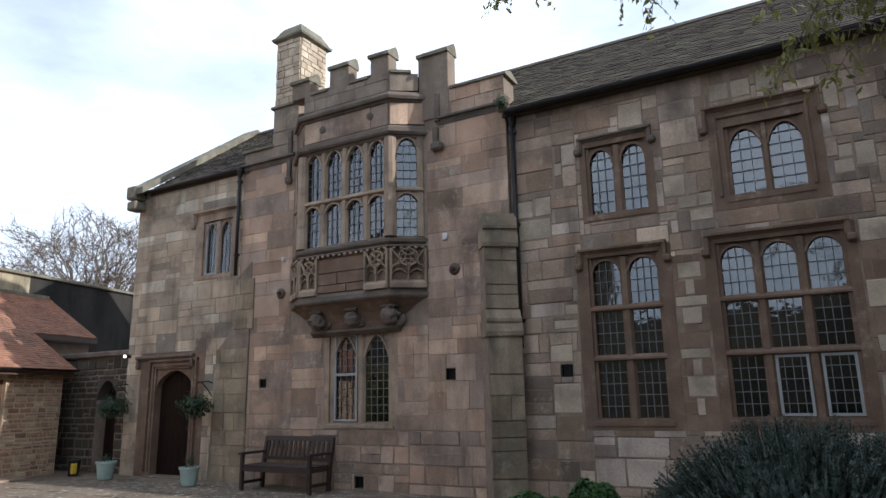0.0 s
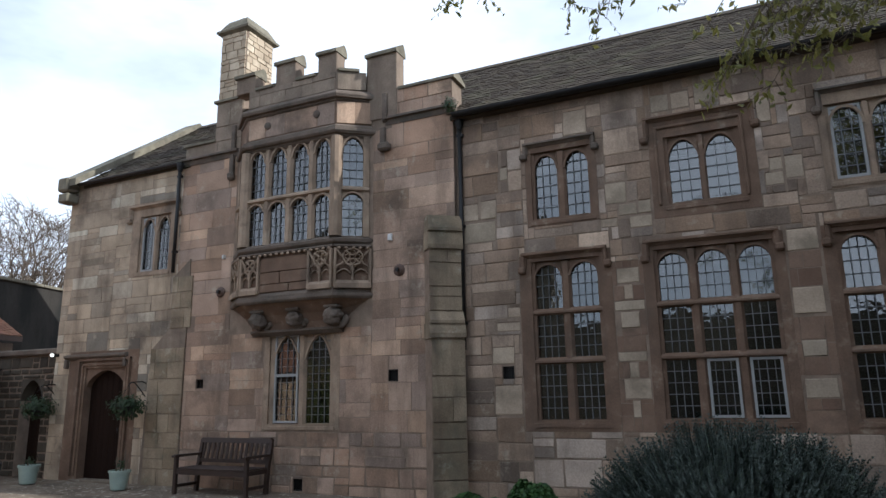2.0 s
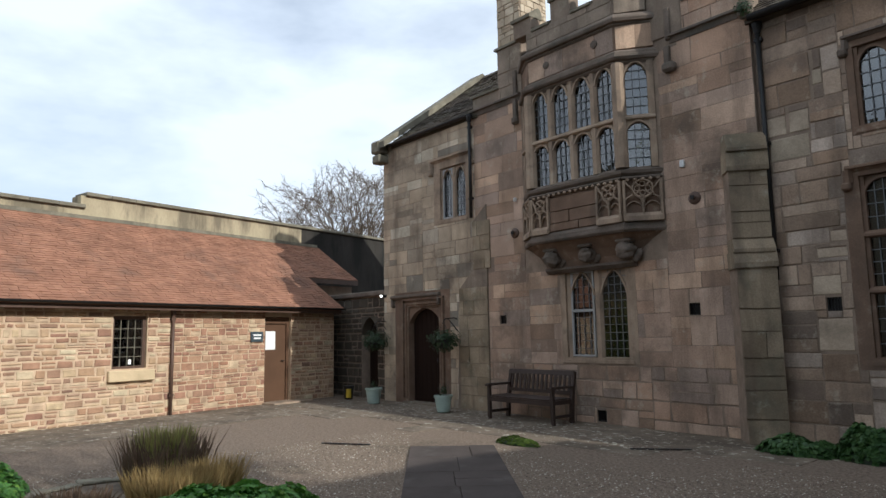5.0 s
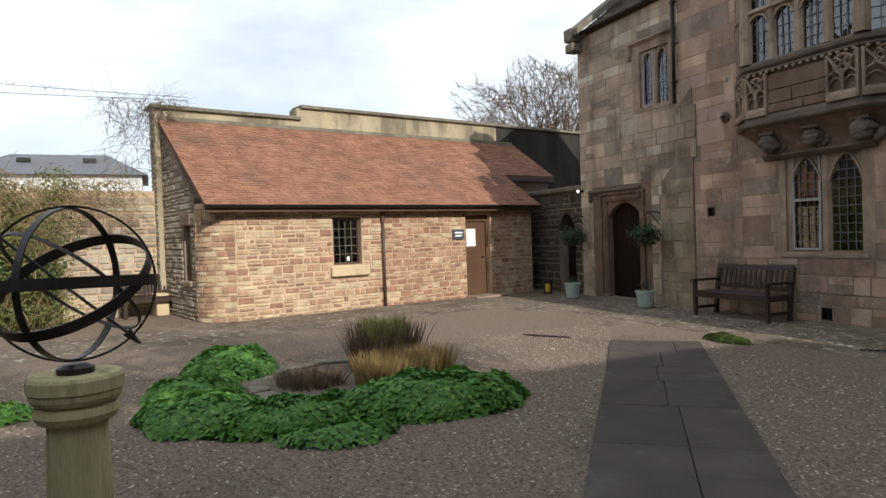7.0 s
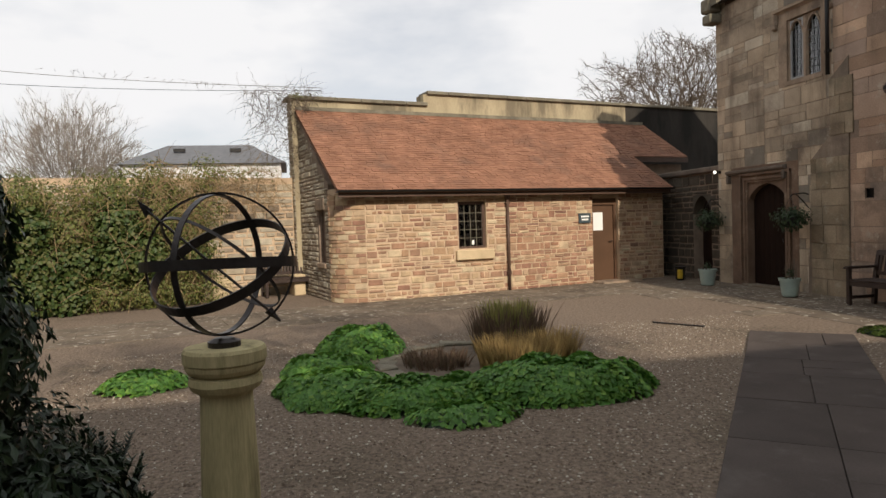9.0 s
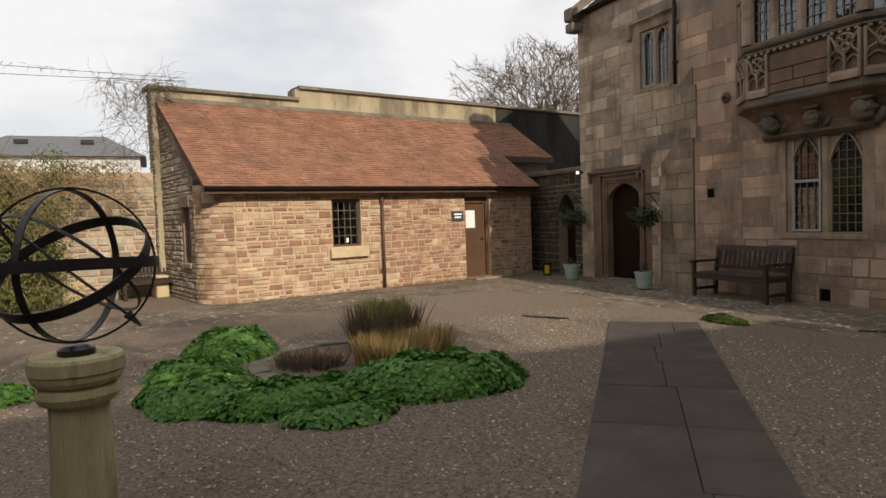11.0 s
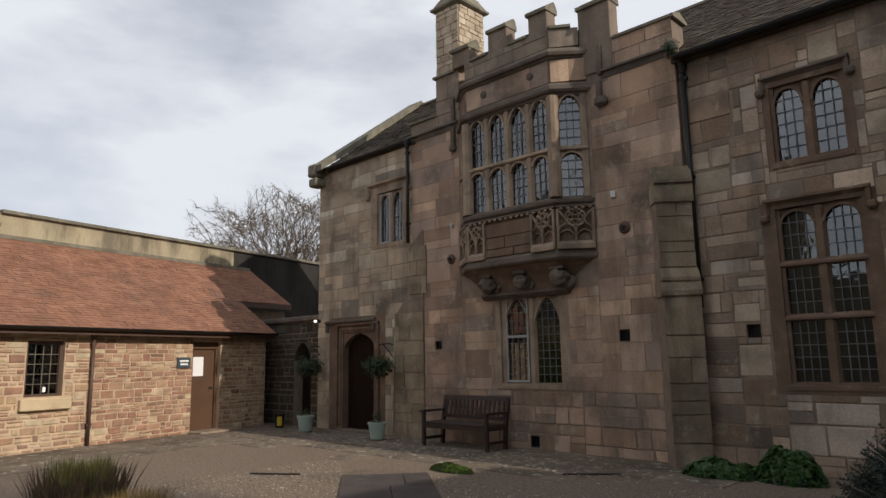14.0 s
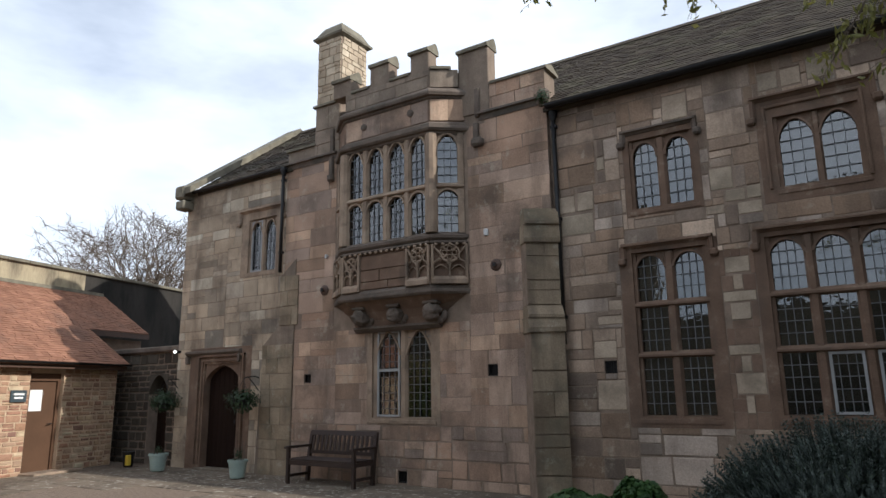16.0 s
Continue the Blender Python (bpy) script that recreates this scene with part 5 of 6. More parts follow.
# ---- pots, baskets and door-side things ----
def leaves_mesh(name, mat, parent, points, size, rng, lobes=True, up=0.4, label="", kind=""):
    """Many small folded leaves, each at a point with an outward way."""
    verts, faces = [], []
    for p, out in points:
        d = Vector((out[0] + rng.uniform(-.6, .6), out[1] + rng.uniform(-.6, .6), out[2] * 0.6 + up + rng.uniform(-.4, .4)))
        if d.length < 1e-3:
            continue
        nrm = d.normalized()
        a = nrm.cross(Vector((rng.uniform(-1, 1), rng.uniform(-1, 1), rng.uniform(-.4, .4))))
        if a.length < 1e-3:
            continue
        a.normalize()
        b = nrm.cross(a)
        s = size * rng.uniform(0.6, 1.25)
        n = len(verts)
        c = Vector(p)
        if lobes:
            verts += [c - a * s * .5, c + b * s * .42 - a * s * .1 + nrm * s * .12, c + a * s * .25 + b * s * .3 + nrm * s * .05, c + a * s * .55, c + a * s * .25 - b * s * .3 + nrm * s * .05, c - b * s * .42 - a * s * .1 + nrm * s * .12]
            faces += [(n, n + 1, n + 2, n + 3), (n, n + 3, n + 4, n + 5)]
        else:
            verts += [c - a * s * .5, c + b * s * .2 + nrm * s * .06, c + a * s * .5, c - b * s * .2 + nrm * s * .06]
            faces += [(n, n + 1, n + 2), (n, n + 2, n + 3)]
    ob = raw(name, verts, faces, mat, parent)
    return tagged(ob, label, kind=kind or "stuff")


def clump_points(count, centre, radius, rng, shell=0.55):
    res = []
    for _ in range(count):
        d = Vector((rng.gauss(0, 1), rng.gauss(0, 1), rng.gauss(0, 1))).normalized()
        f = 1 + 0.28 * noise.noise(d * 2.3 + Vector(centre))
        r = (shell + (1 - shell) * rng.random()) * f
        res.append(((centre[0] + d.x * radius[0] * r, centre[1] + d.y * radius[1] * r, centre[2] + d.z * radius[2] * r), d))
    return res


def planter(x, y, label, stem=True, scale=1.0):
    rng = random.Random(int(x * 10))
    t = thing("plant_pot", label, "plant pot", pose(x, y, 0.02), group="pots by the doors")
    part("pot", lathe(bmesh.new(), [(0.13 * scale, 0), (0.15 * scale, 0.02), (0.195 * scale, 0.33 * scale), (0.215 * scale, 0.335 * scale), (0.215 * scale, 0.38 * scale), (0.19 * scale, 0.38 * scale), (0.185 * scale, 0.33 * scale)], 24), PALE_GREEN, t, "pale green glazed pot", smooth=False)
    part("soil", lathe(bmesh.new(), [(0.18 * scale, 0.31), (0.18 * scale, 0.335 * scale)], 20), BARK, t)
    b = bmesh.new()
    for k in range(6):
        a, r = rng.uniform(0, 6.28), rng.uniform(0.02, 0.10)
        h = rng.uniform(0.15, 0.35) if stem else rng.uniform(0.06, 0.12)
        tube(b, [(r * math.cos(a), r * math.sin(a), 0.32), (r * 1.3 * math.cos(a), r * 1.3 * math.sin(a), 0.36 + h)], [0.012, 0.004], 5)
    part("stem_cluster", b, BARK, t)
    leaves_mesh("foliage", DARK_LEAF, t, clump_points(70, (0, 0, 0.43), (0.12, 0.12, 0.12), rng, 0.2), 0.06, rng, False)
    return t


planter(-10.72, 9.08, "pale green pot with bare stems beside the oak door", True, 0.9)
planter(-13.30, 9.12, "pale green pot beside the archway", False, 0.95)
yb = thing("boot_scraper_bin", "small black and yellow bin by the lodge corner", "bin", pose(-14.75, 9.35, 0.02))
part("body", lathe(bmesh.new(), [(0.10, 0), (0.13, 0.30), (0.14, 0.30), (0.14, 0.33)], 16), IRON, yb)
YELLOW = material("yellow_plastic", [(.55, .38, .03), (.62, .44, .05)], 0.5, "noise", 4, 0.1, 40, 0.0)
part("flap", boxed(0.06, 0.15, -0.12, -0.02, 0.04, 0.26, chamfer=0.01), YELLOW, yb, "yellow front flap")


def hanging_basket(x, z, y, label, seed):
    rng = random.Random(seed)
    t = thing("hanging_basket", label, "hanging basket", pose(x, y, z), group="hanging baskets")
    br = bmesh.new()
    tube(br, [(0, 0.42, 0.42), (0, 0.30, 0.46), (0, 0.05, 0.44), (0, 0.0, 0.40)], 0.012, 6)
    tube(br, [(0, 0.42, 0.15), (0, 0.28, 0.30), (0, 0.12, 0.44)], 0.010, 6)
    part("bracket", br, IRON, t)
    part("bowl", lathe(bmesh.new(), [(0.05, -0.20), (0.14, -0.15), (0.19, -0.05), (0.20, 0.0), (0.18, 0.0)], 18), IRON, t)
    ch = bmesh.new()
    for k in range(3):
        a = 2.1 * k
        tube(ch, [(0.19 * math.cos(a), 0.19 * math.sin(a), 0), (0, 0, 0.40)], 0.004, 4)
    part("chain_set", ch, IRON, t)
    leaves_mesh("foliage", DARK_LEAF, t, clump_points(1000, (0, 0, -0.02), (0.40, 0.34, 0.27), rng, 0.3), 0.08, rng, False, label="dark trailing foliage")


hanging_basket(-11.10, 1.50, 9.45, "dark leafy hanging basket beside the oak door", 1)
hanging_basket(-13.80, 1.50, 9.52, "dark leafy hanging basket beside the archway", 2)

# ---- planting in the court ----
# The round bed: a low ring of stones with leafy mounds and a clump of dry grass.
BED = (-7.35, 2.05)
bed = thing("pond_edge", "low round edge of grey stones round the sunken bed", "stone edge", pose(BED[0], BED[1], 0))
edge_rng = random.Random(19)
a = 0.0
while a < 6.2:
    w = edge_rng.uniform(0.22, 0.46)
    stone = worn(boxed(-w / 2, w / 2, -0.11, edge_rng.uniform(0.06, 0.13), 0, edge_rng.uniform(0.02, 0.045), chamfer=0.012), 0.02, int(a * 30))
    o = part("stone", stone, COPING, bed)
    o.matrix_local = pose(1.14 * math.cos(a + w / 2.3), 1.04 * math.sin(a + w / 2.3), 0, 0, 0, math.degrees(a + w / 2.3) + 90 + edge_rng.uniform(-9, 9))
    a += w / 1.08
part("soil", lathe(bmesh.new(), [(1.05, 0.005), (0.9, 0.015), (0.2, 0.02)], 28), BARK, bed, "dark bare soil")


def mound(name, x, y, rx, ry, h, count, mat, label, seed, size=0.072):
    rng = random.Random(seed)
    pts = []
    for _ in range(count):
        a, r = rng.uniform(0, 2 * math.pi), math.sqrt(rng.random())
        edge = 1 + 0.24 * noise.noise(Vector((math.cos(a) * 1.5, math.sin(a) * 1.5, seed * 3.1)))
        px, py = rx * edge * r * math.cos(a), ry * edge * r * math.sin(a)
        dome = max(0.0, 1 - r ** 3.2) ** 0.6
        pz = h * dome * (1 + 0.45 * noise.noise(Vector((px * 3.4, py * 3.4, seed)))) * rng.uniform(0.72, 1.05)
        pts.append(((px, py, max(0.015, pz)), Vector((math.cos(a) * r, math.sin(a) * r, 0.8))))
    t = thing(name, label, "plant", pose(x, y, 0))
    leaves_mesh("foliage", mat, t, pts, size, rng, True, 0.7)
    # Solid dome in the dark leaf colour, filling the mound.
    dome = bmesh.new()
    bmesh.ops.create_icosphere(dome, subdivisions=3, radius=1)
    for v in dome.verts:
        v.co = Vector((v.co.x * rx * 0.86, v.co.y * ry * 0.86, max(-0.01, v.co.z * h * 0.62)))
    part("dense_middle", dome, LAUREL, t, "solid dark dome inside the mound")
    return t


mound("ground_cover", -5.85, 2.40, 0.64, 0.95, 0.27, 8000, GERANIUM, "bright green leafy mound by the bed", 1, 0.06)
mound("ground_cover", -5.85, 1.12, 0.46, 0.74, 0.20, 5000, GERANIUM, "bright green leafy mound in front of the bed", 2, 0.06)
mound("ground_cover", -6.50, 0.36, 0.66, 0.60, 0.18, 4600, GERANIUM, "green leafy mound with yellowing edge", 3, 0.06)
mound("ground_cover", -8.60, 0.85, 0.70, 0.58, 0.28, 4200, GERANIUM, "green leafy mound behind the bed", 4, 0.06)
mound("ground_cover", -5.25, 1.35, 0.30, 0.50, 0.10, 700, GERANIUM, "low straggling leaves on the gravel", 5, 0.06)
mound("ground_cover", -7.55, 0.32, 0.62, 0.46, 0.14, 3000, GERANIUM, "yellowish green leafy mound at the bed edge", 6, 0.06)
mound("moss_patch", -6.95, 7.28, 0.42, 0.16, 0.10, 900, MOSS, "low green mossy tuft on the paving edge", 7, 0.035)
mound("low_shrub", -7.40, -1.53, 0.36, 0.44, 0.15, 1100, GERANIUM, "low dark green plant on the gravel", 8, 0.06)
mound("low_shrub", -3.80, 9.20, 0.50, 0.32, 0.20, 1900, LOW_LEAF, "small green shrub at the foot of the buttress", 9, 0.07)
mound("low_shrub", -2.98, 9.30, 0.42, 0.32, 0.36, 2300, LOW_LEAF, "small green shrub under the tall window", 10, 0.07)


def grass_clump(name, x, y, radius, height, count, mat, label, seed, lean=0.35):
    rng = random.Random(seed)
    verts, faces = [], []
    for _ in range(count):
        a, r = rng.uniform(0, 6.283), radius * math.sqrt(rng.random())
        bx, by = r * math.cos(a), r * math.sin(a)
        h = height * rng.uniform(0.55, 1.08)
        la, ll = rng.uniform(0, 6.283), lean * h * rng.random()
        ox, oy = bx / radius * lean * h * 0.5 + math.cos(la) * ll, by / radius * lean * h * 0.5 + math.sin(la) * ll
        w, wa = rng.uniform(0.004, 0.009), rng.uniform(0, 3.14)
        wx, wy = w * math.cos(wa), w * math.sin(wa)
        n = len(verts)
        verts += [(bx - wx, by - wy, 0), (bx + wx, by + wy, 0), (bx + ox * .45 - wx, by + oy * .45 - wy, h * .6), (bx + ox * .45 + wx, by + oy * .45 + wy, h * .6), (bx + ox, by + oy, h)]
        faces += [(n, n + 1, n + 3, n + 2), (n + 2, n + 3, n + 4)]
    t = thing(name, label, "grass", pose(x, y, 0))
    tagged(raw("tuft", verts, faces, mat, t), kind="stuff")
    return t


grass_clump("ornamental_grass", -6.72, 2.30, 0.38, 0.40, 1700, GOLD_GRASS, "golden dry ornamental grass in the round bed", 1)
grass_clump("ornamental_grass", -6.85, 2.75, 0.25, 0.42, 700, GOLD_GRASS, "golden dry ornamental grass beside the mound", 2)
grass_clump("ornamental_grass", -7.95, 2.62, 0.27, 0.62, 1400, GREEN_GRASS, "tall olive ornamental grass behind the bed", 3, 0.22)
grass_clump("dead_stems", -7.75, 2.55, 0.42, 0.62, 700, DULL_STEM, "dull brown dead stems below the tall grass", 4)
grass_clump("dead_stems", -7.30, 1.55, 0.36, 0.19, 600, DULL_STEM, "dull brown withered plants in the bed", 5, 0.6)


def spiky_bush(name, x, y, rx, ry, h, shoots, mat, label, seed, stem=BARK):
    rng = random.Random(seed)
    t = thing(name, label, "shrub", pose(x, y, 0))
    verts, faces = [], []
    for _ in range(shoots):
        a, r = rng.uniform(0, 6.283), math.sqrt(rng.random())
        base = Vector((rx * 0.55 * r * math.cos(a), ry * 0.55 * r * math.sin(a), rng.uniform(0, 0.35) * h))
        edge = 1 + 0.3 * noise.noise(Vector((math.cos(a) * 2, math.sin(a) * 2, seed)))
        top = Vector((rx * edge * r * math.cos(a), ry * edge * r * math.sin(a), h * (max(0.0, 1 - r ** 2.2)) ** 0.55 * rng.uniform(0.75, 1.10) + 0.10))
        bend = Vector((rng.uniform(-.08, .08), rng.uniform(-.08, .08), 0))
        d = top - base
        side = d.cross(Vector((rng.uniform(-1, 1), rng.uniform(-1, 1), 0.2))).normalized()
        oth = d.cross(side).normalized()
        steps = 20
        for k in range(steps):
            f = 0.38 + 0.62 * k / steps
            p = base + d * f + bend * f * f
            for s in (side, oth, -side, -oth):
                q = (s * rng.uniform(0.7, 1.2) + d.normalized() * rng.uniform(0.6, 1.1)).normalized() * rng.uniform(0.035, 0.06) * (1.15 - 0.5 * f) * 1.2
                w = d.normalized().cross(s) * 0.0075
                n = len(verts)
                verts += [p - w, p + w, p + q]
                faces.append((n, n + 1, n + 2))
    tagged(raw("foliage", verts, faces, mat, t), kind="stuff")
    # Solid lumpy core in the dark leaf colour, behind the shoots.
    core = bmesh.new()
    bmesh.ops.create_icosphere(core, subdivisions=3, radius=1)
    for v in core.verts:
        f = 0.78 * (1 + 0.25 * noise.noise(v.co * 2))
        v.co = Vector((v.co.x * rx * f, v.co.y * ry * f, max(0, v.co.z * h * f)))
    part("woody_middle", core, LAUREL, t, "solid dark middle")
    return t


spiky_bush("rosemary_bush", -0.28, 6.70, 1.42, 0.95, 1.20, 3200, ROSEMARY, "large grey-green rosemary bush with upright shoots", 21)


def leaf_shrub(name, x, y, clumps, mat, label, seed, size, count, lobes=False, stem=BARK):
    rng = random.Random(seed)
    t = thing(name, label, "shrub", pose(x, y, 0))
    pts = []
    for cx, cy, cz, rx, ry, rz in clumps:
        pts += clump_points(count, (cx, cy, cz), (rx, ry, rz), rng, 0.6)
    leaves_mesh("foliage", mat, t, [q for q in pts if q[0][2] > 0.02], size, rng, lobes, 0.2)
    st = bmesh.new()
    for cx, cy, cz, rx, ry, rz in clumps:
        tube(st, [(cx * 0.4, cy * 0.4, 0), (cx * 0.8, cy * 0.8, cz * 0.6), (cx, cy, cz)], [0.03, 0.02, 0.008], 5)
    part("stem_cluster", st, stem, t)
    # One solid dark ellipsoid inside each clump of leaves.
    core = bmesh.new()
    for cx, cy, cz, rx, ry, rz in clumps:
        s = bmesh.ops.create_icosphere(core, subdivisions=2, radius=1)
        for v in s["verts"]:
            v.co = Vector((cx + v.co.x * rx * 0.6, cy + v.co.y * ry * 0.6, max(0.0, cz + v.co.z * rz * 0.6)))
    part("inner_tangle", core, LAUREL, t, "solid dark shapes inside")
    return t


leaf_shrub("evergreen_bush", -2.95, -1.30, [(0, 0.05, 0.5, .46, .45, .55), (-0.04, -0.04, 1.12, .36, .34, .5), (-0.04, -0.02, 1.66, .25, .23, .42), (0.06, 0.34, 0.34, .40, .36, .38)], LAUREL, "tall dark evergreen bush in shade near the sundial", 31, 0.065, 4500)
mound("low_shrub", -3.95, -1.10, 0.30, 0.30, 0.16, 1100, DARK_LEAF, "low dark shrub behind the sundial", 33, 0.035)
spiky_bush("feathery_shrub", -3.30, -1.02, 0.38, 0.34, 0.62, 230, LAUREL, "dark feathery shrub beside the evergreen bush", 34)

# fern rooted on the corner carving of the parapet
frond_rng = random.Random(52)
fern = thing("wall_fern", "small dark fern growing on the parapet corner stone", "fern", pose(-4.33, 9.76, 6.45))
leaves_mesh("foliage", DARK_LEAF, fern, clump_points(260, (0, 0, 0), (0.16, 0.13, 0.17), frond_rng, 0.15), 0.06, frond_rng, False, 0.0)
tagged(part("root_tuft", tube(bmesh.new(), [(0, 0.10, -0.08), (0.01, 0.02, -0.02), (0, -0.04, 0.08)], [0.03, 0.025, 0.008], 6), DRY_TWIG, fern), "brown dead fronds")

# hedge of climbers on the garden wall
rng = random.Random(41)
hedge = thing("climber_hedge", "overgrown olive-green climbers with bare brown stems on the garden wall", "hedge", LODGE)
pts, deep_pts, tv, tf = [], [], [], []
for k in range(30):
    cx = -0.9 - k * 0.42
    top = (2.8 - 0.045 * max(0, k - 4) if k < 13 else 2.4) + rng.uniform(-.2, .2)
    if k < 4:
        pts += clump_points(90 + 50 * k, (cx, 2.80, 2.92), (0.5, 0.35, 0.26), rng, 0.4)
    for j in range(4):
        cz = 0.35 + j * (top - 0.45) / 3
        if k < 3:
            break
        cy = 2.75 - (0.60 if k > 4 else 0.25) * (1 - 0.16 * j) + rng.uniform(-.15, .15)
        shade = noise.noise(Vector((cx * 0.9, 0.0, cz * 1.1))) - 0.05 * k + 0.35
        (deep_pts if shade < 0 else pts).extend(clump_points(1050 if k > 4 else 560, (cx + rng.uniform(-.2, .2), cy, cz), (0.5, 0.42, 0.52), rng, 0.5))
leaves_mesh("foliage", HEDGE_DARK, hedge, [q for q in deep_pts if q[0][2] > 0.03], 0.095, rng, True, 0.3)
leaves_mesh("foliage", HEDGE_LEAF, hedge, [q for q in pts if q[0][2] > 0.03], 0.078, rng, False, 0.3)
for k in range(2000):
    f = rng.uniform(0.12, 1) if k < 1400 else rng.random() * 0.24
    p = Vector((-0.5 - 12.5 * f, 2.75 - rng.random() * 1.05 * (1 if f > .15 else .3), rng.uniform(0.1, 3.0 - 0.7 * f) if k < 1400 else rng.uniform(2.2, 3.12)))
    d = Vector((rng.uniform(-1, 1), rng.uniform(-.5, .3), rng.uniform(-1, .5))).normalized() * rng.uniform(0.25, 0.8)
    w = Vector((rng.uniform(-1, 1), 0, rng.uniform(-1, 1))).normalized() * 0.0055
    sag = Vector((0, 0, -0.12))
    n = len(tv)
    tv += [p - w, p + w, p + d * .5 + sag * .3 - w, p + d * .5 + sag * .3 + w, p + d + sag]
    tf += [(n, n + 1, n + 3, n + 2), (n + 2, n + 3, n + 4)]
tagged(raw("stem_tangle", tv, tf, DRY_TWIG, hedge), kind="stuff")
hc = bmesh.new()
for k in range(26):
    cx = -2.7 - k * 0.42
    s = bmesh.ops.create_icosphere(hc, subdivisions=2, radius=1)
    for v in s["verts"]:
        v.co = Vector((cx + v.co.x * 0.5, 2.85 + v.co.y * 0.50, max(0.0, (1.25 - min(k, 10) * 0.03) * (1 + v.co.z))))
part("inner_tangle", hc, DRY_TWIG, hedge, "brown tangle of old stems")

# pale stone blocks at both ends of the bench
for u0, u1 in ((-2.16, -1.74), (-0.32, -0.05)):
    blk = thing("stone_block", "pale yellow stone block at the foot of the garden wall", "stone block", LODGE)
    part("block", boxed(u0, u1, 2.55, 3.1, 0, 0.50, chamfer=0.02), SILL_STONE, blk)

# climber twigs hanging off the lodge gable
tw = bmesh.new()
for k in range(420):
    q = [Vector((0.3 - 1.5 * rng.random() ** 1.6, 2.8 + rng.uniform(-0.15, 0.35), 4.88 - 1.6 * rng.random() ** 1.6))]
    d = Vector((rng.uniform(-1, 1), rng.uniform(-.3, .3), rng.uniform(-1, .6))).normalized() * 0.11
    for s in range(6):
        d = (d + Vector((rng.uniform(-1, 1), rng.uniform(-.5, .5), rng.uniform(-1, .6))) * 0.06).normalized() * 0.11
        q.append(q[-1] + d)
    tube(tw, q, [0.0055 - 0.0006 * i for i in range(len(q))], 3)
climber = thing("bare_climber", "tangle of bare twigs over the lodge gable", "climber", LODGE)
tagged(part("twig_tangle", tw, BARK, climber), kind="stuff")
leaves_mesh("foliage", HEDGE_LEAF, climber, clump_points(160, (0.15, 2.9, 4.8), (0.9, 0.2, 0.12), rng, 0.1), 0.06, rng, False)

# ---- trees ----
def bare_tree(name, x, y, centre_z, radius, half_height, label, seed, mat, count=1500, r0=0.28, stems=1, droop=0.0, pull=0.42):
    """Leafless tree: scattered twig ends joined to the nearest limb, thicker the more they carry."""
    rng = random.Random(seed)
    t = thing(name, label, "tree", pose(x, y, 0))
    low = centre_z - half_height * 0.35
    nodes, parent, dist = [Vector((0, 0, 0))], [-1], [0.0]
    for s in range(stems):
        last = 0
        for k in range(1, 7):
            a = 6.283 * s / stems
            off = Vector((math.cos(a), math.sin(a), 0)) * (0.10 * k if stems > 1 else 0) + Vector((rng.uniform(-.06, .06), rng.uniform(-.06, .06), 0))
            nodes.append(off + Vector((0, 0, low * k / 6)))
            parent.append(last)
            dist.append(low * k / 6)
            last = len(nodes) - 1
    trunk_end = len(nodes)
    cloud = []
    while len(cloud) < count:
        d = Vector((rng.gauss(0, 1), rng.gauss(0, 1), rng.gauss(0, 1))).normalized() * rng.random() ** 0.42
        lump = 0.80 + 0.34 * noise.noise(d * 2.3 + Vector((seed, 0, 0)))
        p = Vector((d.x * radius * lump, d.y * radius * lump, centre_z + d.z * half_height * lump))
        if p.z > low - 0.2 + 0.15 * math.hypot(p.x, p.y):
            cloud.append(p)
    root = Vector((0, 0, low))
    cloud.sort(key=lambda p: (p - root).length)
    arr = np.zeros((len(cloud) + trunk_end, 3))
    cost = np.zeros(len(arr))
    for k in range(trunk_end):
        arr[k] = nodes[k]
        cost[k] = dist[k] if k % 6 == 0 or k > 3 else 99
    for p in cloud:
        n = len(nodes)
        gap = np.sqrt(((arr[:n] - np.array(p)) ** 2).sum(1))
        j = int(np.argmin(gap + pull * cost[:n]))
        nodes.append(p)
        parent.append(j)
        arr[n] = p
        cost[n] = cost[j] + gap[j]
    load = [0] * len(nodes)
    for k in range(len(nodes) - 1, 0, -1):
        load[k] += 1
        load[parent[k]] += load[k]
    total = load[0]
    thick = [max(r0 * (n / total) ** 0.47, 0.011) for n in load]
    trunk, crown = bmesh.new(), bmesh.new()
    for k in range(1, len(nodes)):
        a, b = nodes[parent[k]], nodes[k]
        if k < trunk_end:
            tube(trunk, [a, b], [thick[parent[k]], thick[k]], 7)
            continue
        bend = Vector((rng.uniform(-1, 1), rng.uniform(-1, 1), rng.uniform(0, 1))) * (b - a).length * 0.09
        ra = min(thick[parent[k]], thick[k] * 1.35)
        tube(crown, [a, a.lerp(b, 0.5) + bend, b], [ra, (ra + thick[k]) / 2, thick[k]], 5 if thick[k] > 0.04 else 3)
        if load[k] <= 3:
            for _ in range(3):
                d = ((b - a).normalized() * 0.8 + Vector((rng.gauss(0, .5), rng.gauss(0, .5), rng.gauss(0.1, .4)))).normalized() * rng.uniform(0.35, 0.9)
                q = b.lerp(a, rng.uniform(0, 0.6))
                tube(crown, [q, q + d * 0.5 + Vector((0, 0, .05)), q + d + Vector((0, 0, -droop * rng.random()))], [0.010, 0.008, 0.004], 3)
    part("trunk", trunk, mat, t), part("crown", crown, mat, t, "bare branching crown")
    return t


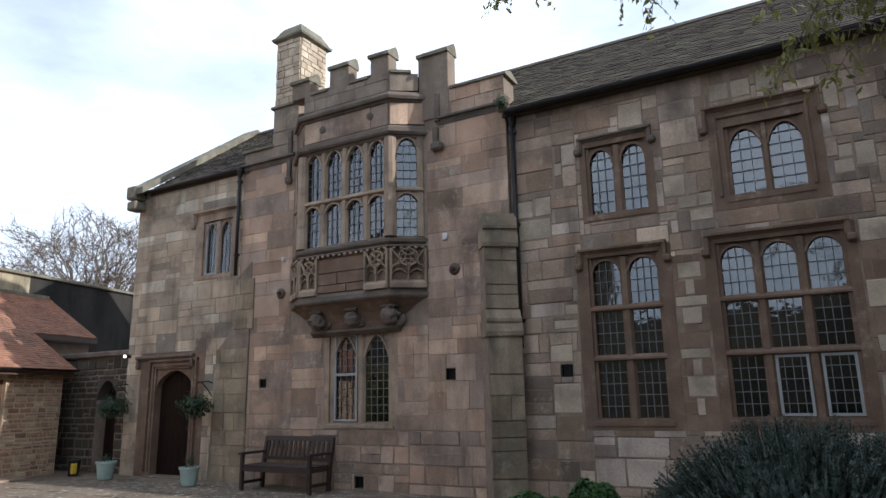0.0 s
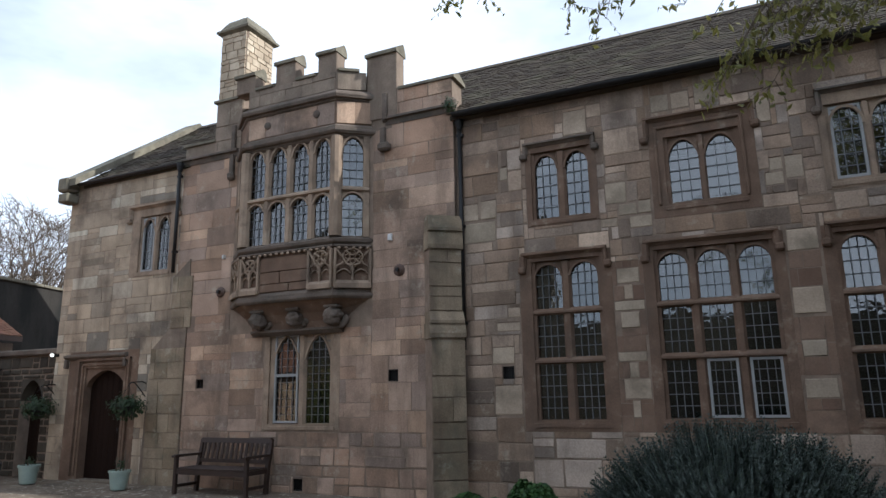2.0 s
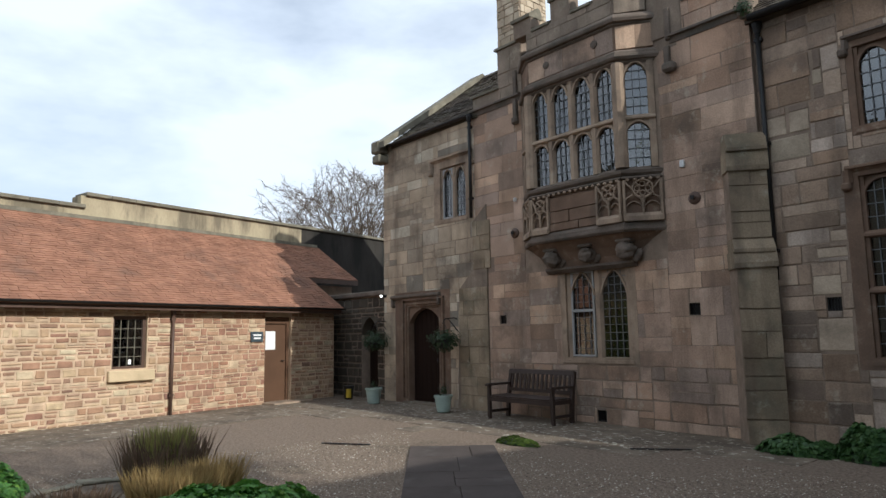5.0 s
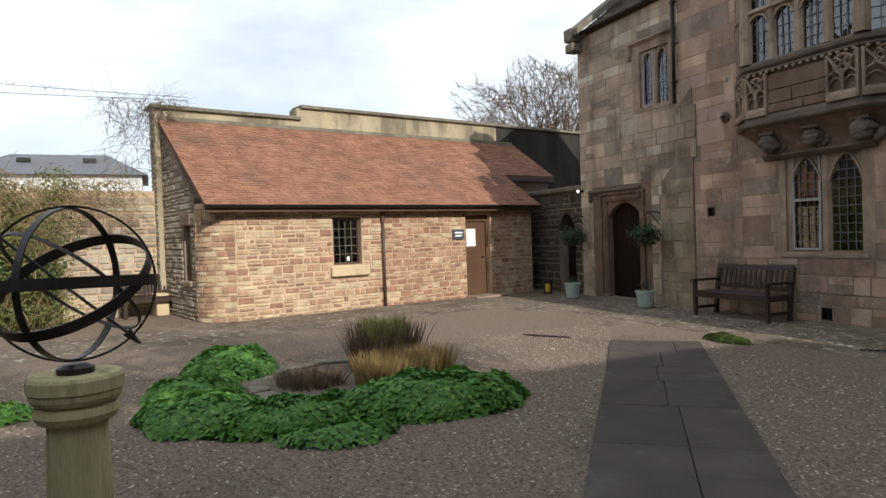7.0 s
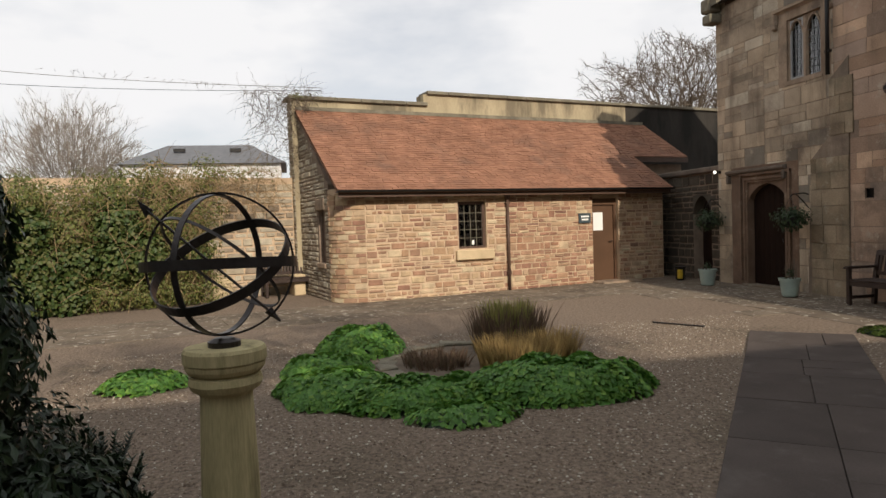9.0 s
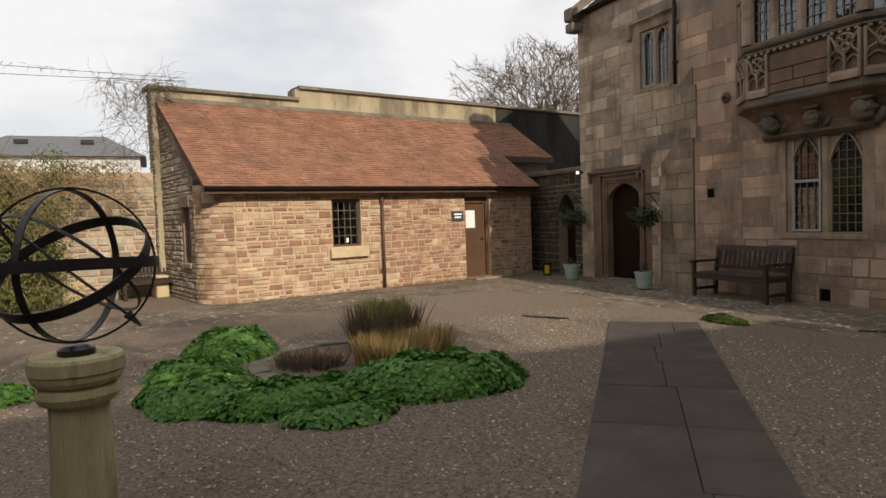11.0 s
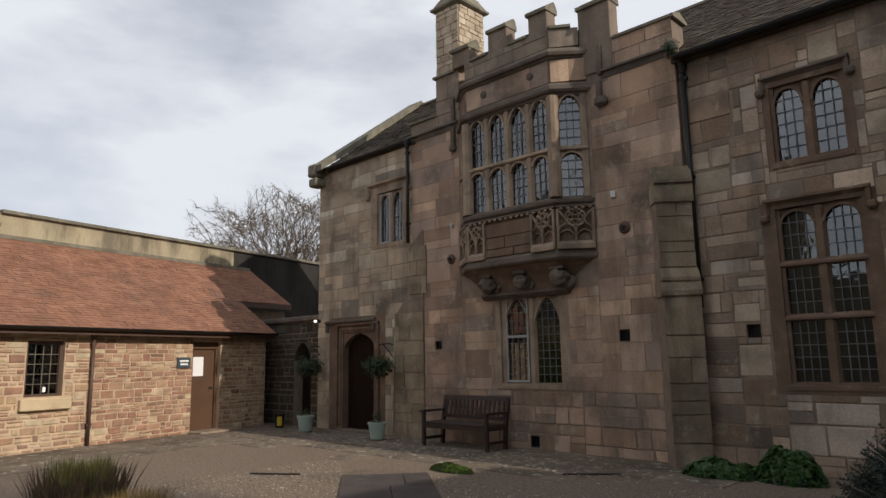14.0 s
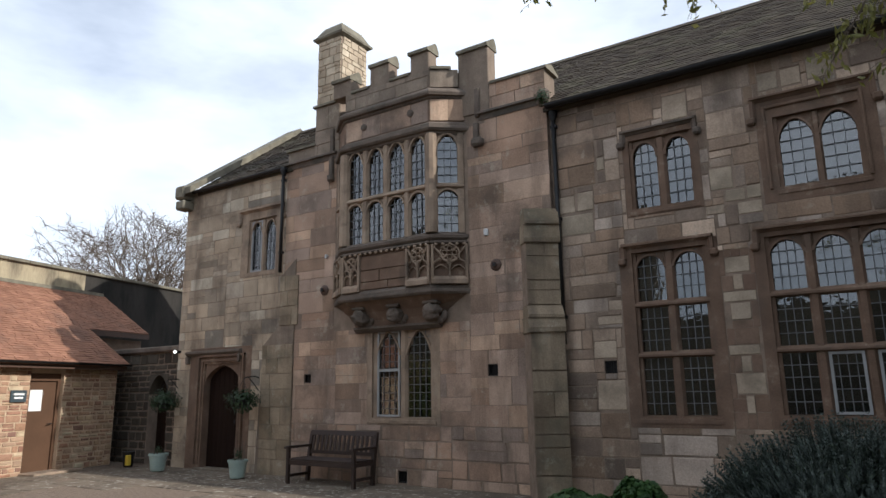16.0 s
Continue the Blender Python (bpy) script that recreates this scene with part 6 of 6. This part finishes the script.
bare_tree("bare_tree", -29.3, 19.2, 6.3, 6.6, 5.0, "large leafless tree behind the boundary wall", 7, BARK, 3200, 0.30, 1, 0.35, 0.5)
bare_tree("bare_tree", -43.3, -12.4, 5.6, 5.0, 4.9, "pale leafless tree beyond the garden wall", 9, BARK_PALE, 2000, 0.17, 4, 0.0, 0.85)
bare_tree("bare_tree", -41.9, -9.8, 4.2, 2.3, 3.2, "small pale leafless tree beyond the garden wall", 12, BARK_PALE, 500, 0.10, 3, 0.0, 0.85)

# overhanging tree by the camera, trunk out of view; unseen crown added for shade
rng = random.Random(77)
near = thing("overhanging_tree", "tree with thin drooping branches and yellowing leaves", "tree", pose(3.2, 4.2, 0))
part("trunk", tube(bmesh.new(), [(0, 0, 0), (0.05, 0, 1.5), (-0.1, 0.05, 3.2), (-0.2, 0.1, 5.2)], [0.16, 0.13, 0.10, 0.06], 9), BARK, near)
lb, lp, crown = bmesh.new(), [], []
# where the thin branches end, away from the trunk, and how many leaf stalks each bears
ENDS = [((-5.32, 0.5, 4.81), 10), ((-5.19, 0.5, 4.85), 6), ((-5.01, 0.5, 4.79), 8), ((-4.26, 0.5, 4.53), 12), ((-4.04, 0.5, 4.39), 16), ((-3.95, 0.5, 4.49), 6), ((-3.41, 0.5, 4.33), 8), ((-3.24, 0.5, 3.67), 22), ((-3.14, 0.5, 3.82), 20), ((-3.28, 0.5, 4.11), 8), ((-2.97, 0.5, 3.88), 16), ((-2.93, 0.5, 3.58), 14), ((-2.77, 0.5, 3.83), 22), ((-2.57, 0.5, 3.78), 20), ((-2.47, 0.5, 3.81), 14), ((-2.33, 0.5, 3.96), 16), ((-2.91, 0.5, 4.1), 14), ((-2.64, 0.5, 4.07), 16), ((-2.48, 0.5, 3.99), 14)]
for end, count in ENDS:
    a, e = Vector((-0.2, 0.1, 5.2)), Vector(end)
    over = e + Vector((0.45, 0.0, 0.62 + 0.1 * rng.random()))
    q = [a, a.lerp(over, .5) + Vector((0, 0, .45)), over + Vector((0.35, 0, 0.16)), over, over.lerp(e, .5) + Vector((0.02, rng.uniform(-.05, .05), .04)), e]
    tube(lb, q, [0.022, 0.016, 0.010, 0.008, 0.005, 0.002], 5)
    for _ in range(count):
        f = 1 - 0.55 * rng.random() ** 1.6
        c = over.lerp(e, f)
        o = Vector((rng.uniform(-.20, .14), rng.uniform(-.16, .16), rng.uniform(-.19, .06)))
        tube(lb, [c, c + o * .5 + Vector((0, 0, .02)), c + o], [0.003, 0.0022, 0.0012], 3)
        for g in (1.0, 0.75, 0.5):
            lp.append((tuple(c + o * g), Vector((rng.uniform(-1, 1), rng.uniform(-1, 1), -.2))))
# High leafy crown, out of view, added to block sky over wall and ground.
added_limbs = [(2.6 * math.cos(0.55 * k) * (0.45 + 0.5 * rng.random()), -1.6 + 3.6 * math.sin(0.55 * k) * (0.45 + 0.5 * rng.random()), rng.uniform(6.6, 8.8)) for k in range(34)]
for x, y, z in added_limbs:
    a0, e = Vector((-0.2, 0.1, 5.1)), Vector((x + 0.3, y, z))
    m0 = a0.lerp(e, 0.5) + Vector((rng.uniform(-.2, .2), rng.uniform(-.2, .2), 0.35))
    tube(lb, [a0, m0, e], [0.04, 0.025, 0.008], 5)
    for _ in range(170):
        c = m0.lerp(e, rng.uniform(0.3, 1.05)) + Vector((rng.gauss(0, .5), rng.gauss(0, .5), rng.gauss(0.1, .3)))
        if c.z > 5.9 and c.x > -2.7:
            crown.append((tuple(c), Vector((rng.uniform(-1, 1), rng.uniform(-1, 1), .3))))
part("branching", lb, BARK, near)
leaves_mesh("foliage", YELLOW_LEAF, near, lp, 0.075, rng, False, 0.0)
leaves_mesh("crown", YELLOW_LEAF, near, crown, 0.19, rng, False, 0.6)

# ---- beyond the wall ----
house = thing("distant_house", "low house with a hipped blue slate roof", "house", pose(-38.0, -4.0, -0.25, 0, 0, 90) @ Matrix.Diagonal((.95, .86, 1.02, 1)))
part("wall", boxed(-3.9, 3.9, -3.5, 3.5, 0, 5.1), WHITE_PAINT, house)
hb = bmesh.new()
r0 = [hb.verts.new(v) for v in ((-4.2, -3.8, 5.1), (4.2, -3.8, 5.1), (4.2, 3.8, 5.1), (-4.2, 3.8, 5.1))]
r1 = [hb.verts.new(v) for v in ((-2.2, 0, 6.35), (2.2, 0, 6.35))]
for q in ((r0[0], r0[1], r1[1], r1[0]), (r0[1], r0[2], r1[1]), (r0[2], r0[3], r1[0], r1[1]), (r0[3], r0[0], r1[0]), tuple(r0[::-1])):
    hb.faces.new(q)
roof_h = part("roof", hb, HOUSE_SLATE, house)
for x in (-1.4, 1.5):
    part("rooflight", boxed(x - 0.3, x + 0.3, -1.75, -1.55, 5.85, 6.02), IRON, roof_h)
for k, (z0, z1) in enumerate(((5.65, 5.02), (5.15, 4.95))):
    cable = thing("overhead_cable", "thin overhead cable with climbing twigs", "cable")
    p0, p1 = Vector((-17.6, -13.0, z0 + 0.6)), Vector((-16.72, 0.9, z1))
    q = [p0.lerp(p1, i / 14) + Vector((0, 0, -0.25 * math.sin(math.pi * i / 14))) for i in range(15)]
    part("wire", tube(bmesh.new(), q, 0.006, 4), IRON if k else BARK, cable)
    if k == 0:
        cbm = bmesh.new()
        for _ in range(60):
            c = p0.lerp(p1, rng.uniform(0.55, 1)) + Vector((0, 0, -0.1))
            tube(cbm, [c, c + Vector((rng.uniform(-.05, .05), rng.uniform(-.2, .2), rng.uniform(-.22, .12)))], [0.006, 0.002], 3)
        part("twig_tangle", cbm, BARK, cable)

# dark drain strips let into the gravel edge
for sx, sy, turn, length in ((-8.72, 5.48, 32.7, 0.78), (-5.20, 8.24, 39.0, 0.80)):
    drain = thing("drain_strip", "narrow dark iron drain strip let into the gravel", "drain", pose(sx, sy, 0.012, 0, 0, turn))
    part("frame", boxed(-length / 2, length / 2, -0.025, 0.025, 0, 0.014, chamfer=0.004), IRON, drain)
    for k in range(6):
        a = -length / 2 + 0.04 + k * (length - 0.08) / 6
        part("slat", boxed(a, a + 0.08, -0.014, 0.014, 0.014, 0.018), RUST, drain)

# ---- stones of the walls, paving and gravel ----
rng = random.Random(101)
ASHLARS = [stone_mesh("stone", ASHLAR, 0.010, 0.045, s) for s in range(10)]
PALES = [stone_mesh("stone", PALE_ASHLAR, 0.014, 0.035, s) for s in range(8)]
WINGS = [stone_mesh("stone", WING_STONE, 0.03, 0.06, s) for s in range(8)]
FOOTS = [stone_mesh("stone", ASHLAR, 0.035, 0.09, s + 100) for s in range(7)]
BUFFS = [stone_mesh("stone", BUFF_STONE, 0.03, 0.06, s + 40) for s in range(6)]
REDS = [stone_mesh("stone", RED_STONE, 0.012, 0.03, s + 60) for s in range(4)]
PARAPETS = [stone_mesh("stone", PARAPET_STONE, 0.014, 0.04, s + 80) for s in range(5)]
BUTTS = [stone_mesh("stone", BUTTRESS_STONE, 0.012, 0.035, s + 20) for s in range(5)]
RUBBLES = [stone_mesh("stone", RUBBLE, 0.05, 0.12, s) for s in range(9)]
def wall_stones(zones, z0, z1, heights, widths, holes):
    res = []
    for a, b in zip(zones, zones[1:]):
        res += coursed(a, b, z0, z1, heights, widths, holes, rng)
    return res


lay_stones("stone", wall_stones((-13.88, -12.3, -10.45), 0, 6.42, (0.18, 0.40), (0.26, 0.80), L_CUT), PALES, FACADE, 0.06, 0.004, wall_left, rng, 0.006)
TOWER_GAPS = T_CUT + [(-10.45, -10.10, 0, 4.1), (-4.50, -4.2, 0, 4.0)]
lay_stones("stone", wall_stones((-10.45, -8.4, -6.3, -4.30), 0, 1.02, (0.15, 0.36), (0.22, 0.75), TOWER_GAPS), FOOTS, FACADE, 0.06, 0.010, wall_tower, rng, 0.012)
lay_stones("stone", wall_stones((-10.45, -8.95, -7.3, -5.9, -4.30), 1.02, 6.42, (0.22, 0.46), (0.30, 1.0), TOWER_GAPS), ASHLARS, FACADE, 0.06, 0.003, wall_tower, rng, 0.005)
# buff repair stones let into the red wall of the wing
UPPER_BUFF = [(-2.43, -2.05, 5.60, 6.01), (-1.84, -1.52, 4.38, 4.73), (-1.65, -1.38, 4.19, 4.37), (-1.36, -1.17, 4.19, 4.39), (-1.93, -1.67, 4.04, 4.17), (-1.50, -1.17, 3.98, 4.17), (-3.52, -3.39, 5.02, 5.25), (-4.19, -3.62, 4.02, 4.37), (-3.88, -3.60, 4.40, 4.72), (-4.20, -3.92, 4.40, 4.70), (-0.77, -0.51, 5.72, 6.00), (-1.07, -0.80, 5.72, 6.00), (0.44, 0.61, 4.57, 4.76), (0.63, 0.86, 4.42, 4.76), (0.37, 0.61, 4.36, 4.55), (0.36, 0.54, 5.29, 5.70), (-0.44, -0.10, 5.74, 6.05)]
LOWER_BUFF = [(-1.81, -1.37, 2.76, 2.91), (-1.66, -1.53, 2.92, 3.15), (-1.75, -1.42, 3.16, 3.40), (-1.73, -1.46, 2.50, 2.75), (-1.81, -1.40, 2.03, 2.17), (-1.66, -1.53, 1.80, 2.02), (-1.75, -1.37, 1.50, 1.79), (-1.65, -1.54, 1.24, 1.49), (0.53, 0.92, 3.41, 3.72), (0.52, 0.90, 2.56, 2.93), (0.56, 0.85, 2.01, 2.23), (0.53, 0.92, 1.48, 1.74), (-3.47, -3.26, 2.77, 2.93), (-3.66, -3.27, 2.56, 2.70), (-3.75, -3.38, 2.05, 2.32), (-3.73, -3.28, 1.28, 1.74)]
lay_stones("stone", UPPER_BUFF + LOWER_BUFF, BUFFS, WING, 0.07, 0.010, wall_right, rng, 0.010)
lay_stones("stone", [r for r in wall_stones((-4.28, -3.15, -1.82, -0.35, 0.75, 1.9, 3.2), 0, 6.22, (0.18, 0.42), (0.24, 0.80), R_CUT + UPPER_BUFF + LOWER_BUFF + [(-1.82, -1.36, 1.05, 3.5), (0.50, 0.95, 1.05, 3.5)])], WINGS, WING, 0.07, 0.007, wall_right, rng, 0.012)
for a, b in ((-1.82, -1.36), (0.50, 0.95)):
    lay_stones("stone", coursed(a, b, 1.05, 3.5, (0.28, 0.44), (0.46, 0.6), LOWER_BUFF, rng), REDS, WING, 0.07, 0.005, wall_right, rng, 0.005)
joined_stones("rubble_facing", coursed(3.2, 9.0, 0, 6.22, (0.24, 0.40), (0.4, 0.9), [], rng), MORTAR, WING, 0.10, 0.010, wall_right, rng)
lay_stones("stone", coursed(-5.60, -4.31, 6.45, 7.02, (0.25, 0.32), (0.4, 0.7), [], rng), ASHLARS, FACADE - 0.012, 0.05, 0.008, tower_top, rng, 0.004)
for par_ob, width, proj, z0, z1 in ((but_r, 0.54, 0.11, 0, 2.50), (but_r, 0.54, 0.0, 2.92, 3.95)):
    lay_stones("stone", coursed(0, width, z0, z1, (0.30, 0.46), (0.30, 0.70), [], rng), BUTTS, -proj - 0.02, 0.08, 0.008, par_ob, rng, 0.005)
lay_stones("stone", coursed(-11.0, -10.10, 0, 2.60, (0.28, 0.42), (0.28, 0.62), [], rng), BUTTS, -0.034, 0.08, 0.006, but_l, rng, 0.005)
lay_stones("stone", coursed(-10.53, -10.0, 2.98, 4.02, (0.28, 0.42), (0.28, 0.55), [], rng), BUTTS, -0.030, 0.08, 0.006, but_l, rng, 0.005)
fl = bmesh.new()
z = 0.0
while z < 2.4:
    box(fl, 0.52, 0.554, -0.09, 0.3, z + 0.004, min(z + 0.38, 2.45) - 0.004)
    z += 0.38
part("flank_facing", fl, DRESSED_BUFF, but_r)
lay_stones("stone", coursed(-8.44, -6.46, 6.43, 6.86, (0.40, 0.45), (0.38, 0.75), [], rng), ASHLARS, 9.462, 0.05, 0.005, oriel, rng, 0.003)
lay_stones("stone", coursed(-8.44, -6.46, 7.09, 7.45, (0.17, 0.36), (0.35, 0.8), [], rng), PARAPETS, 9.462, 0.05, 0.006, oriel, rng, 0.003)
canted = new("canted_face")
canted.parent = oriel
canted.matrix_world = mc
lay_stones("stone", coursed(0.01, lc - 0.02, 6.43, 6.86, (0.40, 0.45), (0.3, 0.5), [], rng), ASHLARS, -0.008, 0.05, 0.005, canted, rng, 0.003)
lay_stones("stone", coursed(0.01, lc - 0.12, 7.09, 7.45, (0.34, 0.37), (0.25, 0.5), [], rng), PARAPETS, -0.008, 0.05, 0.006, canted, rng, 0.003)
lay_stones("stone", coursed(-9.64, -8.96, 6.44, 7.58, (0.3, 0.42), (0.34, 0.7), [], rng), PARAPETS, FACADE - 0.022, 0.05, 0.006, tower_top, rng, 0.004)
# chimney stones
CHIMS = [stone_mesh("stone", CHIMNEY_STONE, 0.04, 0.06, s + 9) for s in range(3)]
lay_stones("stone", coursed(-10.33, -9.62, 8.0, 9.64, (0.10, 0.22), (0.14, 0.36), [], rng), CHIMS, 10.565, 0.05, 0.012, chim, rng)
side = new("stack_side")
side.parent = chim
side.matrix_world = pose(-9.62, 10.58, 0.08, 0, 0, 90)
lay_stones("stone", coursed(0, 0.88, 8.0, 9.64, (0.10, 0.19), (0.14, 0.34), [], rng), CHIMS, -0.015, 0.05, 0.012, side, rng)
# lodge front: the middle of the wall in single stones, the rest joined
sings = coursed(RC, 6.54, 0.0, 2.30, (0.075, 0.18), (0.12, 0.36), G_HOLES + [(2.69, 3.69, 0.74, 1.02)], rng)
near_door = [r for r in sings if r[0] > 3.9]
lay_stones("stone", near_door, RUBBLES, 0.0, 0.07, 0.019, lodge_wall, rng, 0.010)
joined_stones("rubble_facing", [r for r in sings if r[0] <= 3.9] + coursed(7.36, LW, 0.0, 2.30, (0.070, 0.135), (0.12, 0.33), [], rng), RUBBLE_REST, 0.0, 0.05, 0.018, lodge_wall, rng)
# rounded corner stones
cv, cf = [], []
z = 0.0
while z < 2.28:
    h = min(rng.uniform(0.06, 0.14), 2.30 - z)
    a = 0.0
    while a < math.pi / 2 - 0.02:
        da = min(rng.uniform(0.22, 0.5), math.pi / 2 - a)
        n, o = len(cv), rng.uniform(0.0, 0.012)
        ks = [a + 0.022 + (da - 0.044) * k / 3 for k in range(4)]
        for t in ks:
            for r in (RC - 0.05, RC + 0.004 + o):
                cv += [(RC - r * math.sin(t), RC - r * math.cos(t), z + 0.013), (RC - r * math.sin(t), RC - r * math.cos(t), z + h - 0.013)]
        for k in range(3):
            i = n + 4 * k
            cf += [(i + 2, i + 3, i + 7, i + 6), (i + 1, i + 5, i + 7, i + 3), (i, i + 2, i + 6, i + 4)]
        cf += [(n, n + 1, n + 3, n + 2), (n + 12, n + 14, n + 15, n + 13)]
        a += da
    z += h
tagged(raw("quoin_work", cv, cf, RUBBLE_REST, lodge), "rounded rubble quoins", kind="stuff")
# lodge gable end, grey stones on dark mortar colouring in its shade
end_frame = new("end_stones")
end_frame.parent = lodge
end_frame.matrix_world = LODGE @ pose(0.02, 3.0, 0, 0, 0, -90)
ge = [r for r in coursed(0.0, 3.0 - RC, 0, 4.3, (0.08, 0.15), (0.16, 0.42), [(1.46, 2.12, 0.70, 2.24)], rng) if r[3] < 4.42 - (r[1]) * 0.795]
joined_stones("rubble_facing", ge, GREY_RUBBLE, -0.012, 0.04, 0.020, end_frame, rng)
joined_stones("rubble_facing", coursed(-0.47, 0.0, 0, 4.70, (0.08, 0.17), (0.14, 0.34), [], rng), GREY_RUBBLE, -0.136, 0.03, 0.016, end_frame, rng)
# garden wall and arch wall
joined_stones("rubble_facing", coursed(-6.0, -0.12, 0, 2.72, (0.12, 0.24), (0.18, 0.5), [], rng), GREY_RUBBLE, 3.19, 0.05, 0.025, garden, rng, 0.02)
# The arch wall's facing is coloured darker to stand for corner shade.
joined_stones("rubble_facing", coursed(-17.0, -13.9, 0, 2.60, (0.12, 0.24), (0.18, 0.5), [(ARCH[0], ARCH[1], 0, 2.1)], rng), SHADED_RUBBLE, 9.985, 0.05, 0.022, arch_wall, rng, 0.015)

# path of slabs
PATH = Matrix.Translation((-7.40, 6.42, 0)) @ pose(0, 0, 0, 0, 0, -39.3)
path = thing("path", "path of grey paving slabs across the gravel", "path", PATH, kind="structure")
slab_rng = random.Random(8)
x = 0.0
def slab(x0, x1, y0, y1, parent, mat, z=0.03, name="slab", tilt=0.4):
    b = boxed(-(x1 - x0) / 2 + 0.003, (x1 - x0) / 2 - 0.003, -(y1 - y0) / 2 + 0.003, (y1 - y0) / 2 - 0.003, -0.04, 0.0, chamfer=0.005)
    o = part(name, b, mat, parent)
    o.matrix_local = pose((x0 + x1) / 2, (y0 + y1) / 2, z, slab_rng.uniform(-tilt, tilt), slab_rng.uniform(-tilt, tilt), 0)
while x < 11.0:
    w = slab_rng.uniform(0.75, 1.2)
    c = slab_rng.uniform(-0.15, 0.25)
    slab(x, x + w, -0.60, c, path, SLAB)
    if slab_rng.random() < 0.4:
        slab(x, x + w * 0.5, c, 0.60, path, SLAB)
        slab(x + w * 0.5, x + w, c, 0.60, path, SLAB)
    else:
        slab(x, x + w, c, 0.60, path, SLAB)
    x += w
# flagged apron before the hall
apron = thing("pavement", "worn mossy flagstones along the foot of the hall", "pavement", kind="structure")
y = 6.95
while y < 9.80:
    h = min(slab_rng.uniform(0.5, 0.85), 9.84 - y)
    if 9.84 - y - h < 0.25:
        h = 9.84 - y
    x = -15.0 + 0.2 * (y - 7)
    while x < (-6.9 if y < 7.4 else -5.2 if y < 8.1 else -3.6):
        w = slab_rng.uniform(0.5, 1.15)
        if not (y < 7.3 and x > -7.5) and not (y < 7.6 and slab_rng.random() < 0.5):
            slab(x, x + w, y, y + h, apron, FLAG, 0.010, "flagstone", 0.5)
        x += w
    y += h
strip = thing("pavement", "worn flagstones along the sunny front of the lodge", "pavement", LODGE, kind="structure")
y = -2.3
while y < -0.05:
    h = min(slab_rng.uniform(0.5, 0.8), -0.03 - y)
    if -0.03 - y - h < 0.25:
        h = -0.03 - y
    x = -6.0
    while x < 5.9:
        w = slab_rng.uniform(0.6, 1.3)
        slab(x, x + w, y, y + h, strip, FLAG, 0.010, "flagstone", 0.5)
        x += w
    y += h

# pale lichen crusts and fallen flakes on the flagstones
frng = random.Random(63)
fv, ff = [], []
for _ in range(380):
    x = frng.uniform(-12.6, -4.3)
    y = min(9.5, max(7.05, frng.gauss(8.55 - 0.09 * (x + 8), 0.42)))
    w, d, turn, n = 0.012 + 0.06 * frng.random() ** 2, frng.uniform(0.010, 0.028), frng.uniform(-0.5, 0.5), len(fv)
    for k in range(6):
        a = 1.047 * k + frng.uniform(-.3, .3)
        u, v = w * math.cos(a) * frng.uniform(.6, 1.1), d * math.sin(a) * frng.uniform(.6, 1.1)
        fv.append((x + u * math.cos(turn) - v * math.sin(turn), y + u * math.sin(turn) + v * math.cos(turn), 0.020 + frng.uniform(0, 0.006)))
    ff.append(tuple(range(n, n + 6)))
tagged(raw("lichen_flakes", fv, ff, FLAKE), "pale lichen crusts and fallen flakes on the flagstones", "lichen", kind="stuff")

# loose pebbles on the gravel
prng = np.random.default_rng(4)
count = 110000
px = -0.8 - 8.6 * prng.random(count) ** 1.25
py = -2.5 + 10.5 * prng.random(count)
lx, ly = px + 7.40, py - 6.42
ca, sa = math.cos(radians(39.3)), math.sin(radians(39.3))
off_path = np.abs(lx * sa + ly * ca) > 0.62
free = off_path & ((px + 13.85) * 0.974 + (py - 0.95) * 0.225 > 2.4) & ~((py > 6.9) & (px < -4)) & (((px - BED[0]) / 1.1) ** 2 + ((py - BED[1]) / 1.0) ** 2 > 1)
px, py = px[free], py[free]
n = len(px)
size = 0.004 + 0.011 * prng.random(n) ** 2
octa = np.array([(1, 0, 0), (-1, 0, 0), (0, 1, 0), (0, -1, 0), (0, 0, 1), (0, 0, -0.3)])
turn = prng.uniform(0, 6.28, n)
shape = octa[None] * np.stack([prng.uniform(.8, 1.5, n), prng.uniform(.7, 1.1, n), prng.uniform(.5, .8, n)], -1)[:, None]
rx_ = shape[..., 0] * np.cos(turn)[:, None] - shape[..., 1] * np.sin(turn)[:, None]
ry_ = shape[..., 0] * np.sin(turn)[:, None] + shape[..., 1] * np.cos(turn)[:, None]
pv = np.stack([rx_ * size[:, None] + px[:, None], ry_ * size[:, None] + py[:, None], shape[..., 2] * size[:, None] + 0.002], -1).reshape(-1, 3)
tri = np.array([(0, 2, 4), (2, 1, 4), (1, 3, 4), (3, 0, 4)])
pf = (tri[None] + 6 * np.arange(n)[:, None, None]).reshape(-1, 3)
tagged(raw("gravel_pebbles", pv.tolist(), pf.tolist(), PEBBLE), "loose brown and pale pebbles scattered over the gravel", "gravel", kind="stuff")
